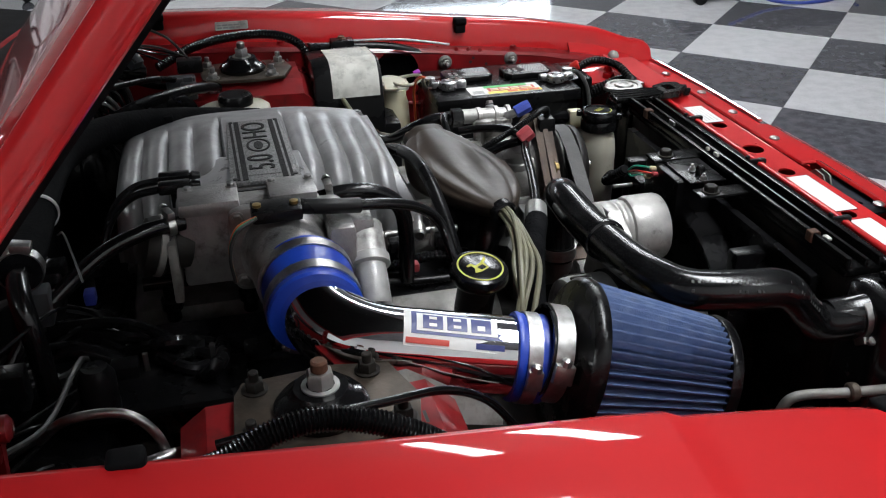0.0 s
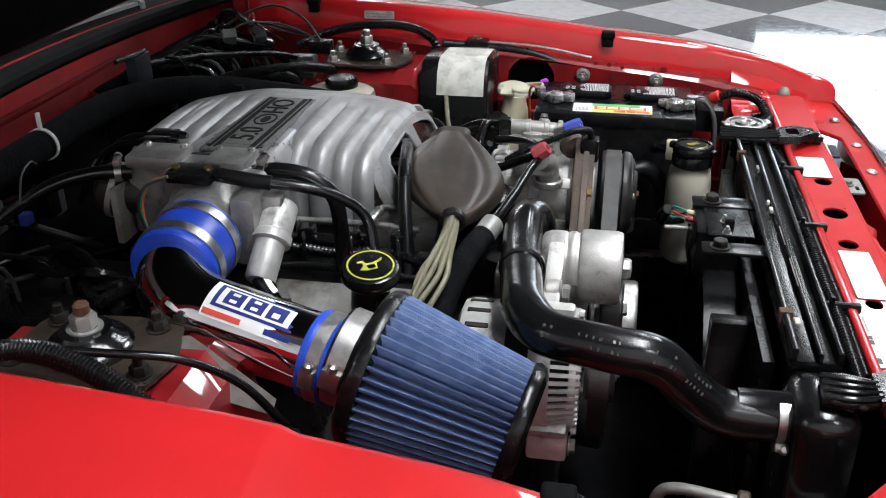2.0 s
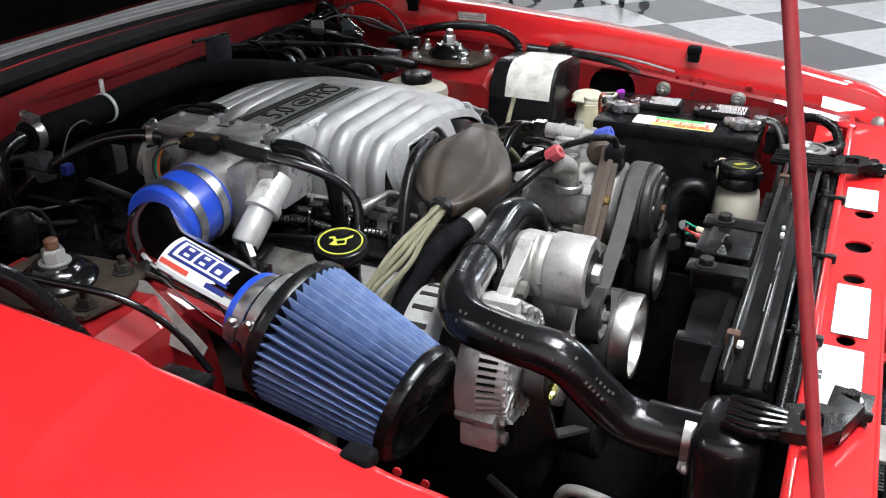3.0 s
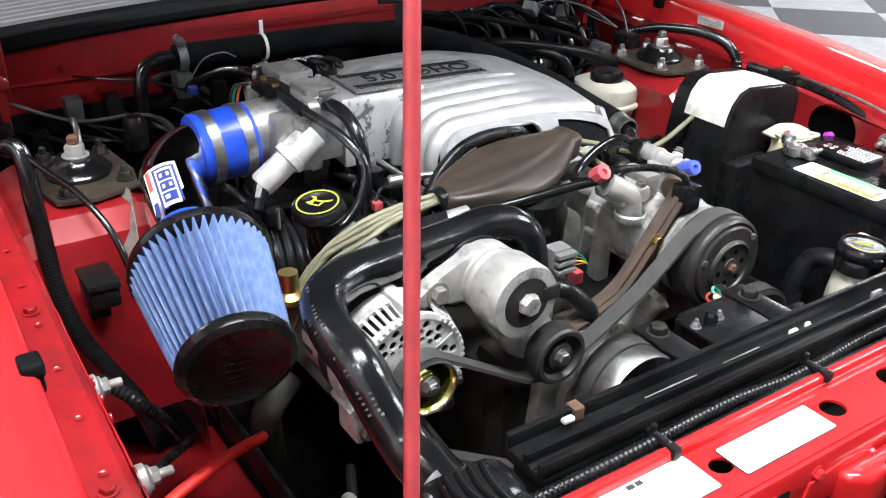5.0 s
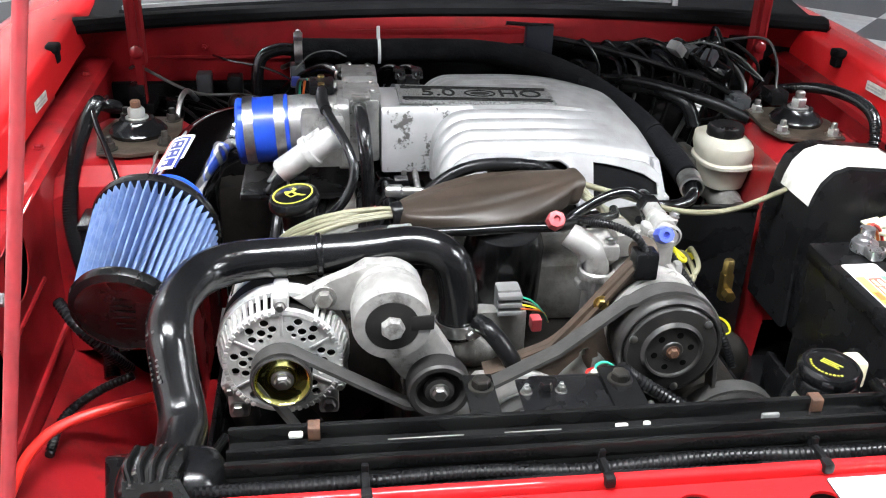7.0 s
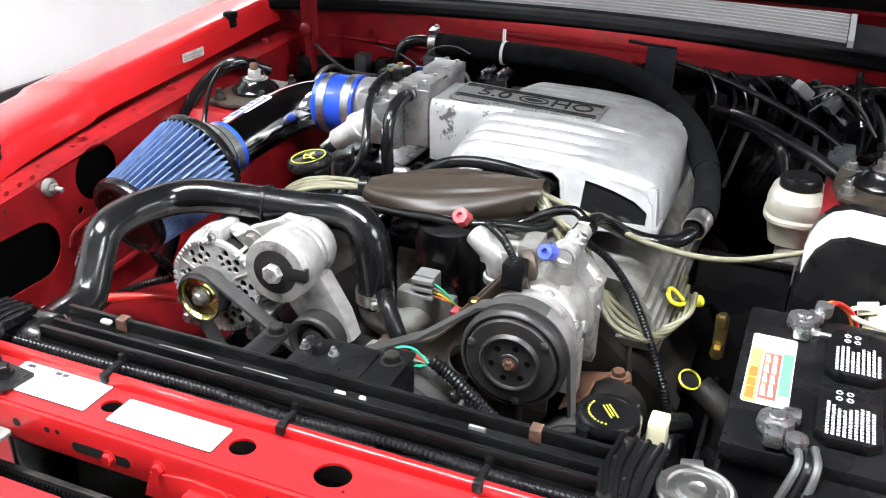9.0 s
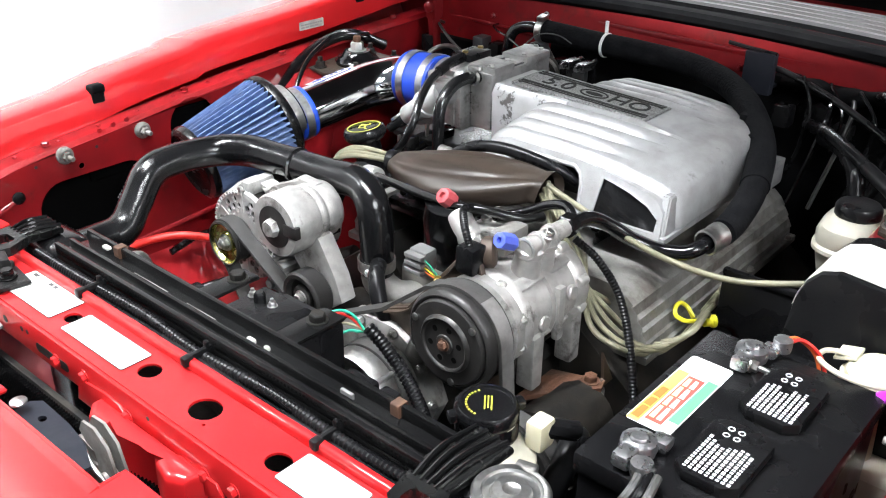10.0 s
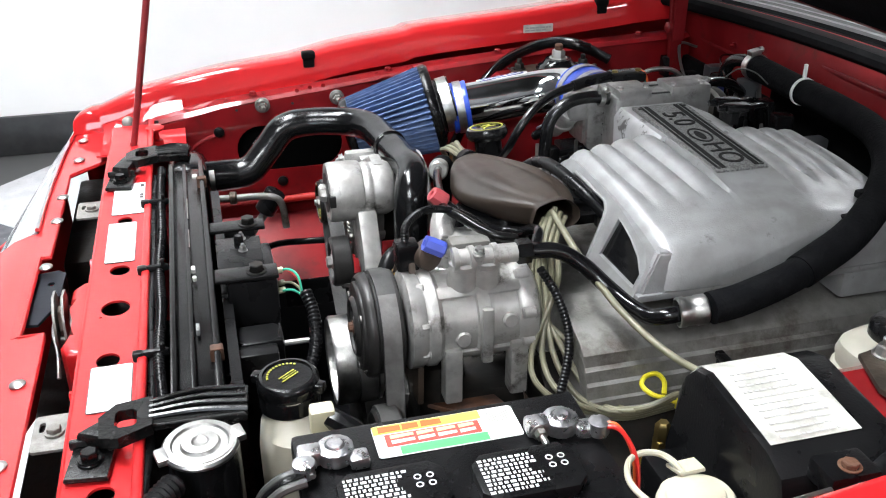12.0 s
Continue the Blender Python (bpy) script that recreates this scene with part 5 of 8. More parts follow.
# cone air filter
filt = thing("air_filter", (0.31, -0.46, 0.78), "blue pleated cone air filter with black rubber ends", "air filter")
F0, F1 = Vector((0.2475, -0.4530, 0.8690)), Vector((0.405, -0.474, 0.828))
fd = (F1 - F0).normalized()
FL = (F1 - F0).length
part("collar", lathe([(0.0440, -0.026), (0.0475, -0.026), (0.0475, -0.004), (0.055, 0.0), (0.076, 0.003), (0.0795, 0.007), (0.0805, 0.014), (0.079, 0.019), (0.071, 0.021), (0.04, 0.021), (0.044, 0.0)], F0, fd, 48, closed=True), FILT_RUB, filt, "black rubber filter collar")
clamp(F0 - fd * 0.014, fd, 0.0478, filt, 0.018, (0.2, -1, 0.1))
m = frame_of(F0, fd)
bm = bmesh.new()
NP = 46
rings = []
for i in range(7):
    u = i / 6
    R = 0.0785 + (0.0610 - 0.0785) * u
    ring = []
    for k in range(NP * 4):
        ph = (k % 4)
        rr = R - (0.0, 0.0006, 0.0170, 0.0170)[ph]
        a = 2 * math.pi * (k + (0, -0.05, 0.05, 0.30)[ph]) / (NP * 4) + 0.004 * math.sin(5 * u + (k // 4) * 1.7)
        ring.append(bm.verts.new(m @ Vector((rr * math.cos(a), rr * math.sin(a), 0.016 + (FL - 0.021) * u))))
    rings.append(ring)
for a, b in zip(rings, rings[1:]):
    n = len(a)
    for k in range(n):
        bm.faces.new((a[k], a[(k + 1) % n], b[(k + 1) % n], b[k]))
part("pleats", bm, PLEAT, filt, "blue pleated cotton gauze", 80)
part("end_cap", lathe([(0.058, FL - 0.010), (0.0625, FL - 0.009), (0.0640, FL - 0.004), (0.0615, FL + 0.003), (0.054, FL + 0.007), (0.048, FL + 0.004), (0.0, FL + 0.003)], F0, fd, 44), FILT_RUB, filt, "black rubber filter end cap")
mc = frame_of(F0 + fd * (FL + 0.0035), fd, (0, 0, 1))
for y, w in ((0.022, 0.016), (0.012, 0.026), (0.004, 0.03), (-0.006, 0.026), (-0.016, 0.022), (-0.024, 0.018)):
    part("cap_emboss", block(-w / 2, w / 2, y - 0.0012, y + 0.0012, 0, 0.001, 0.0003, 1, None, mc), PLASTIC, filt)

# oil filler cap
oil = thing("oil_filler", (0.212, -0.285, 0.80), "black oil filler cap with yellow can symbol", "oil cap")
ax = Vector((0.08, -0.16, 1)).normalized()
o = Vector((0.212, -0.285, 0.884))
part("neck", lathe([(0.021, -0.090), (0.023, -0.06), (0.022, -0.02), (0.022, -0.012), (0, -0.012)], o, ax, 24), PLASTIC, oil)
part("cap", lathe([(0, -0.018), (0.030, -0.018), (0.0345, -0.012), (0.0345, -0.006), (0.032, 0.0), (0.029, 0.0015), (0, 0.0015)], o, ax, 36), PLASTIC_GLOSS, oil, "black screw cap")
mo = frame_of(o + ax * 0.0016, ax, (-0.55, 0.83, 0))
part("ring_print", plate_with_holes(circle(0, 0, 0.0272, 32), [circle(0, 0, 0.0252, 32)], 0, 0.0005, mo), YELLOW_INK, oil)
can = [(-0.014, -0.005), (-0.006, -0.008), (0.006, -0.008), (0.008, 0.002), (0.015, 0.005), (0.017, 0.010), (0.010, 0.006), (0.004, 0.004), (-0.004, 0.004), (-0.006, 0.010), (-0.013, 0.010), (-0.013, 0.0075), (-0.008, 0.0065), (-0.008, 0.001)]
part("can_symbol", plate_with_holes(can, [[(-0.004, -0.006), (0.005, -0.006), (0.005, 0.001), (-0.005, 0.001)]], 0, 0.0005, mo), YELLOW_INK, oil)

# upper radiator hose
uh = thing("radiator_hose", (0.40, -0.2, 0.75), "thick glossy black upper radiator hose", "hose")
part("hose", tube([(0.386, -0.088, 0.768), (0.386, -0.086, 0.82), (0.382, -0.098, 0.868), (0.372, -0.135, 0.884), (0.374, -0.20, 0.880), (0.383, -0.29, 0.880), (0.393, -0.345, 0.881), (0.420, -0.384, 0.879), (0.478, -0.402, 0.879), (0.526, -0.403, 0.872), (0.560, -0.396, 0.838), (0.590, -0.388, 0.810), (0.632, -0.386, 0.804), (0.672, -0.383, 0.806)], lambda u: 0.0236 + 0.0008 * math.sin(23 * u) * math.sin(9 * u), 24, 9), HOSE_RUB, uh)
part("joint_ring", lathe([(0.0235, -0.004), (0.0265, -0.002), (0.0265, 0.002), (0.0235, 0.004)], (0.3795, -0.252, 0.880), (0.08, -1, 0), 26, closed=True), HOSE_RUB, uh)
clamp((0.386, -0.088, 0.782), (0, 0, 1), 0.0248, uh, 0.016, (0.7, 0.7, 0))
clamp((0.655, -0.3845, 0.805), (1, 0, 0), 0.0248, uh, 0.014, (0, -0.6, -0.8))
HOSE = [(0.374, -0.20, 0.880), (0.383, -0.29, 0.880), (0.393, -0.345, 0.881), (0.420, -0.384, 0.879), (0.478, -0.402, 0.879), (0.526, -0.403, 0.872), (0.560, -0.396, 0.838), (0.590, -0.388, 0.810)]
rndm = random.Random(4)
for row, ang in ((0, 40), (1, 64)):
    for k in range(34):
        if row and k % 7 > 4:
            continue
        u = 2.2 + 3.9 * k / 33
        a, b = Vector(HOSE[int(u)]), Vector(HOSE[int(u) + 1])
        d = (b - a).normalized()
        side = d.cross(Vector((0, 0, 1))).normalized()
        n = (side.cross(d) * math.cos(radians(ang)) + side * math.sin(radians(ang))).normalized()
        c = a.lerp(b, u - int(u)) + n * 0.0240
        w = 0.0007 + 0.0008 * rndm.random()
        part("print_mark", block(-0.0016, 0.0016, -w, w, 0, 0.0007, 0, 1, None, frame_of(c, n, d)), WIRE_GREY, uh)

# thermostat housing
th = thing("thermostat_housing", (0.386, -0.08, 0.70), "dull aluminium thermostat housing with sensor plug", "thermostat housing")
part("outlet", tube([(0.386, -0.088, 0.785), (0.386, -0.085, 0.755), (0.375, -0.06, 0.735), (0.34, -0.035, 0.73)], 0.0225, 18, 6), ALU_DULL, th)
part("flange", block(0.325, 0.352, -0.075, 0.01, 0.69, 0.775, 0.008), ALU_DULL, th)
part("plug", block(0.352, 0.376, -0.036, -0.006, 0.788, 0.820, 0.004), MID_GREY, th, "grey wiring plug")
for k in range(3):
    part("plug_rib", block(0.376, 0.386, -0.036, -0.006, 0.789 + 0.011 * k, 0.795 + 0.011 * k, 0.001), MID_GREY, th)
for k, mt_ in enumerate((WIRE_ORANGE, YELLOW, KHAKI, WIRE_GREEN)):
    part("plug_wire", tube([(0.376, -0.008, 0.793 + 0.006 * k), (0.378, 0.008, 0.792 + 0.004 * k), (0.374, 0.024, 0.785), (0.365, 0.034, 0.765)], 0.0011, 6, 5), mt_, th)
part("red_plug", block(0.350, 0.368, 0.012, 0.026, 0.752, 0.770, 0.003), CAP_RED, th)

# distributor boot
boot = thing("distributor_cover", (0.265, -0.03, 0.82), "brown rubber cover over the distributor", "rubber cover")
bm = bmesh.new()
rings = []
NB = 72
for i in range(41):
    u = i / 40
    c = Vector((0.282, -0.150, 0.893)).lerp(Vector((0.238, 0.092, 0.9075)), u)
    w = 0.016 + 0.046 * math.sin(math.pi * min(u * 1.05, 1)) ** 0.8 + 0.012 * u
    h = 0.009 + 0.0135 * math.sin(math.pi * min(u * 0.92 + 0.04, 1)) ** 0.8 + 0.006 * u
    if u > 0.95:
        w, h = w * 1.10, h * 1.10
    c.z -= 0.008 + 0.006 * math.sin(math.pi * u)
    ring = []
    for k in range(NB):
        a = 2 * math.pi * k / NB
        env = math.sin(math.pi * min(1, u * 1.02)) ** 0.6 * max(0, math.sin(a)) ** 0.5
        f = 0.04 * math.sin(3 * a + 4 * u) + 0.03 * math.sin(5 * a - 8 * u)
        for a0, drift, wide, am in ((0.9, 0.5, 0.16, 0.22), (1.5, -0.35, 0.12, 0.16), (2.0, 0.25, 0.20, 0.20), (2.5, -0.4, 0.13, 0.14)):
            f -= am * env * math.exp(-((a - a0 - drift * (u - 0.4)) / wide) ** 2) * (0.4 + 0.6 * math.sin(3.1 * u + 2 * a0) ** 2)
        ca, sa = math.cos(a), math.sin(a)
        e = 0.75
        ring.append(bm.verts.new(c + Vector((math.copysign(abs(ca) ** e, ca) * w * (1 + f), 0.004 * math.sin(2 * a), math.copysign(abs(sa) ** e, sa) * h * (1 + f)))))
    rings.append(ring)
for a, b in zip(rings, rings[1:]):
    for k in range(NB):
        bm.faces.new((a[k], a[(k + 1) % NB], b[(k + 1) % NB], b[k]))
bm.faces.new(rings[0])
part("cover", bm, BOOT, boot, "", 60)
part("wire_collar", lathe([(0.013, -0.008), (0.0165, -0.006), (0.0165, 0.006), (0.013, 0.008)], (0.2825, -0.153, 0.884), (0.18, -1, -0.08), 20, closed=True), RUBBER, boot)
part("distributor", lathe([(0, -0.09), (0.045, -0.09), (0.052, -0.05), (0.052, 0.03), (0.045, 0.055), (0.02, 0.06), (0, 0.06)], (0.29, -0.015, 0.815), (0.15, 0, 1), 28), PLASTIC_GLOSS, boot, "black distributor body")

# spark plug wires
plugw = thing("spark_plug_wires", (0.22, -0.2, 0.75), "bundle of khaki silicone spark plug wires", "ignition wires")
for d0, d1, d2, e in ((-0.006, -0.012, 0.004, 0.0), (-0.003, 0.002, -0.010, 0.006), (0.001, -0.005, -0.002, 0.009), (0.004, 0.010, -0.006, 0.003), (0.007, 0.019, 0.010, 0.0)):
    part("lead", tube([(0.280 + d0, -0.140, 0.886 + e * 0.5), (0.284 + d0, -0.18, 0.884 + e), (0.281 + d1 * 0.6, -0.225, 0.876 + e), (0.274 + d1, -0.262, 0.862 + e), (0.262 + d1 * 0.4 + d2 * 0.6, -0.300, 0.835 + e), (0.250 + d2, -0.325, 0.80), (0.235 + d2, -0.345, 0.74)], 0.0036, 9, 8), KHAKI, plugw)
for k in range(5):
    d = (k - 2) * 0.007
    part("lead", tube([(0.238 + d, 0.088, 0.908 - abs(d)), (0.262 + d, 0.120, 0.875), (0.275 + d, 0.165, 0.83 - d), (0.280 - d * 2, 0.210, 0.775), (0.262 - d * 3, 0.258, 0.738 - d), (0.215 - d, 0.285 + d, 0.728 + d), (0.16, 0.288 + d, 0.735 + d * 1.5), (0.10 + d * 4, 0.285 + d, 0.735)], 0.0037, 9, 8), KHAKI, plugw)
coil_lead = thing("coil_lead", (0.2, 0.3, 0.8), "long khaki coil lead to the black cover", "ignition wire")
part("lead", tube([(0.243, 0.090, 0.905), (0.235, 0.165, 0.878), (0.215, 0.25, 0.845), (0.19, 0.335, 0.832), (0.17, 0.42, 0.85), (0.16, 0.47, 0.87)], 0.0042, 10, 8), KHAKI, coil_lead)

# AC compressor
comp = thing("ac_compressor", (0.40, 0.145, 0.70), "cast aluminium air conditioning compressor with black clutch", "compressor")
C = Vector((0.0, 0.142, 0.808))
part("body", lathe([(0, 0.288), (0.046, 0.288), (0.056, 0.294), (0.058, 0.300), (0.058, 0.312), (0.0555, 0.316), (0.0535, 0.318), (0.0535, 0.410), (0.0555, 0.412), (0.060, 0.416), (0.060, 0.426), (0.057, 0.430), (0.060, 0.434), (0.060, 0.448), (0.05, 0.452), (0, 0.452)], C, (1, 0, 0), 44), ALU, comp)
for x, dz in ((0.330, 0.012), (0.388, -0.006)):
    part("cast_boss", rod(C + Vector((x, 0.050, dz)), (0, 1, 0.15), 0.010, 0.008, 16, 0.002), ALU, comp)
part("cast_web", block(0.352, 0.366, 0.050, 0.0605, -0.040, 0.034, 0.004, 2, None, Matrix.Translation(C)), ALU, comp)
part("mid_band", lathe([(0.053, 0.352), (0.0575, 0.354), (0.0575, 0.368), (0.053, 0.370)], C, (1, 0, 0), 44), ALU, comp)
for a in (45, 135, 225, 315):
    part("body_rib", block(0.304, 0.425, -0.008, 0.008, 0.050, 0.0575, 0.004, 2, None, Matrix.Translation(C) @ Matrix.Rotation(radians(a - 78), 4, "X")), ALU, comp)
for a in (20, 70, 110, 160, 200, 340):
    dv = Vector((0, math.cos(radians(a)), math.sin(radians(a))))
    part("case_bolt", hexnut(C + dv * 0.0565 + Vector((0.428, 0, 0)), (1, 0, 0), 0.0052, 0.01), ALU, comp)
    part("case_lug", rod(C + dv * 0.056 + Vector((0.298, 0, 0)), (1, 0, 0), 0.0075, 0.018, 12), ALU, comp)
for x in (0.318, 0.40):
    part("foot", block(x - 0.011, x + 0.011, 0.175, 0.200, 0.715, 0.790, 0.004), ALU, comp)
    part("foot", block(x - 0.011, x + 0.011, 0.09, 0.112, 0.715, 0.780, 0.004), ALU, comp)
for x in (0.352, 0.380):
    part("port", lathe([(0.0205, 0.03), (0.0175, 0.060), (0.016, 0.074), (0.018, 0.076), (0.018, 0.083), (0.014, 0.086), (0, 0.086)], (x, 0.152, 0.808), (0, 0.14, 1), 24), ALU, comp)
part("port_bridge", block(0.338, 0.394, 0.157, 0.177, 0.886, 0.897, 0.005, 3), ALU, comp)
for x in (0.344, 0.372, 0.392):
    part("port_collar", lathe([(0.0115, -0.004), (0.0140, -0.003), (0.0140, 0.003), (0.0115, 0.004)], (x, 0.1675, 0.8955), (1, 0, 0), 20), ALU, comp)
part("port_boss", rod((0.366, 0.172, 0.890), (0, 0.4, 1), 0.0075, 0.020, 14), ALU, comp)
part("port_screw", hexnut((0.366, 0.180, 0.910), (0, 0.4, 1), 0.0052, 0.005), STEEL, comp)
part("manifold_tube", tube([(0.395, 0.166, 0.894), (0.35, 0.168, 0.896), (0.305, 0.170, 0.896)], 0.0115, 16, 5), ALU, comp)
part("fitting", lathe([(0.013, 0), (0.015, 0.002), (0.015, 0.018), (0.011, 0.020), (0.011, 0.026)], (0.318, 0.169, 0.896), (-1, 0.01, 0), 6), BLACK_METAL, comp)
part("back_plate", block(0.335, 0.385, 0.105, 0.130, 0.865, 0.895, 0.005), ALU_DULL, comp)
part("outlet_block", block(0.335, 0.392, 0.058, 0.110, 0.862, 0.884, 0.008), ALU, comp)
part("outlet_neck", tube([(0.372, 0.048, 0.893), (0.378, 0.060, 0.886), (0.382, 0.078, 0.872), (0.382, 0.085, 0.845)], 0.0155, 18, 6), ALU, comp)
part("outlet_flange", lathe([(0.020, 0), (0.0215, 0.002), (0.0215, 0.010), (0.019, 0.012)], (0.382, 0.085, 0.838), (0, 0, 1), 24), ALU, comp)
for bx, by in ((0.345, 0.070), (0.382, 0.098)):
    part("outlet_bolt", lathe([(0.007, 0), (0.007, 0.005), (0.0035, 0.005), (0.0035, 0.002), (0, 0.002)], (bx, by, 0.884), (0, 0, 1), 12), STEEL, comp)
part("service_stub", tube([(0.385, 0.155, 0.895), (0.405, 0.152, 0.903)], 0.0065, 12, 3), STEEL, comp)
part("blue_cap", lathe([(0.0085, 0), (0.0105, 0.002), (0.0105, 0.019), (0.0095, 0.026), (0.004, 0.0265), (0.003, 0.022), (0, 0.022)], (0.400, 0.153, 0.901), (0.88, -0.10, 0.45), 8), CAP_BLUE, comp, "blue plastic service cap")
pul = part("pulley", lathe([(0.045, 0.458), (0.0615, 0.458), (0.0635, 0.460), (0.0635, 0.464), (0.0600, 0.466), (0.0600, 0.488), (0.0635, 0.490), (0.0635, 0.495), (0.0620, 0.4995), (0.0585, 0.5025), (0.0565, 0.5020), (0.0555, 0.4985), (0.0545, 0.4985), (0.0540, 0.5040), (0.0520, 0.5060), (0.0370, 0.5065), (0.0355, 0.5095), (0.0335, 0.5115), (0.0315, 0.5105), (0.0305, 0.5080), (0.0125, 0.5080), (0.0115, 0.5095), (0.0090, 0.5100), (0, 0.5100)], C, (1, 0, 0), 56), CLUTCH, comp, "black compressor clutch pulley")
# black discs paint the dark of the clutch plate's holes
for k in range(6):
    a = radians(60 * k + 12)
    part("clutch_hole", lathe([(0.0038, 0), (0.0038, 0.0006), (0, 0.0006)], C + Vector((0.5080, 0.0215 * math.cos(a), 0.0215 * math.sin(a))), (1, 0, 0), 10), HOLE, pul)
for k in range(3):
    a = radians(120 * k + 40)
    part("clutch_rivet", lathe([(0.0048, 0), (0.0048, 0.002), (0.003, 0.003), (0, 0.003)], C + Vector((0.5055, 0.0500 * math.cos(a), 0.0500 * math.sin(a))), (1, 0, 0), 12), STEEL, pul)
part("hub_bolt", hexnut(C + Vector((0.5095, 0, 0)), (1, 0, 0), 0.0060, 0.006), RUST, pul)
part("coil_plug", block(0.425, 0.452, 0.108, 0.135, 0.868, 0.902, 0.004), PLASTIC, comp, "black coil connector")
part("coil_disc", lathe([(0, 0), (0.017, 0), (0.019, 0.003), (0.019, 0.014), (0.015, 0.017), (0, 0.017)], (0.418, 0.122, 0.885), (-0.5, 0.85, 0.1), 22), BROWN, comp, "rust-brown round diode cap")

# compressor bracket, a bent brown plate
BX, BY = 0.335, 0.237
brk = thing("compressor_bracket", (0.42, 0.05, 0.72), "brown steel compressor bracket plate", "bracket")
mb = frame_of((0.435, 0, 0), (1, 0, 0), (0, 0, 1))
part("plate", prism([(0.115, 0.895), (0.135, 0.880), (0.175, 0.76), (0.17, 0.70), (-0.02, 0.70), (-0.06, 0.725), (-0.058, 0.745), (0.02, 0.775)], -0.004, 0.004, mb, 0.0015), BROWN, brk)
rim = smooth_path([(0, 0.122, 0.900), (0, 0.075, 0.838), (0, 0.028, 0.781), (0, -0.018, 0.759), (0, -0.060, 0.745)], 6)
part("flange", thick(grid([0.419, 0.433, 0.447], [float(k) for k in range(len(rim))], lambda x, k: Vector((x, rim[int(k)].y, rim[int(k)].z))), 0.0025), BROWN, brk, "worn brown bracket flange")
for y, z in ((0.075, 0.835), (0.10, 0.74), (0.0, 0.725)):
    part("bolt", hexnut((0.440, y, z), (1, 0, 0), 0.007, 0.007), BRASS if z > 0.8 else STEEL, brk)
part("lower_bracket", prism([(0.345, 0.185), (0.43, 0.185), (BX + 0.020, BY + 0.004), (BX + 0.006, BY + 0.020), (BX - 0.014, BY + 0.014)], 0.704, 0.710, None, 0.002), RUST, brk, "rusty steel lower bracket")
part("bracket_wall", prism([(0.300, 0.70), (0.352, 0.70), (BX - 0.012, 0.712), (0.33, 0.755)], 0, 0.004, frame_of((0, BY + 0.012, 0), (0, -1, 0), (0, 0, 1))), BROWN, brk)
part("bolt", hexnut((BX, BY, 0.710), (0, 0, 1), 0.009, 0.009), RUST, brk)
part("rubber_foot", lathe([(0, -0.03), (0.017, -0.03), (0.019, -0.026), (0.019, -0.006), (0.015, 0)], (BX, BY, 0.704), (0, 0, 1), 22), PALE_GREY, brk, "pale grey rubber foot")

# alternator

alt = thing("alternator", (0.40, -0.296, 0.70), "cast aluminium alternator with vented case", "alternator")
A = Vector((0.0, -0.296, 0.779))
part("rear_case", lathe([(0, 0.315), (0.057, 0.315), (0.069, 0.320), (0.072, 0.330), (0.072, 0.372), (0.0, 0.372)], A, (1, 0, 0), 48), ALU_BRIGHT, alt)
# dark blocks stand for the shade in the rear case's slots
for k in range(20):
    mr = frame_of(A, (1, 0, 0), (0, 0, 1)) @ Matrix.Rotation(radians(18 * k + 6), 4, "Z")
    part("rear_slot", block(0.060, 0.0732, -0.0034, 0.0034, 0.326, 0.352, 0.001, 1, None, mr), DIRTY, alt)
part("stator", lathe([(0.070, 0.372), (0.075, 0.372), (0.075, 0.400), (0.070, 0.400)], A, (1, 0, 0), 48, closed=True), DIRTY, alt)
mf = frame_of(A, (1, 0, 0), (0, 0, 1))
holes = []
for a0 in (0, 60, 120, 180, 240, 300):
    for rr, da, r in ((0.0555, -10, 0.0052), (0.0555, 10, 0.0052), (0.0455, -17, 0.0050), (0.0455, 0, 0.0052), (0.0455, 17, 0.0050), (0.0375, -9, 0.0034), (0.0375, 9, 0.0034)):
        a = radians(a0 + da)
        holes.append(circle(rr * math.cos(a), rr * math.sin(a), r, 12))
part("front_face", plate_with_holes(circle(0, 0, 0.064, 60), holes, 0.446, 0.450, mf), ALU_BRIGHT, alt, "pierced aluminium alternator face", 30)
part("dark_inside", rod(A + Vector((0.402, 0, 0)), (1, 0, 0), 0.062, 0.038, 40), DIRTY, alt)
part("case_ring", lathe([(0.0715, 0.398), (0.0765, 0.398), (0.0765, 0.422), (0.0715, 0.422)], A, (1, 0, 0), 48, closed=True), ALU_BRIGHT, alt)
rib_mesh = None
for k in range(52):
    a = 360 / 52 * k
    if 62 < a % 180 < 84:
        continue
    mr = mf @ Matrix.Rotation(radians(a), 4, "Z") @ Matrix.Translation((0.0715, 0, 0.420)) @ Matrix.Rotation(radians(-14), 4, "Y")
    if rib_mesh is None:
        ob = part("vent_rib", block(0.0, 0.0042, -0.0021, 0.0021, 0, 0.034, 0), ALU_BRIGHT, alt)
        rib_mesh = ob.data
    else:
        ob = new("vent_rib", rib_mesh)
        ob.parent = alt
        ob.matrix_parent_inverse = Matrix.Translation(-origin_of(alt))
    ob.matrix_basis = mr
part("face_rim", lathe([(0.063, 0.443), (0.0685, 0.442), (0.0685, 0.450), (0.063, 0.451)], A, (1, 0, 0), 48, closed=True), ALU_BRIGHT, alt)
for k in range(6):
    part("face_spoke", block(0.036, 0.062, -0.0018, 0.0018, 0.449, 0.4515, 0.001, 2, None, mf @ Matrix.Rotation(radians(30 + 60 * k), 4, "Z")), ALU_BRIGHT, alt)
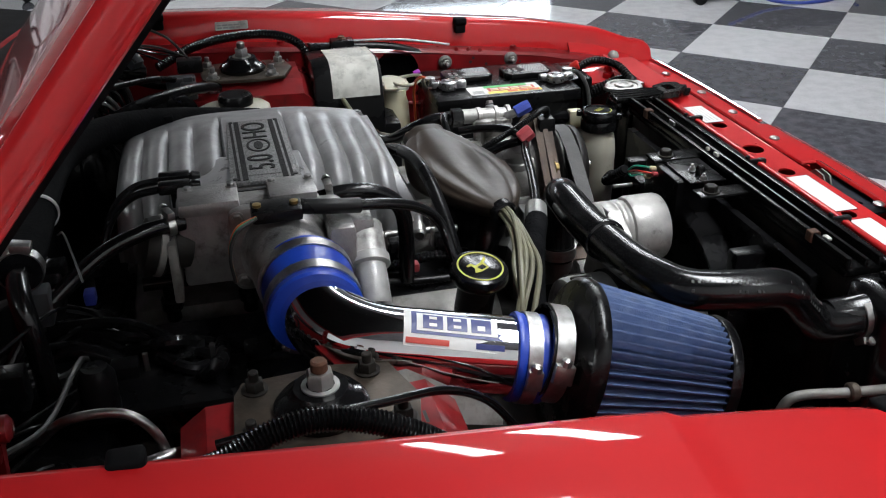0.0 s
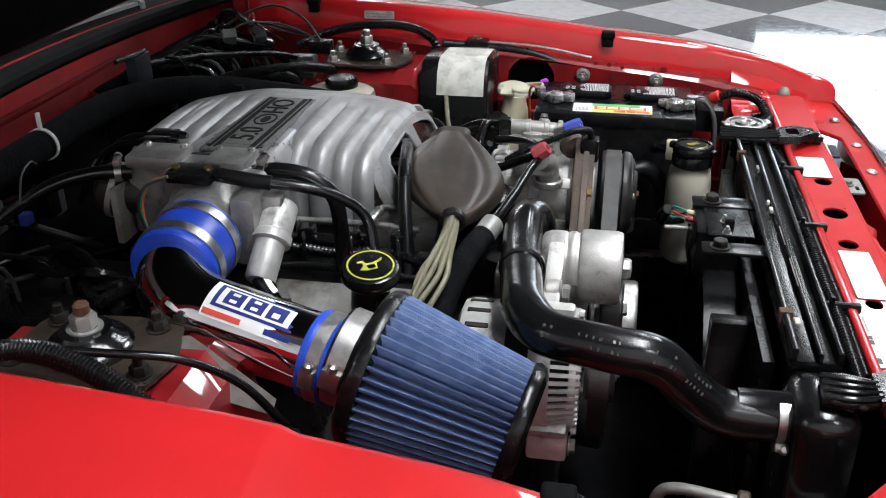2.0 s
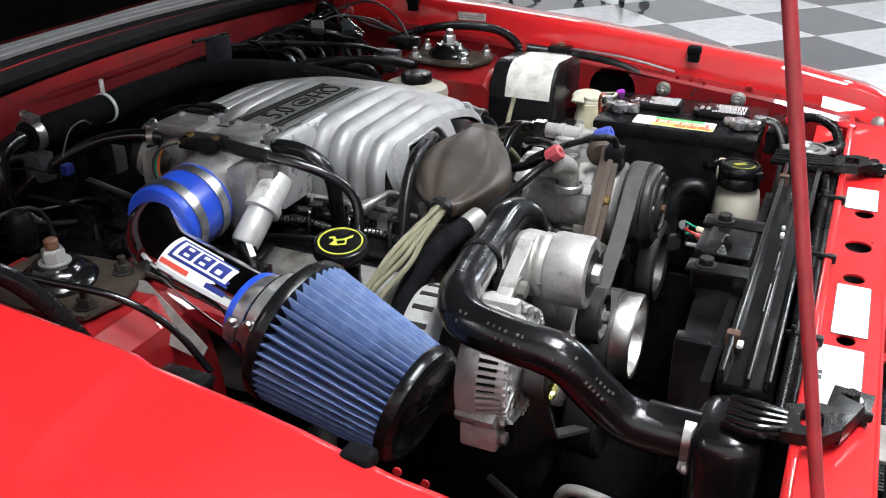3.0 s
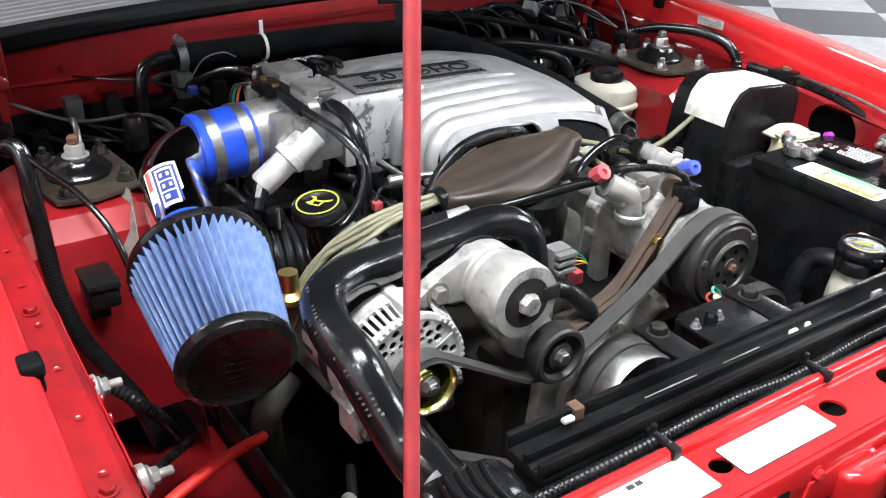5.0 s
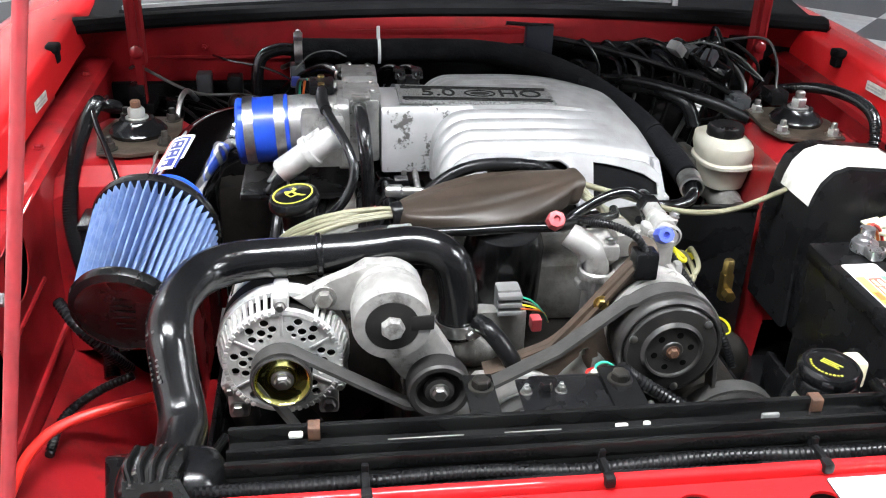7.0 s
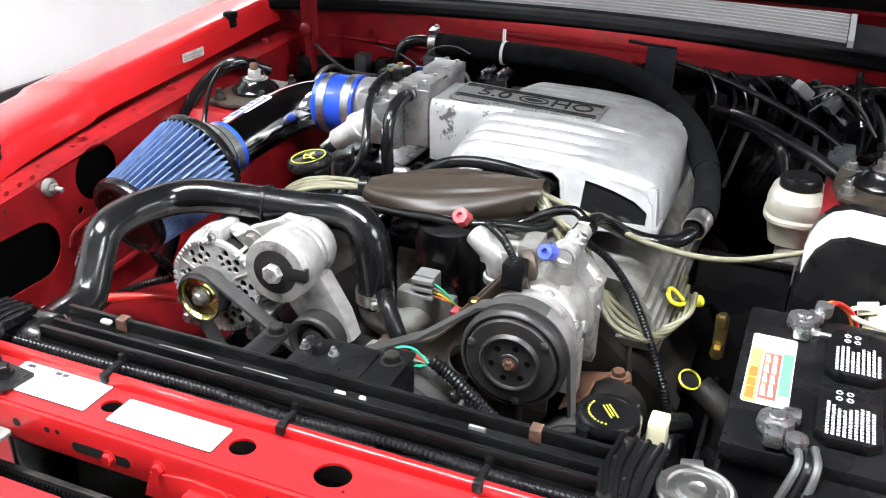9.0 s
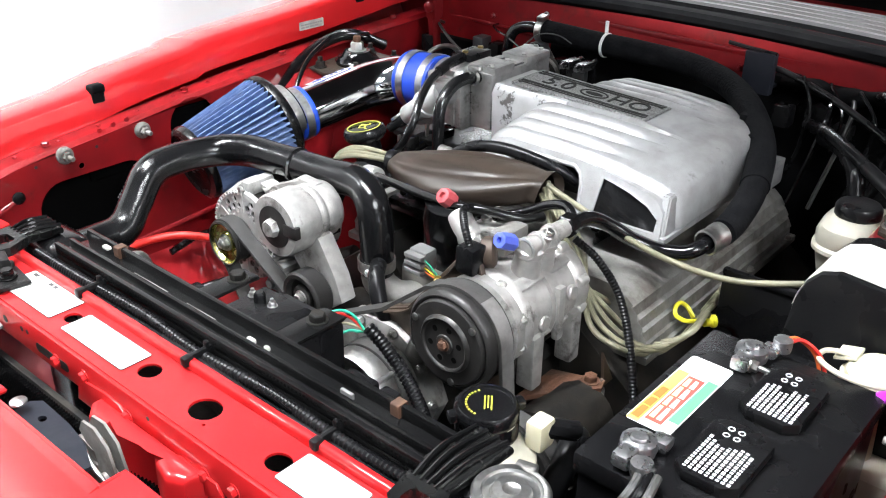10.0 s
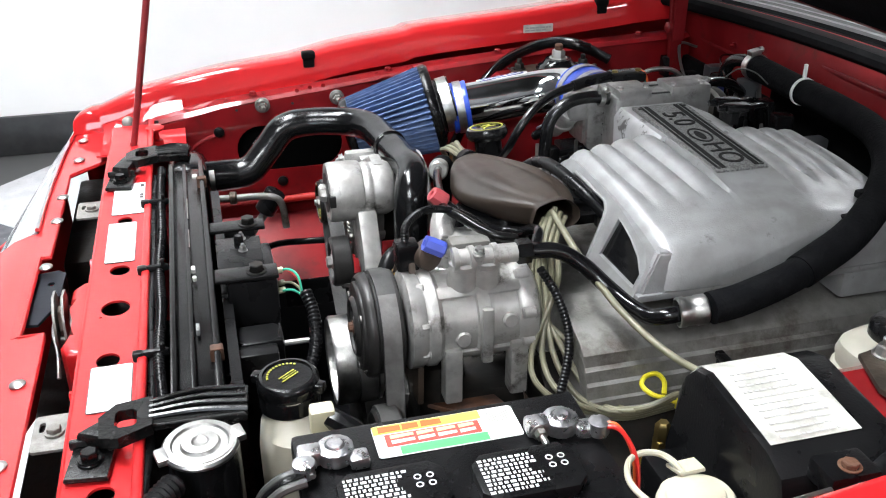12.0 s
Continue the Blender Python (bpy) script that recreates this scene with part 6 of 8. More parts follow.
for a in (90, 210, 330):
    part("case_ear", block(0.060, 0.082, -0.009, 0.009, 0.395, 0.444, 0.005, 2, None, mf @ Matrix.Rotation(radians(a), 4, "Z")), ALU_BRIGHT, alt)
    part("case_screw", hexnut(A + Vector((0.448, 0.073 * -math.sin(radians(a - 90)), 0.073 * math.cos(radians(a - 90)))), (1, 0, 0), 0.005, 0.006), STEEL, alt)
pp = part("pulley", lathe([(0.010, 0.458), (0.031, 0.458), (0.0335, 0.461), (0.0335, 0.464), (0.031, 0.466), (0.031, 0.484), (0.0335, 0.486), (0.0335, 0.490), (0.0318, 0.4915), (0.0309, 0.489), (0.0305, 0.478), (0, 0.478)], A, (1, 0, 0), 44), CLUTCH, alt, "alternator pulley with yellow zinc face")
part("pulley_face", lathe([(0.0306, 0.4905), (0.0296, 0.4895), (0.0275, 0.4845), (0.0165, 0.4825), (0.0150, 0.4845), (0.0135, 0.4845), (0.0125, 0.4825), (0, 0.4825)], A, (1, 0, 0), 44), GOLD, pp, "yellow zinc pulley face")
part("pulley_nut", hexnut(A + Vector((0.485, 0, 0)), (1, 0, 0), 0.0095, 0.009, None, 0.003), STEEL, pp)
for dy in (-0.055, 0.05):
    part("lower_ear", block(0.400, 0.445, A.y + dy - 0.012, A.y + dy + 0.012, 0.700, 0.735, 0.005), ALU_BRIGHT, alt)
    part("ear_bolt", hexnut((0.446, A.y + dy, 0.715), (1, 0, 0), 0.008, 0.008), STEEL, alt)

# belt tensioner with its bracket
ten = thing("belt_tensioner", (0.45, -0.18, 0.75), "cast aluminium belt tensioner housing with black pulley", "belt tensioner")
T = Vector((0.0, -0.174, 0.847))
part("housing", lathe([(0, 0.392), (0.028, 0.393), (0.037, 0.398), (0.0405, 0.406), (0.0405, 0.424), (0.0395, 0.4255), (0.0395, 0.428), (0.041, 0.430), (0.041, 0.436), (0.0395, 0.438), (0.0395, 0.441), (0.043, 0.443), (0.0445, 0.448), (0.0445, 0.486), (0.0425, 0.491), (0.030, 0.492), (0.029, 0.489), (0, 0.489)], T, (1, 0, 0), 44), ALU, ten)
part("cap_disc", lathe([(0.0295, 0.488), (0.0295, 0.4925), (0.013, 0.4935), (0, 0.4935)], T, (1, 0, 0), 32), CLUTCH, ten)
part("pin", lathe([(0.0135, 0.492), (0.0135, 0.499), (0.011, 0.503), (0, 0.504)], T, (1, 0, 0), 7), ALU, ten)
part("housing_notch", block(0.484, 0.4935, T.y + 0.020, T.y + 0.046, T.z - 0.006, T.z + 0.012, 0.002), CLUTCH, ten)
mt2 = frame_of((0.44, 0, 0), (1, 0, 0), (0, 0, 1))
part("arm", prism([(-0.215, 0.842), (-0.195, 0.80), (-0.16, 0.75), (-0.115, 0.725), (-0.088, 0.745), (-0.10, 0.78), (-0.130, 0.83)], -0.014, 0.014, mt2, 0.005), ALU, ten)
part("mount_arm", prism([(-0.285, 0.848), (-0.24, 0.862), (-0.20, 0.890), (-0.165, 0.888), (-0.165, 0.82), (-0.205, 0.822), (-0.225, 0.835), (-0.262, 0.830)], -0.034, -0.016, mt2, 0.005), ALU, ten)
part("mount_bolt", hexnut((0.425, -0.247, 0.848), (1, 0, 0), 0.0105, 0.010), ALU_DULL, ten)
part("bolt_boss", rod((0.405, -0.247, 0.848), (1, 0, 0), 0.016, 0.020, 20, 0.003), ALU, ten)
I = Vector((0.0, -0.121, 0.760))
ip = part("idler_pulley", lathe([(0.012, 0.470), (0.034, 0.470), (0.0365, 0.473), (0.0365, 0.496), (0.034, 0.499), (0.029, 0.499), (0.026, 0.491), (0.018, 0.490), (0.0165, 0.496), (0.010, 0.497), (0, 0.497)], I, (1, 0, 0), 40), CLUTCH, ten, "black smooth idler pulley")
part("idler_bolt", hexnut(I + Vector((0.496, 0, 0)), (1, 0, 0), 0.0085, 0.009), STEEL, ip)

# serpentine belt: a band over the pulleys
belt = thing("serpentine_belt", (0.475, 0, 0.55), "ribbed rubber serpentine belt", "belt")


def band(pts, w=0.022, t=0.0045, x=0.4745, material=BELT, name="belt_run"):
    """A flat band through (y, z) points at x."""
    path = [Vector((x, y, z)) for y, z in pts]
    bm = bmesh.new()
    rows = []
    for i, q in enumerate(path):
        d = (path[min(i + 1, len(path) - 1)] - path[max(i - 1, 0)]).normalized()
        nrm = Vector((0, -d.z, d.y))
        rows.append([bm.verts.new(q + Vector((dx, 0, 0)) + nrm * k) for dx, k in ((-w / 2, 0), (w / 2, 0), (w / 2, t), (-w / 2, t))])
    for a, b in zip(rows, rows[1:]):
        for k in range(4):
            bm.faces.new((a[k], a[(k + 1) % 4], b[(k + 1) % 4], b[k]))
    bm.faces.new(rows[0])
    bm.faces.new(rows[-1])
    return part(name, bm, material, belt)


def arc(c, r, a0, a1, n=14):
    return [(c[0] + r * math.cos(radians(a0 + (a1 - a0) * i / n)), c[1] + r * math.sin(radians(a0 + (a1 - a0) * i / n))) for i in range(n + 1)]


band(arc((A.y, A.z), 0.0315, 200, 75) + [(-0.16, 0.730), (-0.125, 0.721)] + arc((I.y, I.z), 0.0415, 265, 310, 5))
band(arc((I.y, I.z), 0.0415, 310, 320, 2) + [(0.02, 0.792), (0.095, 0.853)] + arc((C.y, C.z), 0.0605, 128, 0, 18) + [(0.212, 0.70), (0.22, 0.58)], material=BELT)
# paler skin on the outer run, the belt's sheen put into the colour
band(arc((C.y, C.z), 0.0650, 60, 0, 10) + [(0.2155, 0.70), (0.224, 0.58)], 0.021, 0.001, material=BELT_SHINY, name="belt_back")
band([(-0.327, 0.775), (-0.26, 0.66), (-0.10, 0.56)], material=BELT)
crank = thing("crank_pulley", (0.46, 0, 0.50), "dark steel crank pulley low on the engine", "pulley")
part("balancer", lathe([(0.02, 0.44), (0.085, 0.44), (0.088, 0.445), (0.085, 0.455), (0.088, 0.485), (0.08, 0.49), (0.02, 0.48)], (0, 0.0, 0.545), (1, 0, 0), 40, closed=True), CLUTCH, crank)
psp = thing("steering_pump", (0.45, 0.26, 0.60), "power steering pump with dark steel pulley", "pump")
part("pump_body", lathe([(0, 0.34), (0.045, 0.34), (0.05, 0.36), (0.05, 0.44), (0, 0.45)], (0, 0.235, 0.665), (1, 0, 0), 28), DIRTY, psp)
part("pump_pulley", lathe([(0.0, 0.470), (0.062, 0.470), (0.066, 0.474), (0.066, 0.500), (0.062, 0.503), (0.050, 0.500), (0.046, 0.485), (0, 0.483)], (0, 0.235, 0.672), (1, 0, 0), 40), CLUTCH, psp, "dark steel pulley with rubber belt")
part("pump_belt", lathe([(0.0665, 0.476), (0.0695, 0.476), (0.0695, 0.498), (0.0665, 0.498)], (0, 0.235, 0.672), (1, 0, 0), 40, closed=True), BELT, psp)

wp = thing("water_pump_pulley", (0.48, -0.045, 0.60), "shiny steel water pump pulley with black belt", "pulley")
P_ = Vector((0.0, -0.002, 0.668))
part("pulley", lathe([(0, 0.456), (0.054, 0.456), (0.061, 0.459), (0.062, 0.464), (0.058, 0.466), (0.058, 0.492), (0.062, 0.494), (0.0625, 0.518), (0.060, 0.522), (0.056, 0.520), (0.052, 0.496), (0.030, 0.490), (0.012, 0.488), (0.012, 0.496), (0, 0.496)], P_, (1, 0, 0), 56), STEEL, wp)
for k in range(4):
    a = radians(90 * k + 20)
    part("pulley_bolt", hexnut(P_ + Vector((0.489, 0.020 * math.cos(a), 0.020 * math.sin(a))), (1, 0, 0), 0.005, 0.005), STEEL, wp)
part("belt_band", lathe([(0.0585, 0.467), (0.0635, 0.467), (0.0635, 0.491), (0.0585, 0.491)], P_, (1, 0, 0), 48, closed=True), BELT, wp, "black belt round the pulley")

pump = thing("water_pump", (0.44, -0.02, 0.60), "grey cast aluminium water pump with bolts", "water pump")
mpx = frame_of((0, 0, 0), (1, 0, 0), (0, 0, 1))
part("casting", prism([(-0.115, 0.60), (0.060, 0.60), (0.085, 0.655), (0.060, 0.715), (0.0, 0.745), (-0.07, 0.742), (-0.105, 0.70)], 0.428, 0.450, mpx, 0.007), ALU, pump)
part("boss", lathe([(0.034, 0), (0.030, 0.012), (0, 0.012)], (0.449, -0.047, 0.652), (1, 0, 0), 28), ALU_DULL, pump)
for y, z in ((-0.10, 0.615), (-0.095, 0.70), (-0.055, 0.732), (0.005, 0.735), (0.055, 0.705), (0.075, 0.655), (0.05, 0.612)):
    part("pump_bolt", hexnut((0.449, y, z), (1, 0, 0), 0.0065, 0.008, None, 0.003), STEEL, pump)
part("outlet", lathe([(0.018, 0), (0.018, 0.05), (0.021, 0.055), (0.021, 0.06)], (0.44, 0.04, 0.715), (0.3, 0.5, 0.8), 20), ALU_DULL, pump)
part("bypass_hose", tube([(0.435, -0.02, 0.74), (0.440, -0.03, 0.765), (0.425, -0.05, 0.79), (0.405, -0.065, 0.795)], 0.0115, 14, 6), RUBBER, pump, "short black bypass hose")


# ---- radiator, fan and front wiring ----
rad = thing("radiator", (0.69, -0.02, 0.40), "black radiator with plastic end tanks", "radiator")
part("core", block(0.672, 0.708, -0.33, 0.29, 0.38, 0.838, 0.003), DIRTY, rad)
part("top_rail", block(0.664, 0.716, -0.335, 0.295, 0.828, 0.842, 0.004), RAIL, rad, "black steel radiator rail")
part("rail_ridge", block(0.664, 0.671, -0.335, 0.295, 0.838, 0.856, 0.0028), RAIL, rad)
part("rail_ridge", block(0.690, 0.696, -0.335, 0.295, 0.838, 0.852, 0.0028), RAIL, rad)
part("rail_ridge", block(0.709, 0.716, -0.335, 0.295, 0.838, 0.854, 0.0028), RAIL, rad)
for y in (-0.385, 0.345):
    part("end_tank", block(0.655, 0.722, y - 0.048, y + 0.048, 0.38, 0.842, 0.030, 4), PLASTIC_GLOSS, rad, "gloss black radiator end tank")
part("inlet", lathe([(0.022, 0), (0.0225, 0.05), (0.026, 0.055), (0.026, 0.06), (0.03, 0.07)], (0.610, -0.3835, 0.810), (1, 0, 0), 22), PLASTIC_GLOSS, rad)
part("filler_neck", lathe([(0.024, -0.05), (0.024, -0.004), (0.030, 0.0), (0, 0.0)], (0.690, 0.374, 0.842), (0, 0, 1), 28), PLASTIC, rad)
cap = part("filler_cap", lathe([(0.0, 0.0), (0.030, 0.0), (0.0345, 0.002), (0.0350, 0.005), (0.0330, 0.0075), (0.0265, 0.008), (0.0250, 0.0055), (0.0185, 0.0055), (0.0165, 0.009), (0.008, 0.0095), (0.006, 0.008), (0, 0.008)], (0.690, 0.374, 0.845), (0, 0.02, 1), 48), STEEL, rad, "stamped steel radiator cap")
for a in (15, 195):
    part("cap_ear", block(0.030, 0.041, -0.010, 0.010, -0.003, 0.004, 0.002, 2, None, Matrix.Translation((0.690, 0.374, 0.849)) @ Matrix.Rotation(radians(a), 4, "Z")), STEEL, cap)
for k in range(22):
    a = radians(95 + 8.2 * k) if k < 13 else radians(250 + 9 * (k - 13))
    part("cap_emboss", block(-0.0016, 0.0016, -0.0022, 0.0022, 0, 0.0008, 0.0002, 1, None, Matrix.Translation((0.690 + 0.0295 * math.cos(a), 0.374 + 0.0295 * math.sin(a), 0.8522)) @ Matrix.Rotation(a, 4, "Z")), ALU, cap)
part("overflow_hose", loom([(0.715, 0.405, 0.835), (0.735, 0.44, 0.835), (0.72, 0.48, 0.82), (0.66, 0.50, 0.79)], 0.013, 0.006), RUBBER, rad)
for y in (-0.257, 0.224):
    part("rust_clip", plate_with_holes(rrect(0.661, 0.675, 0.842, 0.857, 0.002), [circle(0.668, 0.850, 0.0025, 8)], y - 0.007, y + 0.004, frame_of((0, 0, 0), (0, -1, 0), (0, 0, 1)) @ Matrix.Diagonal((1, 1, -1, 1))), RUST, rad, "small rusted clip")
for ya, yb, x in ((0.018, 0.030, 0.687), (0.045, 0.052, 0.686)):
    part("putty", block(x - 0.002, x + 0.003, ya, yb, 0.846, 0.8520, 0.002), OLD_LABEL, rad)
part("rail_clip", block(0.684, 0.688, 0.161, 0.178, 0.846, 0.8530, 0.001), MID_GREY, rad, "pale steel spring clip")
# pale strips paint the glints along the rail's ridge
for ya, yb in ((-0.193, -0.124), (-0.087, -0.034)):
    part("rail_glint", block(0.6898, 0.6912, ya, yb, 0.8517, 0.8527, 0.0004, 1), ALU_DULL, rad, "pale strip painted as a glint on the rail edge")
part("putty", block(0.674, 0.681, -0.281, -0.268, 0.8505, 0.8550, 0.0022), OLD_LABEL, rad)


def mount_bracket(y, s, far):
    """Black cast bracket that holds a radiator tank to the support."""
    t = thing("radiator_bracket", (0.72, y, 0.84), "scuffed black cast radiator mount bracket", "bracket", "radiator brackets")
    x0 = 0.640 if y > 0 else 0.680
    part("arm", prism([(x0, y - s * 0.030), (0.706, y - s * 0.036), (0.738, y - s * 0.026), (0.744, y + s * 0.012), (0.706, y + s * 0.012), (x0 + 0.005, y + s * 0.018)][::s], 0.844, 0.854, None, 0.004), SCUFFED, t)
    for k in range(4):
        part("arm_rib", tube([(x0 + 0.004, y - s * (0.026 - 0.012 * k), 0.854), (0.5 * (x0 + 0.74), y - s * (0.030 - 0.011 * k), 0.856), (0.735, y - s * (0.022 - 0.008 * k), 0.855)], 0.0030, 8, 4), BLACK_METAL, t)
    bm = plate_with_holes([(0.732, y - 0.030), (0.766, y - 0.024), (0.781, y - 0.006), (0.779, y + 0.026), (0.762, y + 0.030), (0.732, y + 0.016)], [rrect(0.746, 0.766, y - 0.013, y + 0.014, 0.006, 4)], 0.845, 0.857)
    part("loop", bm, SCUFFED, t, "scuffed black cast loop", 30)
    part("leg", prism([(0.762, y + 0.008), (0.782, y - 0.004), (0.800, y + far), (0.776, y + far + 0.012)], 0.836, 0.856, None, 0.005), SCUFFED, t)
    part("foot", prism([(0.766, y + far + 0.002), (0.804, y + far - 0.004), (0.810, y + far + 0.045), (0.772, y + far + 0.050)], 0.834, 0.840, None, 0.002), SCUFFED, t, "black steel bracket foot")
    part("foot_edge", block(0.768, 0.808, y + far - 0.003, y + far + 0.004, 0.838, 0.848, 0.003), SCUFFED, t)
    part("foot_washer", rod((0.788, y + far + 0.024, 0.840), (0, 0, 1), 0.012, 0.0025, 18), BLACK_METAL, t)
    part("foot_bolt", hexnut((0.788, y + far + 0.024, 0.8425), (0, 0, 1), 0.008, 0.009), BLACK_METAL, t)


mount_bracket(-0.385, 1, 0.045)
mount_bracket(0.325, 1, 0.010)

fan = thing("cooling_fan", (0.60, -0.02, 0.45), "black electric fan shroud with mounting bracket", "cooling fan")
bm = plate_with_holes([(-0.30, 0.42), (0.25, 0.42), (0.25, 0.815), (-0.30, 0.815)], [circle(-0.03, 0.61, 0.175, 40)], 0, 0.012, frame_of((0.645, 0, 0), (1, 0, 0)))
part("shroud", bm, PLASTIC, fan)
part("shroud_ring", lathe([(0.175, 0), (0.180, 0), (0.180, -0.05), (0.175, -0.05)], (0.650, -0.03, 0.61), (1, 0, 0), 40, closed=True), PLASTIC, fan)
part("motor", rod((0.585, -0.03, 0.61), (1, 0, 0), 0.045, 0.06, 28), PLASTIC_GLOSS, fan)
for k in range(8):
    a = radians(45 * k)
    part("blade", prism([(0.045, -0.02), (0.165, -0.035), (0.170, 0.015), (0.05, 0.02)], 0, 0.003, frame_of((0.625, -0.03, 0.61), (1, 0, 0)) @ Matrix.Rotation(a, 4, "Z") @ Matrix.Rotation(radians(25), 4, "X")), PLASTIC, fan)
for y in (-0.19, 0.15):
    part("strut", block(0.60, 0.648, y - 0.012, y + 0.012, 0.50, 0.80, 0.004), PLASTIC, fan)

relay = thing("fan_relay_box", (0.62, -0.02, 0.78), "black fan control box on steel brackets", "control box")
part("box", block(0.588, 0.650, -0.045, 0.062, 0.775, 0.842, 0.005), PLASTIC, relay)
part("bracket_plate", block(0.586, 0.664, 0.028, 0.062, 0.8425, 0.8475, 0.002), RAIL, relay)
part("bracket_plate", block(0.590, 0.664, -0.112, -0.082, 0.8425, 0.8475, 0.002), RAIL, relay)
part("cover_plate", block(0.600, 0.658, -0.060, 0.026, 0.8425, 0.8465, 0.002), PLASTIC, relay)
for y in (0.045, -0.096):
    part("bracket_bolt", hexnut((0.612, y, 0.8475), (0, 0, 1), 0.0095, 0.010), DIRTY, relay)
part("terminal", lathe([(0.007, 0), (0.007, 0.010), (0.005, 0.014), (0, 0.014)], (0.628, -0.035, 0.8465), (0, 0, 1), 6), PLASTIC_GLOSS, relay)
for y in (-0.053, -0.018):
    part("terminal_nut", hexnut((0.624, y, 0.8465), (0, 0, 1), 0.0045, 0.006, None, 0.004), STEEL, relay)
for k, (mt_, dz) in enumerate(((WIRE_RED, 0.0), (WIRE_GREEN, 0.006), (KHAKI, -0.008), (WIRE_GREEN, -0.014))):
    part("wire", tube([(0.590, 0.020 + 0.008 * k, 0.828 + dz), (0.572, 0.024 + 0.009 * k, 0.832 + dz), (0.562, 0.044 + 0.004 * k, 0.828 + dz), (0.560, 0.066, 0.818)], 0.0016, 7, 6), mt_, relay)
    part("wire_tip", rod((0.592, 0.020 + 0.008 * k, 0.828 + dz), (-1, 0.05, 0.2), 0.004, 0.014, 8), (CAP_RED, CREAM, KHAKI, CREAM)[k], relay)
part("loom", loom([(0.556, 0.066, 0.822), (0.550, 0.090, 0.800), (0.556, 0.130, 0.775), (0.580, 0.180, 0.755), (0.606, 0.215, 0.745), (0.62, 0.24, 0.72)], 0.0085), RUBBER, relay, "black corrugated wire loom")
part("stud", rod((0.600, 0.105, 0.775), (-1, 0, 0), 0.0035, 0.045, 8), STEEL, relay)
part("lower_box", block(0.59, 0.645, 0.075, 0.12, 0.735, 0.79, 0.006), PLASTIC, relay)

harness = thing("front_harness", (0.73, 0, 0.83), "black corrugated wiring harness along the radiator", "wiring harness")
part("loom", loom([(0.728, -0.36, 0.836), (0.729, -0.25, 0.838), (0.727, -0.12, 0.840), (0.730, -0.02, 0.837), (0.727, 0.10, 0.840), (0.729, 0.20, 0.838), (0.724, 0.30, 0.834)], 0.0068), RUBBER, harness)
part("loom", loom([(0.738, -0.34, 0.832), (0.739, -0.2, 0.834), (0.737, -0.03, 0.835), (0.739, 0.09, 0.835), (0.737, 0.17, 0.834), (0.736, 0.30, 0.830), (0.742, 0.42, 0.832), (0.735, 0.46, 0.815)], 0.0052), RUBBER, harness)
for y in (-0.215, -0.005, 0.195):
    bm = block(0.717, 0.748, y - 0.0035, y + 0.0035, 0.838, 0.8475, 0.004)
    block(0.744, 0.756, y - 0.005, y + 0.005, 0.836, 0.8475, 0.003, 2, bm)
    block(0.722, 0.727, y - 0.003, y + 0.003, 0.845, 0.854, 0.0015, 2, bm)
    part("clip", bm, PLASTIC, harness, "black plastic harness clip")

# coolant bottle by the radiator
bot = thing("coolant_bottle", (0.60, 0.285, 0.62), "yellowed plastic coolant bottle with black cap", "coolant bottle")
bm = lathe([(0, 0.0), (0.030, 0.0), (0.036, 0.01), (0.036, 0.13), (0.033, 0.155), (0.026, 0.17), (0.024, 0.195), (0.0, 0.195)], (0.600, 0.283, 0.64), (0, 0, 1), 30)
for v in bm.verts:
    if v.co.z < 0.81:
        v.co.y = 0.283 + (v.co.y - 0.283) * 1.35 + 0.006
part("bottle", bm, CREAM_W, bot)
part("neck_ring", lathe([(0.028, 0), (0.032, 0.003), (0.032, 0.018), (0.029, 0.022)], (0.600, 0.277, 0.808), (0, 0, 1), 30), PLASTIC_GLOSS, bot)
part("cap", lathe([(0.031, 0), (0.0325, 0.003), (0.0325, 0.012), (0.029, 0.0165), (0.026, 0.017), (0.0255, 0.015), (0, 0.015)], (0.600, 0.276, 0.829), (0.02, 0.03, 1), 36), PLASTIC_GLOSS, bot, "black screw cap with yellow printing")
mcap = frame_of((0.6005, 0.2765, 0.8446), (0.02, 0.03, 1), (-0.6, 0.8, 0))
text_bars(-0.011, 0.011, -0.003, 0.007, 3, YELLOW_INK, bot, mcap, 0.0004, seed=8, words=7, fill=0.5)
for k in range(12):
    a = radians(205 + 11 * k)
    part("cap_print", block(-0.0011, 0.0011, -0.0011, 0.0011, 0, 0.0004, 0, 1, None, mcap @ Matrix.Translation((0.0205 * math.cos(a), 0.0205 * math.sin(a), 0)) @ Matrix.Rotation(a, 4, "Z")), YELLOW_INK, bot)
for a in (150, 330):
    part("cap_lug", block(0.028, 0.040, -0.006, 0.006, 0.002, 0.012, 0.002, 2, None, Matrix.Translation((0.600, 0.276, 0.829)) @ Matrix.Rotation(radians(a), 4, "Z")), PLASTIC_GLOSS, bot)
part("level_sensor", block(0.560, 0.585, 0.312, 0.332, 0.800, 0.832, 0.004), CREAM, bot)
part("sensor_plug", lathe([(0, 0), (0.010, 0), (0.011, 0.004), (0.011, 0.036), (0.008, 0.040), (0, 0.04)], (0.568, 0.322, 0.820), (-0.75, 0.6, -0.25), 8), PLASTIC_GLOSS, bot, "black sensor plug")

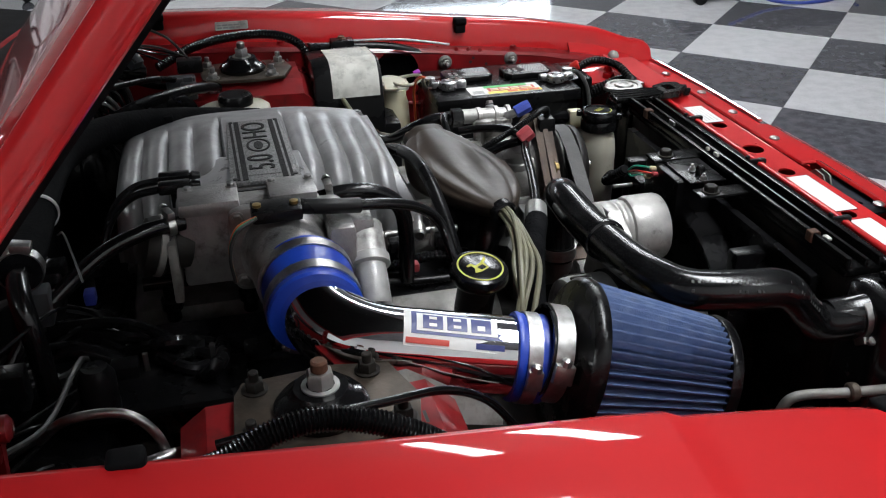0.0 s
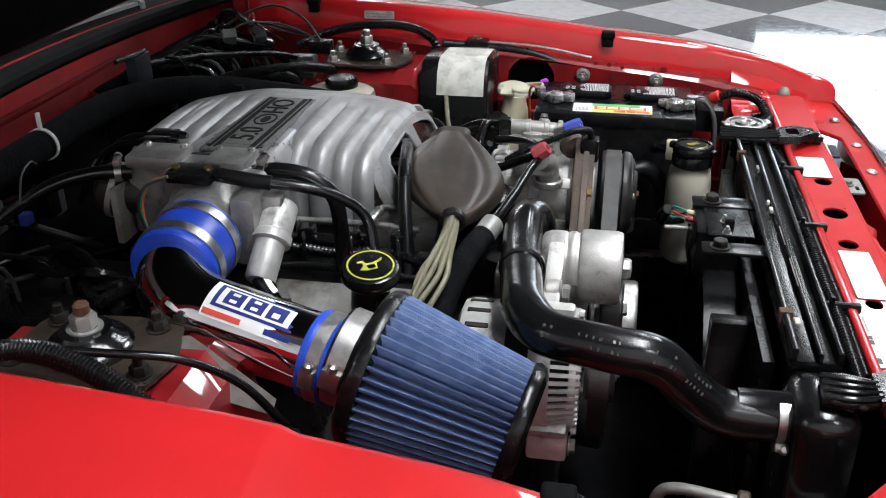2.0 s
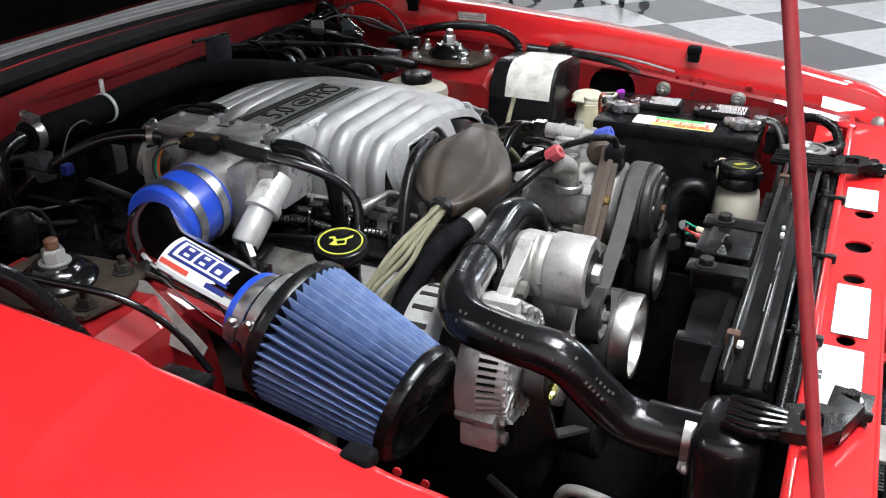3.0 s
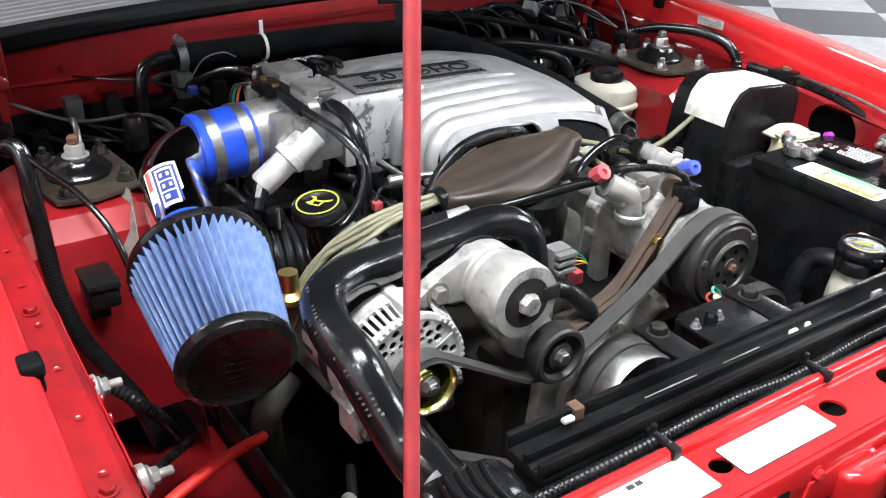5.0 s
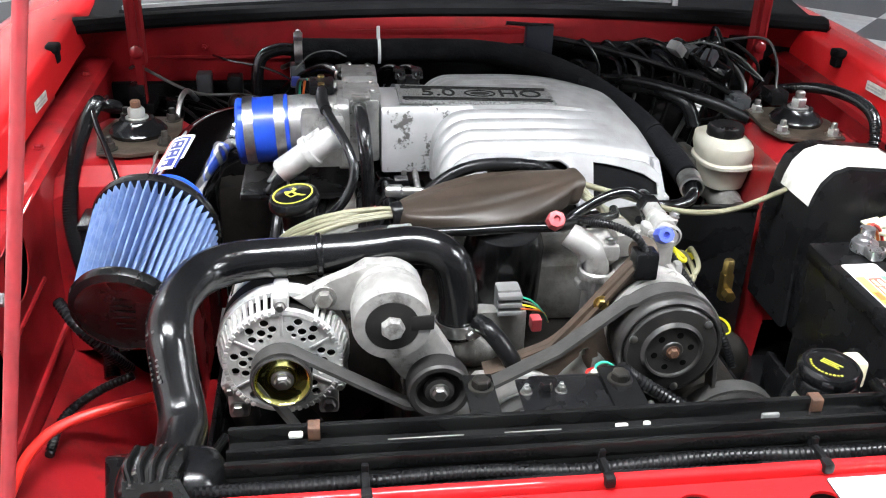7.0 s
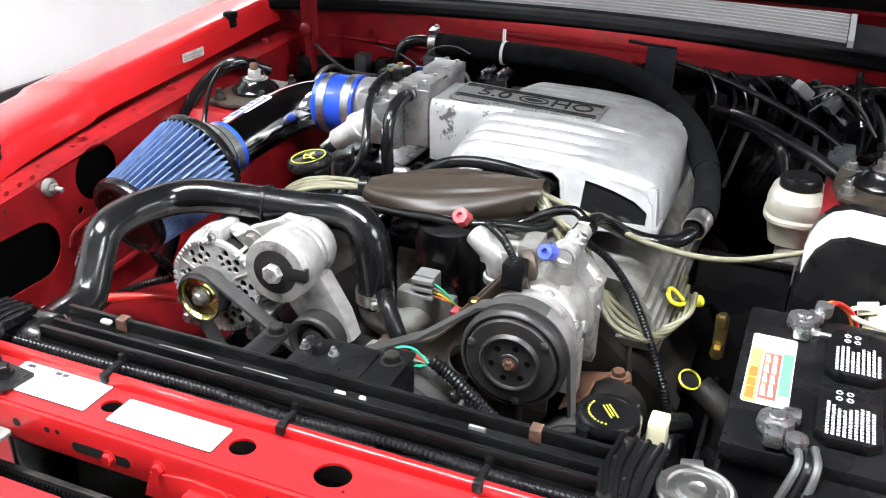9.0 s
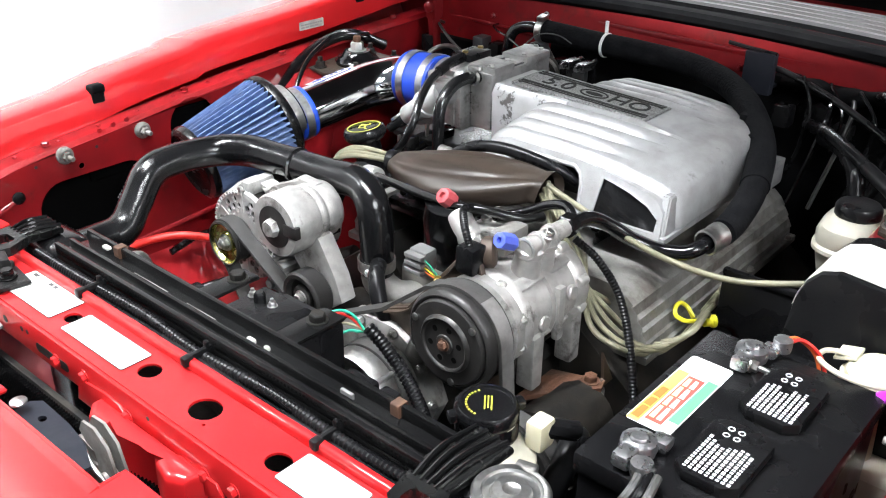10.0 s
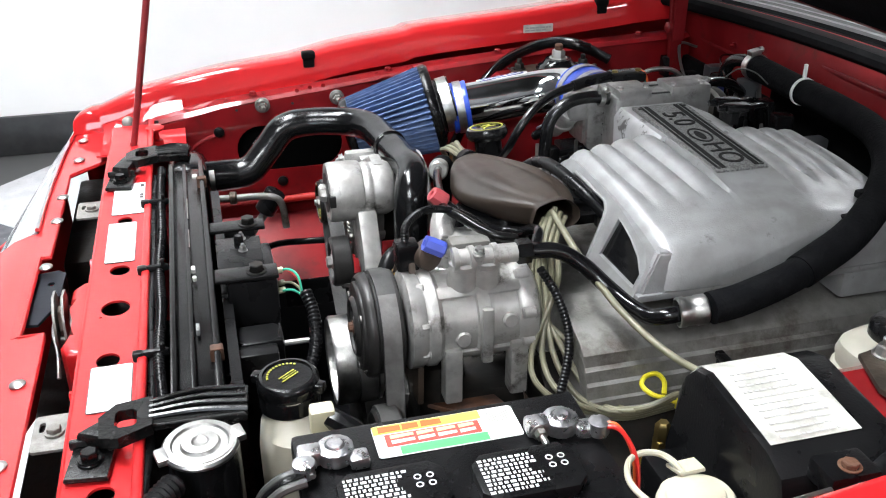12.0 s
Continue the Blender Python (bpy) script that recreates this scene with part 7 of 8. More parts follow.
# battery
bat = thing("battery", (0.47, 0.475, 0.60), "black car battery with colourful label and clamps", "battery")
part("case", block(0.336, 0.606, 0.386, 0.566, 0.635, 0.838, 0.006), PLASTIC, bat)
part("lid", block(0.332, 0.610, 0.382, 0.570, 0.826, 0.850, 0.006), PLASTIC, bat)
part("hold_down", block(0.30, 0.64, 0.376, 0.384, 0.60, 0.66, 0.003), PLASTIC, bat)
lab = part("label", prism(rrect(0.399, 0.536, 0.392, 0.438, 0.004), 0.8505, 0.8512), WHITE_LABEL, bat, "white, yellow, red and green label")
part("label_band", prism([(0.432, 0.393), (0.5355, 0.393), (0.5355, 0.405), (0.432, 0.405)], 0.8512, 0.8516), LAB_YEL, lab)
part("label_band", prism([(0.432, 0.426), (0.515, 0.426), (0.515, 0.437), (0.432, 0.437)], 0.8512, 0.8516), LAB_GREEN, lab)
part("label_block", prism([(0.436, 0.407), (0.526, 0.407), (0.526, 0.4245), (0.436, 0.4245)], 0.8512, 0.8516), LAB_RED, lab)
for x0, x1 in ((0.470, 0.489), (0.492, 0.507), (0.509, 0.530)):
    part("label_splash", prism([(x0, 0.3955), (x1, 0.3945), (x1 + 0.001, 0.4035), (x0, 0.4030)], 0.8517, 0.8520), WIRE_ORANGE, lab)
for k, y in enumerate((0.409, 0.4165)):
    for x0, x1 in ((0.441, 0.456), (0.459, 0.477), (0.480, 0.496), (0.499, 0.521)):
        part("label_print", prism([(x0, y), (x1, y), (x1, y + 0.005), (x0, y + 0.0036)], 0.8517, 0.8520), (LAB_PALE, WHITE_LABEL)[k], lab)
for k in range(9):
    part("bar_code", prism([(0.405 + 0.0024 * k, 0.398), (0.4062 + 0.0024 * k, 0.398), (0.4062 + 0.0024 * k, 0.414), (0.405 + 0.0024 * k, 0.414)], 0.8512, 0.8515), GREY_INK, lab)
for x, y in ((0.417, 0.497), (0.534, 0.492)):
    oct_ = [(-0.047, -0.018), (-0.036, -0.030), (0.036, -0.030), (0.047, -0.018), (0.047, 0.018), (0.036, 0.030), (-0.036, 0.030), (-0.047, 0.018)]
    v = part("vent_cap", prism([(x + a, y + b) for a, b in oct_], 0.850, 0.862, None, 0.003), PLASTIC, bat, "raised black vent cap with white print")
    mv = frame_of((x, y, 0.8622), (0, 0, 1), (0, -1, 0))
    text_bars(-0.041, 0.014, -0.023, 0.023, 9, WHITE_INK, v, mv, 0.0004, seed=int(x * 1000), words=13, fill=0.58, gap=0.036)
    for j in range(4):
        part("warning_symbol", plate_with_holes(circle(0.022 + 0.011 * (j % 2), 0.010 - 0.010 * (j // 2), 0.0034, 12), [circle(0.022 + 0.011 * (j % 2), 0.010 - 0.010 * (j // 2), 0.0023, 8)], 0, 0.0004, mv), WHITE_INK, v)
for x, y, s in ((0.574, 0.428, 1), (0.366, 0.440, -1)):
    bm = lathe([(0, 0), (0.009, 0), (0.0085, 0.018), (0.007, 0.020), (0, 0.02)], (x, y, 0.850), (0, 0, 1), 18)
    lathe([(0.0095, 0.002), (0.0165, 0.003), (0.0175, 0.007), (0.0165, 0.016), (0.0095, 0.018)], (x, y, 0.850), (0, 0, 1), 14, bm)
    block(x + 0.012, x + 0.034, y - 0.009, y + 0.009, 0.853, 0.868, 0.004, 2, bm)
    cl = part("terminal_clamp", bm, LEAD, bat, "bright lead terminal clamp")
    part("clamp_bolt", hexnut((x + 0.024, y + 0.010, 0.861), (0, 1, 0), 0.006, 0.008, None, 0.012), STEEL, cl)
    part("clamp_ear", block(x - 0.028, x - 0.010, y + 0.004, y + 0.022, 0.852, 0.864, 0.004), LEAD, cl)
    part("cable_end", lathe([(0.0, 0), (0.009, 0), (0.010, 0.003), (0.010, 0.014), (0, 0.016)], (x + s * 0.030, y + 0.02, 0.856), (0, 0, 1), 14), LEAD, cl)
bc = thing("battery_cables", (0.60, 0.44, 0.75), "grey and black battery cables", "cables")
for k, mt_ in enumerate((WIRE_GREY, RUBBER, WIRE_GREY)):
    part("cable", tube([(0.604, 0.448 + 0.008 * k, 0.862), (0.628, 0.452 + 0.008 * k, 0.858), (0.645, 0.442 + 0.010 * k, 0.83), (0.648, 0.43 + 0.012 * k, 0.78), (0.64, 0.42, 0.70)], 0.0042, 8, 6), mt_, bc)
pw = thing("positive_cables", (0.33, 0.45, 0.75), "red and orange battery cables", "cables")
for k, mt_ in enumerate((WIRE_ORANGE, WIRE_RED)):
    part("cable", tube([(0.338, 0.458 + 0.005 * k, 0.866), (0.322, 0.470 + 0.006 * k, 0.868), (0.314, 0.492 + 0.006 * k, 0.845), (0.316, 0.50 + 0.006 * k, 0.79), (0.32, 0.49, 0.70)], 0.0022, 8, 6), mt_, pw)

# washer bottle cap beside the battery
wb = thing("washer_bottle", (0.285, 0.53, 0.70), "cream washer bottle neck with pale tethered cap", "washer bottle")
part("neck", lathe([(0.030, -0.10), (0.026, -0.03), (0.022, -0.015), (0.022, 0.0), (0, 0.0)], (0.283, 0.530, 0.832), (0, 0, 1), 26), CREAM, wb)
part("cap", lathe([(0.031, -0.010), (0.034, -0.007), (0.0345, -0.001), (0.032, 0.003), (0.026, 0.004), (0.0245, 0.007), (0.013, 0.009), (0, 0.0095)], (0.281, 0.546, 0.838), (0.10, -0.06, 1), 40), CREAM_CAP, wb, "pale translucent snap cap")
part("cap_tab", prism([(-0.012, -0.010), (0.012, -0.010), (0.014, 0.014), (-0.014, 0.014)], 0, 0.004, frame_of((0.272, 0.513, 0.842), (0.05, -0.3, 1), (0, -1, 0)), 0.0012), CREAM_CAP, wb)
part("cap_skirt", prism([(0.256, 0.556), (0.296, 0.584), (0.318, 0.582), (0.300, 0.560), (0.28, 0.54)], 0.829, 0.834, None, 0.0015), CREAM_CAP, wb)
part("tether", tube([(0.280, 0.520, 0.846), (0.284, 0.503, 0.848), (0.293, 0.492, 0.849), (0.308, 0.490, 0.850), (0.322, 0.498, 0.852), (0.332, 0.514, 0.853), (0.335, 0.530, 0.853), (0.329, 0.547, 0.850), (0.316, 0.560, 0.845), (0.300, 0.564, 0.842)], 0.0030, 9, 7), CREAM_CAP, wb)
part("purple_clip", lathe([(0, 0), (0.0065, 0), (0.007, 0.010), (0.005, 0.013), (0, 0.014)], (0.330, 0.566, 0.845), (0.8, -0.1, 0.3), 14), PURPLE, wb, "bright purple clip")
part("reservoir", block(0.20, 0.325, 0.50, 0.60, 0.60, 0.735, 0.02), CREAM_W, wb)

# black cover with aged label
vb = thing("relay_cover", (0.18, 0.50, 0.65), "black plastic relay cover with aged white label", "relay cover")
sec = [(0.424, 0.66), (0.424, 0.800), (0.432, 0.868), (0.440, 0.890), (0.455, 0.907), (0.476, 0.914), (0.575, 0.905), (0.598, 0.895), (0.604, 0.88), (0.604, 0.66)]
bm = prism([(y, z) for y, z in sec], 0.118, 0.243, frame_of((0, 0, 0), (1, 0, 0), (0, 0, 1)), 0.007)
part("shell", bm, PLASTIC, vb, "", 30)
path = [(0.4290, 0.856), (0.4318, 0.8705), (0.4395, 0.8915), (0.4545, 0.9085), (0.4755, 0.9155), (0.52, 0.9120), (0.570, 0.9070)]
bm = bmesh.new()
rows = [[bm.verts.new((x, y, z)) for x in (0.150, 0.236)] for y, z in path]
for a, b in zip(rows, rows[1:]):
    bm.faces.new((a[0], a[1], b[1], b[0]))
lb = part("label", thick(bm, 0.0006), OLD_LABEL, vb, "aged white wrap-around label", 60)
ml = frame_of((0.193, 0.522, 0.9128), (0, 0.085, 1), (0, -1, 0))
text_bars(-0.032, 0.032, -0.045, 0.045, 11, FAINT_INK, lb, ml, 0.0004, seed=12, words=10, fill=0.25)
part("clip", block(0.175, 0.220, 0.596, 0.628, 0.893, 0.914, 0.004), PLASTIC, vb)
part("clip_bolt", hexnut((0.197, 0.616, 0.914), (0, 0, 1), 0.007, 0.005), RUST, vb)
part("side_pocket", block(0.24, 0.275, 0.43, 0.60, 0.66, 0.80, 0.01), PLASTIC, vb)

# brake master cylinder and booster
mc_ = thing("brake_master_cylinder", (0.0, 0.41, 0.72), "brake master cylinder with yellowed plastic reservoir", "brake cylinder")
part("body", lathe([(0, -0.24), (0.024, -0.24), (0.024, 0.02), (0.020, 0.03), (0.020, 0.06), (0, 0.062)], (0.0, 0.415, 0.765), (1, 0, 0), 24), ALU_DULL, mc_)
bm = bmesh.new()
rings = []
for z, rx, ry, dx in ((0.786, 0.030, 0.026, 0.004), (0.790, 0.038, 0.033, 0.004), (0.818, 0.046, 0.039, 0.003), (0.826, 0.049, 0.041, 0.002), (0.828, 0.057, 0.046, 0.0), (0.833, 0.057, 0.046, 0.0), (0.836, 0.052, 0.043, 0.0), (0.850, 0.060, 0.044, -0.004), (0.862, 0.062, 0.040, -0.008), (0.868, 0.052, 0.034, -0.006), (0.871, 0.034, 0.028, 0.0)):
    ring = []
    for k in range(36):
        ca, sa = math.cos(2 * math.pi * k / 36), math.sin(2 * math.pi * k / 36)
        ring.append(bm.verts.new((-0.018 + dx + rx * math.copysign(abs(ca) ** 0.75, ca), 0.411 + ry * math.copysign(abs(sa) ** 0.75, sa), z)))
    rings.append(ring)
for p, q in zip(rings, rings[1:]):
    for k in range(36):
        bm.faces.new((p[k], p[(k + 1) % 36], q[(k + 1) % 36], q[k]))
bm.faces.new(rings[0])
bm.faces.new(rings[-1])
part("reservoir", bm, CREAM_W, mc_, "yellowed translucent fluid reservoir", 30)
part("cap", lathe([(0.0, 0), (0.028, 0.0), (0.030, 0.003), (0.030, 0.014), (0.027, 0.019), (0.022, 0.020), (0, 0.0195)], (-0.022, 0.410, 0.868), (0, 0, 1), 32), RUBBER, mc_, "black ribbed reservoir cap")
part("booster", lathe([(0, 0.0), (0.05, 0.0), (0.085, -0.015), (0.115, -0.05), (0.120, -0.07), (0.115, -0.075), (0.115, -0.10), (0.0, -0.11)], (-0.205, 0.415, 0.775), (1, 0, 0), 40), BLACK_METAL, mc_, "black round brake booster")
part("cap_plug", block(-0.112, -0.084, 0.440, 0.466, 0.872, 0.904, 0.005), GREY_PLASTIC, mc_, "grey connector with coloured wires")
part("plug_latch", block(-0.106, -0.090, 0.447, 0.459, 0.903, 0.912, 0.002), GREY_PLASTIC, mc_)
for k, mt_ in enumerate((WIRE_ORANGE, WIRE_ORANGE, WIRE_RED, WIRE_GREY)):
    part("plug_wire", tube([(-0.096, 0.464, 0.880 + 0.003 * k), (-0.086, 0.474, 0.870 + 0.003 * k), (-0.080, 0.478 + 0.002 * k, 0.850), (-0.085, 0.47, 0.80)], 0.0013, 6, 5), mt_, mc_)
part("plug_lead", tube([(-0.105, 0.45, 0.875), (-0.13, 0.44, 0.86), (-0.17, 0.42, 0.84)], 0.004, 8, 5), RUBBER, mc_)
for k in range(3):
    part("brake_line", tube([(0.03 - 0.03 * k, 0.40, 0.755), (0.05, 0.375 - 0.012 * k, 0.75), (0.075, 0.36 - 0.012 * k, 0.73 - 0.02 * k), (0.10, 0.355 - 0.01 * k, 0.69), (0.10, 0.36, 0.60)], 0.0022, 8, 6), BLACK_METAL, mc_, "bent steel brake line")
pv = thing("proportioning_valve", (0.20, 0.345, 0.68), "brass brake proportioning valve", "valve")
part("body", block(0.192, 0.209, 0.338, 0.355, 0.690, 0.735, 0.004), BRASS, pv)
part("fitting", lathe([(0.009, 0), (0.009, 0.02), (0.006, 0.024), (0, 0.024)], (0.201, 0.346, 0.733), (0, 0, 1), 6), BRASS, pv)
part("fitting", lathe([(0.009, 0), (0.009, 0.014), (0, 0.016)], (0.21, 0.346, 0.705), (1, 0, 0), 6), BRASS, pv)

# refrigerant hose in foam wrap, round the manifold to the firewall
sh = thing("refrigerant_hose", (0.0, 0.28, 0.80), "thick black foam-wrapped refrigerant hose with steel collar", "hose")
HP = [(0.128, 0.291, 0.860), (0.085, 0.290, 0.866), (0.008, 0.277, 0.882), (-0.080, 0.244, 0.903), (-0.155, 0.192, 0.925), (-0.216, 0.124, 0.941), (-0.256, 0.038, 0.947), (-0.267, -0.06, 0.948), (-0.267, -0.16, 0.948), (-0.266, -0.27, 0.950), (-0.265, -0.290, 0.950)]
part("wrapped_hose", tube(HP[2:], 0.0208, 20, 8), FOAM, sh)
part("wrap_end", tube(HP[:4], 0.0188, 20, 8), FOAM, sh, "narrower black foam wrap")
for q in ((-0.085, 0.224, 0.916), (-0.128, 0.192, 0.930)):
    part("wrap_tab", block(q[0] - 0.008, q[0] + 0.008, q[1] - 0.006, q[1] + 0.006, q[2] - 0.006, q[2] + 0.004, 0.003), FOAM, sh)
part("collar", lathe([(0.015, 0), (0.0175, 0.001), (0.0175, 0.008), (0.0165, 0.010), (0.0165, 0.020), (0.0175, 0.022), (0.0175, 0.032), (0.015, 0.034)], (0.166, 0.286, 0.857), (-1, 0.16, 0.10), 26, closed=True), STEEL, sh, "crimped steel hose collar")
part("elbow", tube([(0.158, 0.287, 0.857), (0.178, 0.282, 0.852), (0.190, 0.268, 0.846), (0.200, 0.24, 0.845), (0.216, 0.208, 0.856), (0.240, 0.185, 0.878), (0.268, 0.174, 0.893), (0.302, 0.170, 0.896)], 0.0098, 16, 8), RUBBER_WET, sh, "bent gloss black metal pipe")
clamp((-0.266, -0.282, 0.950), (0, 1, 0), 0.0212, sh, 0.014, (0.2, 0, 1))
part("end_tube", tube([(-0.266, -0.285, 0.950), (-0.264, -0.315, 0.952), (-0.258, -0.345, 0.940), (-0.252, -0.355, 0.905), (-0.25, -0.355, 0.84)], 0.011, 14, 7), RUBBER_WET, sh)
part("cable_tie", lathe([(0.0206, -0.0025), (0.0224, -0.0025), (0.0224, 0.0025), (0.0206, 0.0025)], (-0.2655, -0.142, 0.948), (0, 1, 0.0), 26, closed=True), WHITE_LABEL, sh, "white nylon cable tie")
part("tie_tail", block(-0.266, -0.262, -0.146, -0.140, 0.970, 0.992, 0.001), WHITE_LABEL, sh)

# high pressure line with red cap
hl_ = thing("pressure_line", (0.35, -0.05, 0.80), "metal refrigerant line with red service cap", "refrigerant line")
part("line", tube([(0.322, -0.160, 0.874), (0.335, -0.128, 0.882), (0.350, -0.070, 0.890), (0.362, -0.010, 0.898), (0.372, 0.035, 0.903), (0.360, 0.075, 0.905), (0.330, 0.115, 0.895), (0.300, 0.125, 0.890)], 0.0062, 14, 8), BLACK_METAL, hl_)
part("joint", lathe([(0.012, 0), (0.0145, 0.002), (0.0145, 0.030), (0.012, 0.032), (0, 0.032)], (0.322, -0.168, 0.872), (0.30, 0.93, 0.2), 22), WHITE_NUT, hl_, "white-banded line coupling")
part("rubber_hose", tube([(0.324, -0.164, 0.873), (0.308, -0.20, 0.862), (0.292, -0.245, 0.832), (0.285, -0.28, 0.79), (0.285, -0.30, 0.72)], 0.0150, 16, 7), FOAM, hl_, "black foam-sleeved hose")
part("red_cap", lathe([(0.0095, 0), (0.0115, 0.002), (0.0115, 0.018), (0.010, 0.022), (0.0045, 0.0225), (0.0035, 0.018), (0, 0.018)], (0.366, 0.030, 0.905), (0.75, -0.05, 0.60), 8), CAP_RED, hl_, "red plastic service cap")
part("upper_line", tube([(0.366, 0.030, 0.903), (0.345, 0.048, 0.890), (0.315, 0.056, 0.874), (0.293, 0.062, 0.870), (0.280, 0.085, 0.878), (0.278, 0.118, 0.897), (0.282, 0.147, 0.906), (0.292, 0.165, 0.900)], 0.0066, 12, 8), RUBBER_WET, hl_)
part("coil_loom", loom([(0.440, 0.121, 0.900), (0.436, 0.110, 0.917), (0.418, 0.092, 0.922), (0.398, 0.076, 0.919), (0.372, 0.064, 0.910), (0.345, 0.062, 0.897), (0.322, 0.070, 0.880)], 0.0052, 0.0036), RUBBER, hl_, "black corrugated coil wire loom")
part("rear_loom", loom([(0.285, 0.165, 0.868), (0.272, 0.195, 0.842), (0.268, 0.228, 0.80), (0.290, 0.262, 0.752), (0.325, 0.295, 0.70), (0.335, 0.31, 0.66)], 0.0058, 0.0045), RUBBER, hl_)

# vacuum and breather hoses round the throttle
vac = thing("vacuum_hoses", (0.1, -0.2, 0.80), "black rubber vacuum hoses at the throttle", "vacuum hoses")
part("hose", tube([(0.044, -0.190, 0.948), (0.075, -0.190, 0.953), (0.112, -0.188, 0.948), (0.140, -0.186, 0.925), (0.148, -0.184, 0.885), (0.148, -0.182, 0.82)], 0.0098, 14, 8), RUBBER_WET, vac)
part("hose", tube([(0.020, -0.243, 0.966), (0.055, -0.243, 0.962), (0.085, -0.238, 0.957)], 0.0088, 12, 5), RUBBER, vac)
part("hose", tube([(0.080, -0.239, 0.958), (0.120, -0.228, 0.950), (0.160, -0.212, 0.932), (0.186, -0.203, 0.905), (0.198, -0.215, 0.872), (0.204, -0.240, 0.846), (0.210, -0.266, 0.838)], 0.0066, 12, 8), RUBBER_WET, vac)
part("hose", tube([(-0.108, -0.205, 0.945), (-0.150, -0.225, 0.948), (-0.20, -0.250, 0.935), (-0.26, -0.29, 0.895), (-0.30, -0.33, 0.85)], 0.0088, 12, 8), RUBBER_WET, vac)
clamp((0.058, -0.190, 0.950), (1, 0, 0.1), 0.0105, vac, 0.008, (0, 0, 1), "spring_clamp", "small spring hose clamp")
clamp((-0.122, -0.211, 0.946), (1, 0.4, 0), 0.0098, vac, 0.008, (0, 0, 1), "spring_clamp", "small spring hose clamp")
part("breather", tube([(0.160, 0.085, 0.882), (0.180, 0.050, 0.903), (0.194, -0.010, 0.914), (0.202, -0.060, 0.909), (0.210, -0.100, 0.886), (0.218, -0.130, 0.850), (0.226, -0.155, 0.805)], 0.0088, 12, 8), RUBBER, vac)
for k, (mt_, dy) in enumerate(((WIRE_ORANGE, 0.0), (WIRE_GREEN, 0.006), (BLACK_INK, 0.010))):
    part("sensor_wire", tube([(-0.030, -0.262 - dy * 0.3, 0.968), (-0.052, -0.268 - dy, 0.960), (-0.062, -0.272 - dy, 0.935), (-0.060, -0.275, 0.900)], 0.0019, 7, 7), mt_, vac)
part("diverter", lathe([(0, 0), (0.010, 0), (0.018, 0.010), (0.018, 0.018), (0.010, 0.024), (0.012, 0.034), (0.012, 0.05), (0, 0.05)], (0.245, -0.345, 0.77), (0.0, 0, 1), 20), BRASS, vac, "brass-coloured diverter valve")
part("fuel_coupling", lathe([(0.006, 0), (0.009, 0.003), (0.009, 0.022), (0.006, 0.025), (0.006, 0.05)], (0.170, -0.160, 0.868), (0.2, 1, 0.05), 14), STEEL, vac, "shiny fuel line coupling")
part("fuel_line", tube([(0.17, -0.125, 0.868), (0.18, -0.09, 0.866), (0.205, -0.075, 0.85), (0.215, -0.08, 0.82)], 0.005, 10, 6), STEEL, vac)

# wiring over the passenger-side strut tower
lm = thing("fender_loom", (0.1, -0.60, 0.75), "thick black corrugated loom beside the strut tower", "wiring harness")
part("loom", loom([(-0.13, -0.570, 0.895), (-0.09, -0.586, 0.915), (-0.05, -0.580, 0.930), (-0.010, -0.577, 0.935), (0.035, -0.580, 0.926), (0.077, -0.585, 0.905), (0.112, -0.588, 0.875), (0.148, -0.590, 0.832), (0.170, -0.580, 0.775), (0.20, -0.560, 0.735), (0.24, -0.54, 0.70), (0.29, -0.53, 0.66)], 0.0112, 0.0036, 12), RUBBER_WET, lm)
part("thin_cable", tube([(-0.09, -0.575, 0.925), (-0.01, -0.578, 0.938), (0.05, -0.562, 0.930), (0.105, -0.540, 0.915), (0.150, -0.520, 0.880), (0.185, -0.51, 0.83)], 0.0042, 10, 8), RUBBER_WET, lm)
part("branch", loom([(0.28, -0.585, 0.775), (0.31, -0.555, 0.75), (0.30, -0.53, 0.71), (0.27, -0.51, 0.66)], 0.008), RUBBER, lm)
fb = thing("fender_relay", (0.175, -0.55, 0.775), "small black relay box on the inner fender", "relay")
part("box", block(0.152, 0.206, -0.566, -0.532, 0.812, 0.838, 0.005), PLASTIC, fb)
part("box_foot", block(0.140, 0.160, -0.560, -0.536, 0.775, 0.820, 0.004), PLASTIC, fb)
part("box_lid", block(0.150, 0.208, -0.568, -0.530, 0.836, 0.846, 0.004), PLASTIC, fb)
shd = thing("heat_shield", (0.10, -0.485, 0.84), "bare grey sheet metal shield beside the tube", "heat shield")
part("sheet", prism([(-0.06, -0.02), (0.075, -0.045), (0.078, -0.030), (0.02, 0.004), (-0.012, 0.022), (-0.03, 0.020)], 0, 0.002, frame_of((0.095, -0.486, 0.878), (0.12, -0.80, 0.55), (0, 0.55, 0.8))), ALU_DULL, shd)

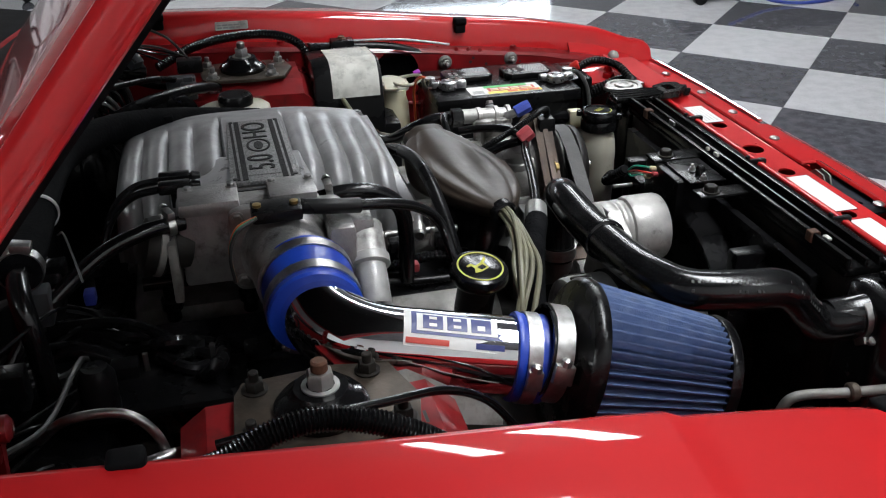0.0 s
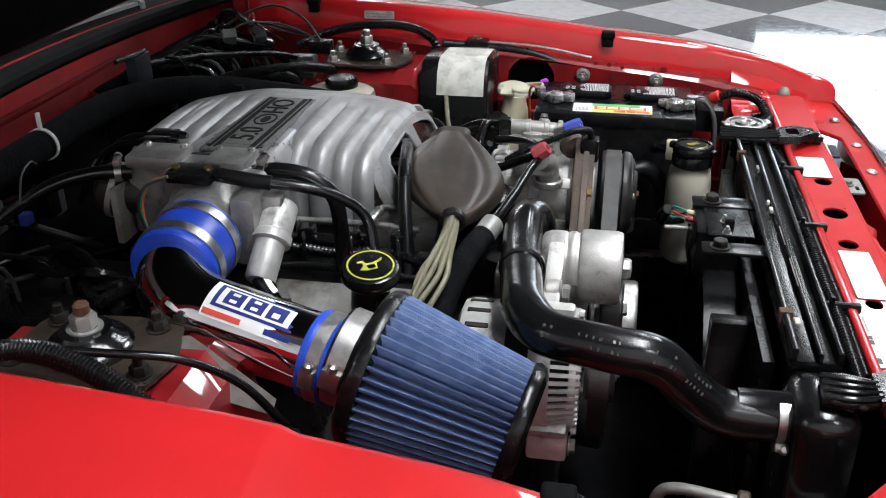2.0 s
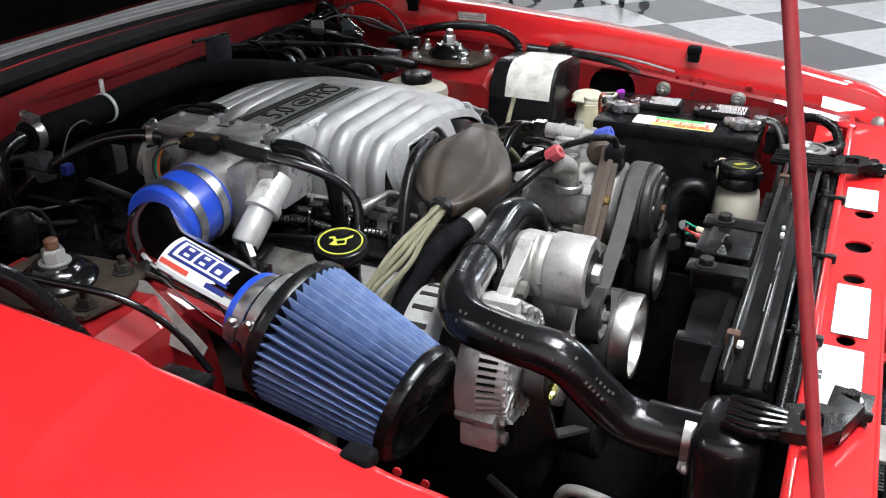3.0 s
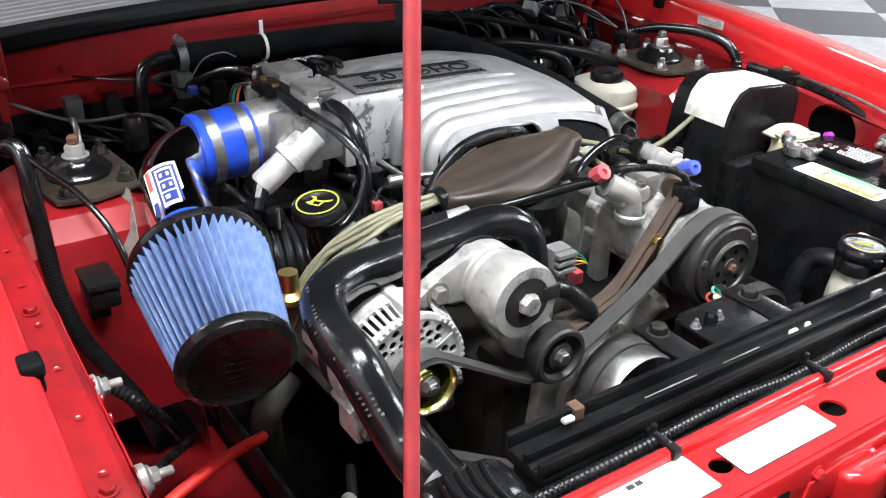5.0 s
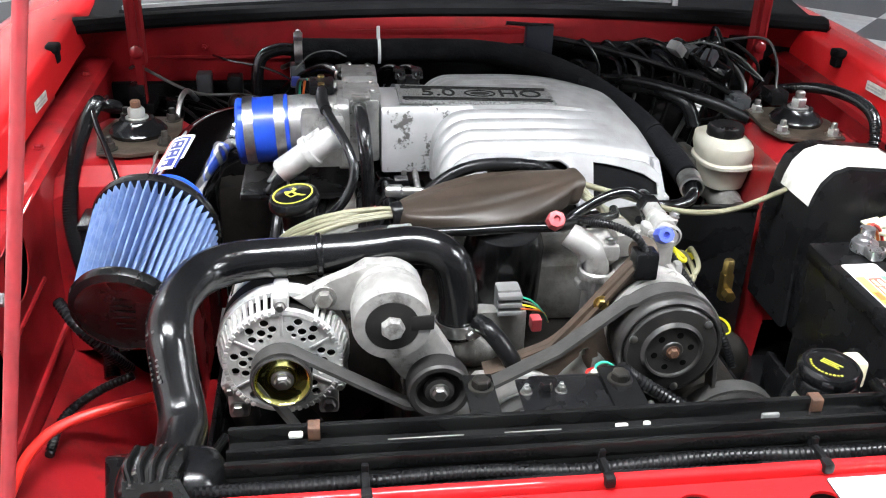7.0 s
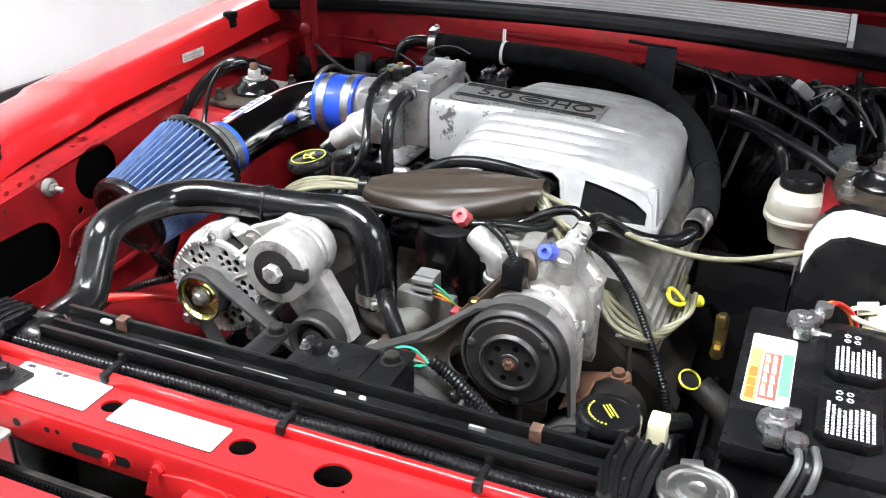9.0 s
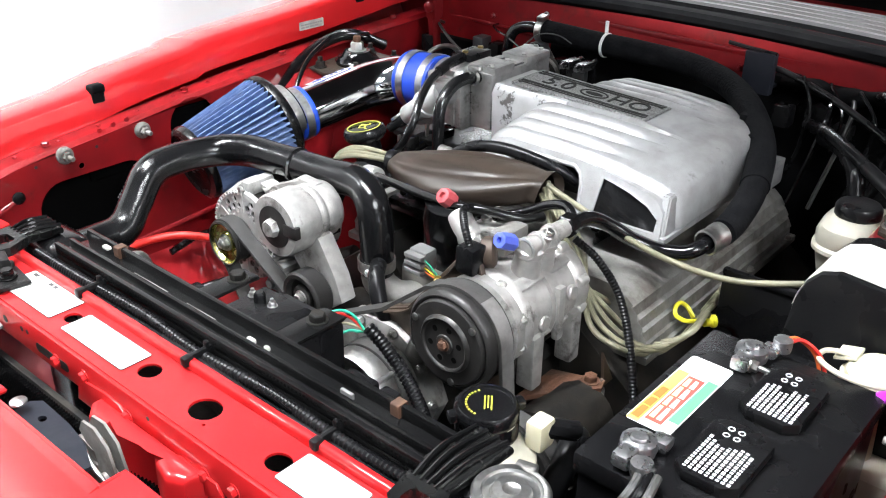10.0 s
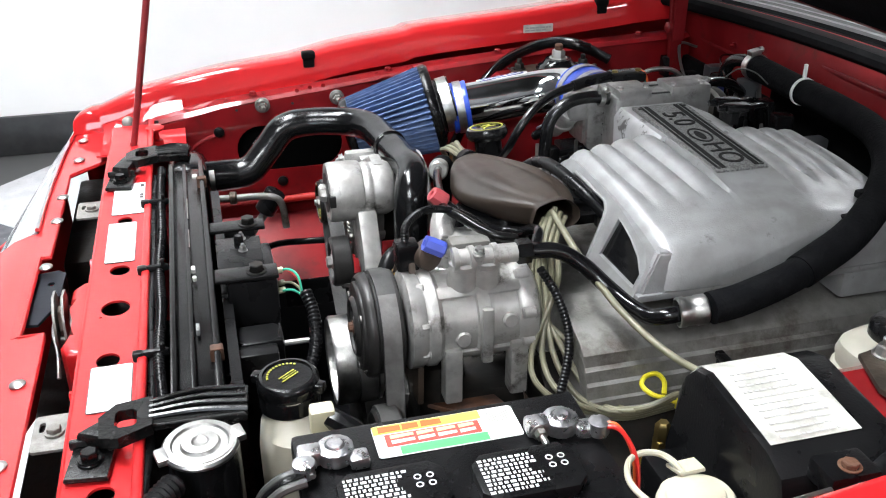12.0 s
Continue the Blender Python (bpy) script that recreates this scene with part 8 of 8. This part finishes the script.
# red cable and drier at the front corner
rc = thing("starter_cable", (0.3, -0.55, 0.58), "bright red starter cable with black loom", "cable")
part("cable", tube([(0.56, -0.600, 0.655), (0.49, -0.602, 0.657), (0.425, -0.594, 0.660), (0.379, -0.561, 0.661), (0.34, -0.472, 0.662), (0.315, -0.42, 0.65)], 0.0070, 12, 8), WIRE_RED, rc)
part("loom", loom([(0.40, -0.590, 0.625), (0.345, -0.583, 0.640), (0.31, -0.545, 0.655), (0.30, -0.50, 0.67)], 0.0065), RUBBER, rc)
dr_ = thing("drier", (0.58, -0.475, 0.60), "black capped receiver drier with metal pipe", "drier")
part("cap", rod((0.545, -0.462, 0.735), (0.55, 0.0, -0.85), 0.0185, 0.045, 20), RUBBER, dr_)
part("pipe", tube([(0.565, -0.462, 0.70), (0.60, -0.462, 0.65), (0.64, -0.462, 0.58)], 0.0075, 12, 5), ALU_DULL, dr_)
part("cross_pipe", tube([(0.535, -0.425, 0.68), (0.54, -0.427, 0.725), (0.56, -0.430, 0.740), (0.62, -0.440, 0.740), (0.70, -0.447, 0.738)], 0.0062, 12, 7), ALU_DULL, dr_, "bent aluminium pipe")
part("pipe_collar", rod((0.615, -0.439, 0.740), (1, -0.1, 0), 0.0115, 0.012, 16), BROWN, dr_)
part("line", tube([(0.62, -0.47, 0.60), (0.56, -0.44, 0.64), (0.50, -0.40, 0.66), (0.44, -0.37, 0.67)], 0.006, 10, 5), BLACK_METAL, dr_)
ps_hose = thing("steering_hose", (0.52, 0.33, 0.65), "curved black power steering hose", "hose")
part("hose", tube([(0.50, 0.305, 0.68), (0.495, 0.31, 0.735), (0.505, 0.325, 0.768), (0.535, 0.335, 0.772), (0.56, 0.335, 0.745), (0.565, 0.33, 0.70)], 0.0145, 14, 7), RUBBER, ps_hose)
part("fitting", rod((0.50, 0.305, 0.67), (0, 0, 1), 0.019, 0.03, 16), DIRTY, ps_hose)

# dipstick
dip = thing("dipstick", (0.17, 0.29, 0.70), "yellow looped engine oil dipstick", "dipstick")
part("loop", tube([(0.158, 0.300, 0.742), (0.168, 0.292, 0.744), (0.184, 0.284, 0.748), (0.192, 0.274, 0.755), (0.186, 0.268, 0.762), (0.172, 0.268, 0.764), (0.165, 0.276, 0.757), (0.170, 0.288, 0.748)], 0.0030, 9, 7), YELLOW, dip)
part("plug", lathe([(0, 0), (0.007, 0), (0.007, 0.010), (0.009, 0.012), (0.009, 0.016), (0, 0.018)], (0.160, 0.299, 0.742), (-0.8, 0.55, -0.1), 14), YELLOW, dip)
part("tube", tube([(0.150, 0.307, 0.741), (0.12, 0.325, 0.72), (0.10, 0.335, 0.66)], 0.0045, 9, 5), BLACK_METAL, dip)
RINGXY = (0.262, 0.320, 0.680)
dip2 = thing("transmission_dipstick", (0.36, 0.30, 0.68), "black cap with yellow ring on a filler tube", "filler cap")
part("ring", lathe([(0.0135, 0), (0.0155, 0.001), (0.0155, 0.003), (0.0135, 0.004)], RINGXY, (0.4, 0.3, 0.85), 24, closed=True), YELLOW, dip2)
part("cap", rod(Vector(RINGXY) - Vector((0.006, 0.004, 0.013)), (0.4, 0.3, 0.85), 0.0135, 0.014, 20), PLASTIC, dip2)
part("tube", tube([Vector(RINGXY) - Vector((0.01, 0.008, 0.02)), (0.25, 0.31, 0.61), (0.24, 0.30, 0.54)], 0.008, 10, 4), BLACK_METAL, dip2)

# dark clutter along the firewall
fw = thing("firewall_wiring", (-0.28, -0.35, 0.75), "tangle of dark wires and plugs on the firewall", "wiring")
rn = random.Random(7)
for k in range(16):
    y0 = -0.60 + 0.30 * rn.random()
    z0 = 0.82 + 0.12 * rn.random()
    y1 = y0 + 0.10 + 0.22 * rn.random()
    pts = [(-0.325, y0, z0), (-0.30 + 0.03 * rn.random(), y0 + 0.03, z0 + 0.02 * rn.random()), (-0.25 + 0.05 * rn.random(), 0.5 * (y0 + y1), z0 - 0.05 * rn.random()), (-0.26 + 0.07 * rn.random(), y1, z0 - 0.03 - 0.12 * rn.random()), (-0.22, y1 + 0.02, 0.72)]
    part("wire", tube(pts, 0.002 + 0.004 * rn.random() ** 2, 7, 6), (RUBBER, RUBBER_WET, RUBBER, WIRE_GREY)[k % 4], fw)
for k in range(9):
    y, x, z = -0.56 + 0.055 * k, -0.30 + 0.05 * rn.random(), 0.80 + 0.11 * rn.random()
    part("plug", block(x - 0.016, x + 0.016, y - 0.013, y + 0.013, z - 0.02, z + 0.02, 0.004, 2), (PLASTIC, PLASTIC, GREY_PLASTIC)[k % 3], fw)
part("solenoid", lathe([(0, 0), (0.018, 0), (0.018, 0.04), (0.012, 0.05), (0, 0.05)], (-0.20, -0.385, 0.84), (0, 0, 1), 18), PLASTIC, fw)
part("blue_plug", block(-0.212, -0.200, -0.295, -0.280, 0.905, 0.920, 0.003), LAB_BLUE, fw)
part("white_wire", tube([(-0.21, -0.288, 0.93), (-0.22, -0.26, 0.955), (-0.23, -0.225, 0.958), (-0.24, -0.20, 0.945)], 0.0012, 7, 6), WIRE_GREY, fw)
# black case and cover added to fill the rear passenger corner
hb = thing("rear_corner_case", (-0.26, -0.25, 0.50), "added black case at the firewall", "heater case")
part("case", block(-0.33, -0.20, -0.44, -0.10, 0.50, 0.80, 0.02), PLASTIC, hb)
part("cover", block(-0.30, -0.15, -0.43, -0.28, 0.50, 0.745, 0.02), DIRTY, hb)
for dy in (0, 0.045):
    part("heater_hose", tube([(-0.30, -0.20 - dy, 0.80), (-0.24, -0.21 - dy, 0.83), (-0.17, -0.23 - dy, 0.80), (-0.12, -0.26 - dy, 0.74), (-0.06, -0.28, 0.68)], 0.0105, 12, 6), RUBBER_WET, hb)
part("heater_pipe", tube([(-0.20, -0.50, 0.84), (-0.15, -0.495, 0.855), (-0.12, -0.48, 0.845), (-0.10, -0.46, 0.80)], 0.006, 10, 6), STEEL, hb)
dw = thing("driver_wiring", (-0.27, 0.40, 0.80), "black hoses and grey plugs by the brake booster", "wiring")
part("strut_bar", tube([(-0.285, 0.155, 0.965), (-0.27, 0.20, 0.962), (-0.22, 0.30, 0.948), (-0.15, 0.41, 0.925), (-0.11, 0.47, 0.90)], 0.0052, 12, 7), RUBBER, dw)
part("hose", tube([(-0.20, 0.29, 0.90), (-0.16, 0.33, 0.905), (-0.11, 0.37, 0.895), (-0.09, 0.385, 0.86)], 0.0125, 12, 7), RUBBER, dw)
part("hose", tube([(-0.24, 0.25, 0.90), (-0.17, 0.31, 0.915), (-0.09, 0.40, 0.905), (-0.05, 0.46, 0.885)], 0.010, 12, 7), RUBBER, dw)
part("bracket", block(-0.280, -0.262, 0.120, 0.170, 0.922, 0.990, 0.003), SLATE, dw, "slate grey relay bracket")
part("bracket_arm", block(-0.318, -0.279, 0.128, 0.162, 0.925, 0.931, 0.001), SLATE, dw)
part("bracket_rod", tube([(-0.275, 0.085, 0.994), (-0.272, 0.12, 0.992), (-0.270, 0.17, 0.990)], 0.0035, 8, 4), RUBBER, dw)
part("servo", lathe([(0, 0), (0.014, 0), (0.016, 0.004), (0.016, 0.075), (0.013, 0.08), (0, 0.08)], (-0.235, 0.425, 0.945), (0.80, 0.52, -0.28), 22), RUBBER_WET, dw, "shiny black cylinder with plug")
part("servo_plug", block(-0.258, -0.228, 0.410, 0.436, 0.938, 0.958, 0.004), GREY_PLASTIC, dw)
part("blue_module", block(-0.305, -0.275, 0.36, 0.40, 0.915, 0.945, 0.006), SLATE, dw, "slate grey plug module")
for k in range(10):
    y0 = 0.20 + 0.034 * k
    part("wire", tube([(-0.32, y0, 0.88 + 0.05 * rn.random()), (-0.28, y0 + 0.03, 0.92 + 0.02 * rn.random()), (-0.21, y0 + 0.05, 0.86 + 0.06 * rn.random()), (-0.20, y0 + 0.02, 0.78)], 0.0025 + 0.003 * rn.random(), 7, 6), (RUBBER, RUBBER_WET, WIRE_GREY)[k % 3], dw)
for k in range(6):
    y, x, z = 0.20 + 0.05 * k, -0.30 + 0.04 * rn.random(), 0.85 + 0.06 * rn.random()
    part("plug", block(x - 0.016, x + 0.016, y - 0.014, y + 0.014, z - 0.018, z + 0.018, 0.004, 2), PLASTIC, dw)
part("grey_plug", block(-0.012, 0.012, -0.009, 0.009, 0, 0.030, 0.003, 2, None, frame_of((-0.225, 0.395, 0.950), (0.3, -0.5, 0.5))), MID_GREY, dw, "grey wiring plug")
part("grey_plug", block(-0.011, 0.011, -0.010, 0.010, 0, 0.026, 0.003, 2, None, frame_of((-0.175, 0.425, 0.945), (-0.4, 0.5, 0.6))), GREY_PLASTIC, dw, "dark grey wiring plug")
for k, z in enumerate((0.0, 0.006, 0.012)):
    part("braid", tube([(-0.225 + 0.05 * k, 0.40, 0.965 - z), (-0.20, 0.43 + 0.01 * k, 0.975), (-0.15, 0.47, 0.965 - z), (-0.10, 0.50, 0.935)], 0.0018, 7, 6), (WIRE_GREY, RUBBER, RUBBER_WET)[k], dw)
part("taped_loom", tube([(-0.318, 0.175, 0.935), (-0.296, 0.22, 0.946), (-0.292, 0.28, 0.938), (-0.288, 0.35, 0.950), (-0.286, 0.42, 0.940), (-0.29, 0.50, 0.952), (-0.30, 0.56, 0.930)], lambda u: 0.013 + 0.004 * math.sin(31 * u) * math.sin(13 * u), 12, 8), SEAL, dw, "black cloth-taped wire loom")
part("loom_branch", tube([(-0.29, 0.33, 0.945), (-0.262, 0.345, 0.962), (-0.238, 0.37, 0.958), (-0.222, 0.40, 0.935), (-0.218, 0.42, 0.89)], 0.0062, 10, 7), RUBBER, dw)
part("canister", lathe([(0, 0), (0.020, 0), (0.024, 0.005), (0.024, 0.030), (0.020, 0.036), (0.010, 0.040), (0.010, 0.052), (0, 0.053)], (-0.290, 0.475, 0.915), (0.35, -0.1, 0.9), 24), PLASTIC_GLOSS, dw, "black vacuum canister")
part("canister_pipe", tube([(-0.272, 0.470, 0.965), (-0.262, 0.468, 0.985), (-0.235, 0.465, 0.985), (-0.205, 0.47, 0.955), (-0.19, 0.48, 0.92)], 0.0045, 9, 7), RUBBER_WET, dw)
part("connector", block(-0.302, -0.272, 0.515, 0.548, 0.930, 0.965, 0.005), PLASTIC, dw)
for k in range(7):
    part("wire", tube([(-0.29, 0.215 + 0.045 * k, 0.945), (-0.262 + 0.012 * rn.random(), 0.225 + 0.045 * k, 0.955 + 0.012 * rn.random()), (-0.235, 0.25 + 0.05 * k, 0.925), (-0.225, 0.245 + 0.05 * k, 0.87)], 0.0022 + 0.002 * rn.random(), 7, 6), (RUBBER, RUBBER_WET)[k % 2], dw)
tl = thing("tower_loom", (0, 0.60, 0.88), "black loom and plugs behind the strut tower", "wiring harness")
part("loom", loom([(-0.15, 0.545, 0.905), (-0.08, 0.585, 0.928), (0.0, 0.600, 0.938), (0.07, 0.598, 0.935), (0.115, 0.585, 0.915), (0.125, 0.575, 0.88)], 0.0095), RUBBER_WET, tl)
part("plug", block(-0.115, -0.070, 0.505, 0.535, 0.900, 0.925, 0.005), PLASTIC, tl, "black connector")
part("plug", block(-0.135, -0.085, 0.450, 0.478, 0.888, 0.910, 0.005), GREY_PLASTIC, tl, "grey connector")
part("wire", tube([(-0.09, 0.52, 0.92), (-0.13, 0.53, 0.965), (-0.19, 0.53, 0.985), (-0.25, 0.48, 0.965), (-0.29, 0.42, 0.93)], 0.0024, 7, 8), BLACK_INK, tl)
part("rear_loom", tube([(-0.30, 0.62, 0.90), (-0.22, 0.56, 0.89), (-0.15, 0.50, 0.885), (-0.10, 0.465, 0.895)], 0.007, 10, 6), RUBBER, tl)
part("fender_cable", tube([(0.13, 0.60, 0.905), (0.20, 0.625, 0.895), (0.30, 0.63, 0.885), (0.38, 0.625, 0.86)], 0.009, 10, 6), RUBBER, tl)
part("hood_cable", tube([(0.22, 0.628, 0.905), (0.32, 0.632, 0.898), (0.42, 0.634, 0.880)], 0.0028, 8, 4), STEEL, tl)
cb = thing("corner_bracket", (0.66, 0.52, 0.75), "black plastic corner bracket with red-tipped cable", "bracket")
part("bracket", block(0.615, 0.665, 0.46, 0.575, 0.80, 0.842, 0.006), PLASTIC, cb)
part("cable", loom([(0.655, 0.52, 0.845), (0.685, 0.505, 0.862), (0.72, 0.475, 0.858), (0.735, 0.44, 0.84)], 0.0085), RUBBER, cb)
part("red_tip", rod((0.645, 0.525, 0.842), (0.7, -0.3, 0.5), 0.0105, 0.018, 14), WIRE_RED, cb)

# workshop stools on castors beyond the car
def castor_stand(x, y):
    t = thing("castor_stand", (x, y, 0), "dark steel castor stand on the checkered floor", "workshop stand", "castor stands")
    part("seat", lathe([(0, 0.48), (0.17, 0.48), (0.18, 0.50), (0.17, 0.53), (0, 0.535)], (x, y, 0), (0, 0, 1), 26), RUBBER, t)
    part("column", rod((x, y, 0.16), (0, 0, 1), 0.025, 0.33, 14), STEEL, t)
    for k in range(4):
        a = radians(90 * k + 30)
        c, s_ = math.cos(a), math.sin(a)
        part("leg", tube([(x, y, 0.17), (x + 0.12 * c, y + 0.12 * s_, 0.13), (x + 0.24 * c, y + 0.24 * s_, 0.085)], 0.013, 8, 4), BLACK_METAL, t)
        part("castor", rod((x + 0.24 * c - 0.012 * s_, y + 0.24 * s_ + 0.012 * c, 0.0385), (s_, -c, 0), 0.0385, 0.024, 18), RUBBER, t)
    return t


castor_stand(-0.95, 5.55)
castor_stand(-1.75, 5.50)
lift = thing("floor_jack", (3.5, 4.3, 0), "dark floor equipment with a blue air hose", "workshop equipment")
part("chassis", block(2.95, 4.1, 4.15, 4.55, 0.06, 0.22, 0.03), BLACK_METAL, lift)
for x in (2.98, 4.05):
    for y in (4.13, 4.57):
        part("castor", rod((x, y - 0.02, 0.045), (0, 1, 0), 0.045, 0.04, 18), RUBBER, lift)
part("air_hose", tube([(3.2, 4.12, 0.14), (3.4, 4.0, 0.03), (3.7, 3.95, 0.012), (4.0, 4.05, 0.03), (4.2, 4.2, 0.10)], 0.010, 8, 8), CAP_BLUE, lift, "blue rubber air hose")


# black sheets added low in the bay to keep it dark
ds = thing("low_dark_sheet", (0.2, 0.38, 0.50), "added black sheet low beside the engine", "splash shield")
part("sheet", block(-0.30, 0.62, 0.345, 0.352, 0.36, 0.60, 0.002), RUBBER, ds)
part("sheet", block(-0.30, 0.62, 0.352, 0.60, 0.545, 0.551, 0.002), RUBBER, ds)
dp = thing("low_dark_sheet", (0.2, -0.38, 0.50), "added black sheet low beside the engine", "splash shield")
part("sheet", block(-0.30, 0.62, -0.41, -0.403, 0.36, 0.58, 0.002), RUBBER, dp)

ph = thing("passenger_harness", (-0.1, -0.32, 0.70), "dark bundle of hoses and wiring beside the engine", "wiring harness")
rq = random.Random(21)
for k in range(9):
    a = -0.30 + 0.015 * k
    part("hose", tube([(-0.27 + 0.02 * k, -0.20 - 0.015 * k, 0.83 - 0.01 * (k % 3)), (-0.18 + 0.012 * k, -0.24 - 0.012 * k, 0.845 - 0.012 * (k % 4)), (-0.08 + 0.02 * rq.random(), a, 0.82 - 0.01 * k * 0.5), (0.05 + 0.03 * rq.random(), a - 0.01, 0.815 - 0.006 * k), (0.13, a - 0.02, 0.77), (0.15, a - 0.03, 0.68)], 0.004 + 0.0045 * rq.random(), 9, 7), (RUBBER, RUBBER_WET, RUBBER)[k % 3], ph)
# black sheet added over the valve cover, for the intake's shade on it
part("tray", block(-0.27, 0.06, -0.37, -0.205, 0.808, 0.820, 0.006), RUBBER, ph, "black sheet standing for shade over the valve cover")
for k in range(5):
    x = -0.20 + 0.07 * k
    part("connector", block(x, x + 0.03, -0.31 + 0.02 * (k % 2), -0.285 + 0.02 * (k % 2), 0.812, 0.834, 0.004), (PLASTIC, PLASTIC_GLOSS)[k % 2], ph)
    part("clip", block(x + 0.034, x + 0.040, -0.30, -0.296, 0.812, 0.842, 0.001), STEEL, ph)
part("bent_pipe", tube([(-0.245, -0.46, 0.87), (-0.215, -0.47, 0.895), (-0.17, -0.475, 0.897), (-0.145, -0.48, 0.875), (-0.135, -0.485, 0.84)], 0.0045, 10, 7), STEEL, ph, "bent bare steel pipe")

vt = thing("vacuum_tree", (-0.12, -0.11, 0.93), "black twin vacuum connectors behind the plenum", "vacuum tree")
for k in range(2):
    y = -0.118 + 0.028 * k
    part("connector", block(-0.135, -0.098, y - 0.009, y + 0.009, 0.945, 0.958, 0.003), PLASTIC_GLOSS, vt)
    part("nipple", lathe([(0.004, 0), (0.006, 0.003), (0.004, 0.012), (0, 0.012)], (-0.098, y, 0.952), (1, 0, 0), 10), PLASTIC_GLOSS, vt)
    part("hose", tube([(-0.135, y, 0.950), (-0.165, y - 0.01, 0.948), (-0.19, y - 0.03, 0.93), (-0.21, y - 0.05, 0.88)], 0.0045, 9, 6), RUBBER_WET, vt)
part("stem", block(-0.122, -0.108, -0.122, -0.086, 0.925, 0.948, 0.003), PLASTIC, vt)

# black sheet added in place of the shade in front of the tower
sp = thing("tower_dark_sheet", (0.115, 0.37, 0.50), "added black sheet that stands for shade before the tower", "heat shield")
part("sheet", block(0.108, 0.113, 0.295, 0.422, 0.46, 0.800, 0.002), RUBBER, sp)
part("sheet_edge", block(0.106, 0.116, 0.295, 0.422, 0.796, 0.804, 0.002), RUBBER, sp)


# ---- floor tiles, last ----
TS = 0.652
fm = Matrix.Translation((2.848, 2.759, 0)) @ Matrix.Rotation(radians(46.5), 4, "Z")
bmt = block(-TS / 2 + 0.0015, TS / 2 - 0.0015, -TS / 2 + 0.0015, TS / 2 - 0.0015, -0.006, 0.0, 0.001, 1)
tile_mesh = bpy.data.meshes.new("tile")
bmt.to_mesh(tile_mesh)
bmt.free()
tile_mesh.materials.append(TILE_L)
tile_mesh_d = tile_mesh.copy()
tile_mesh_d.materials[0] = TILE_D
far = {0: bmesh.new(), 1: bmesh.new()}
for i in range(-24, 25):
    for j in range(-24, 25):
        m = fm @ Matrix.Translation(((i + 0.5) * TS, (j + 0.5) * TS, 0))
        p = m.translation
        if not (-8.8 < p.x < 8.8 and -2.6 < p.y < 9.3):
            continue
        dark = (i + j) % 2
        if -2.2 < p.x < 4.6 and 1.0 < p.y < 6.6:
            ob = new("tile", tile_mesh_d if dark else tile_mesh)
            ob.parent = floor
            ob.matrix_basis = m
        else:
            block(-TS / 2 + 0.0015, TS / 2 - 0.0015, -TS / 2 + 0.0015, TS / 2 - 0.0015, -0.006, 0.0, 0, 1, far[dark], m)
for dark, bm in far.items():
    rest = part("tiles", bm, TILE_D if dark else TILE_L, floor)
    rest["kind"] = "stuff"
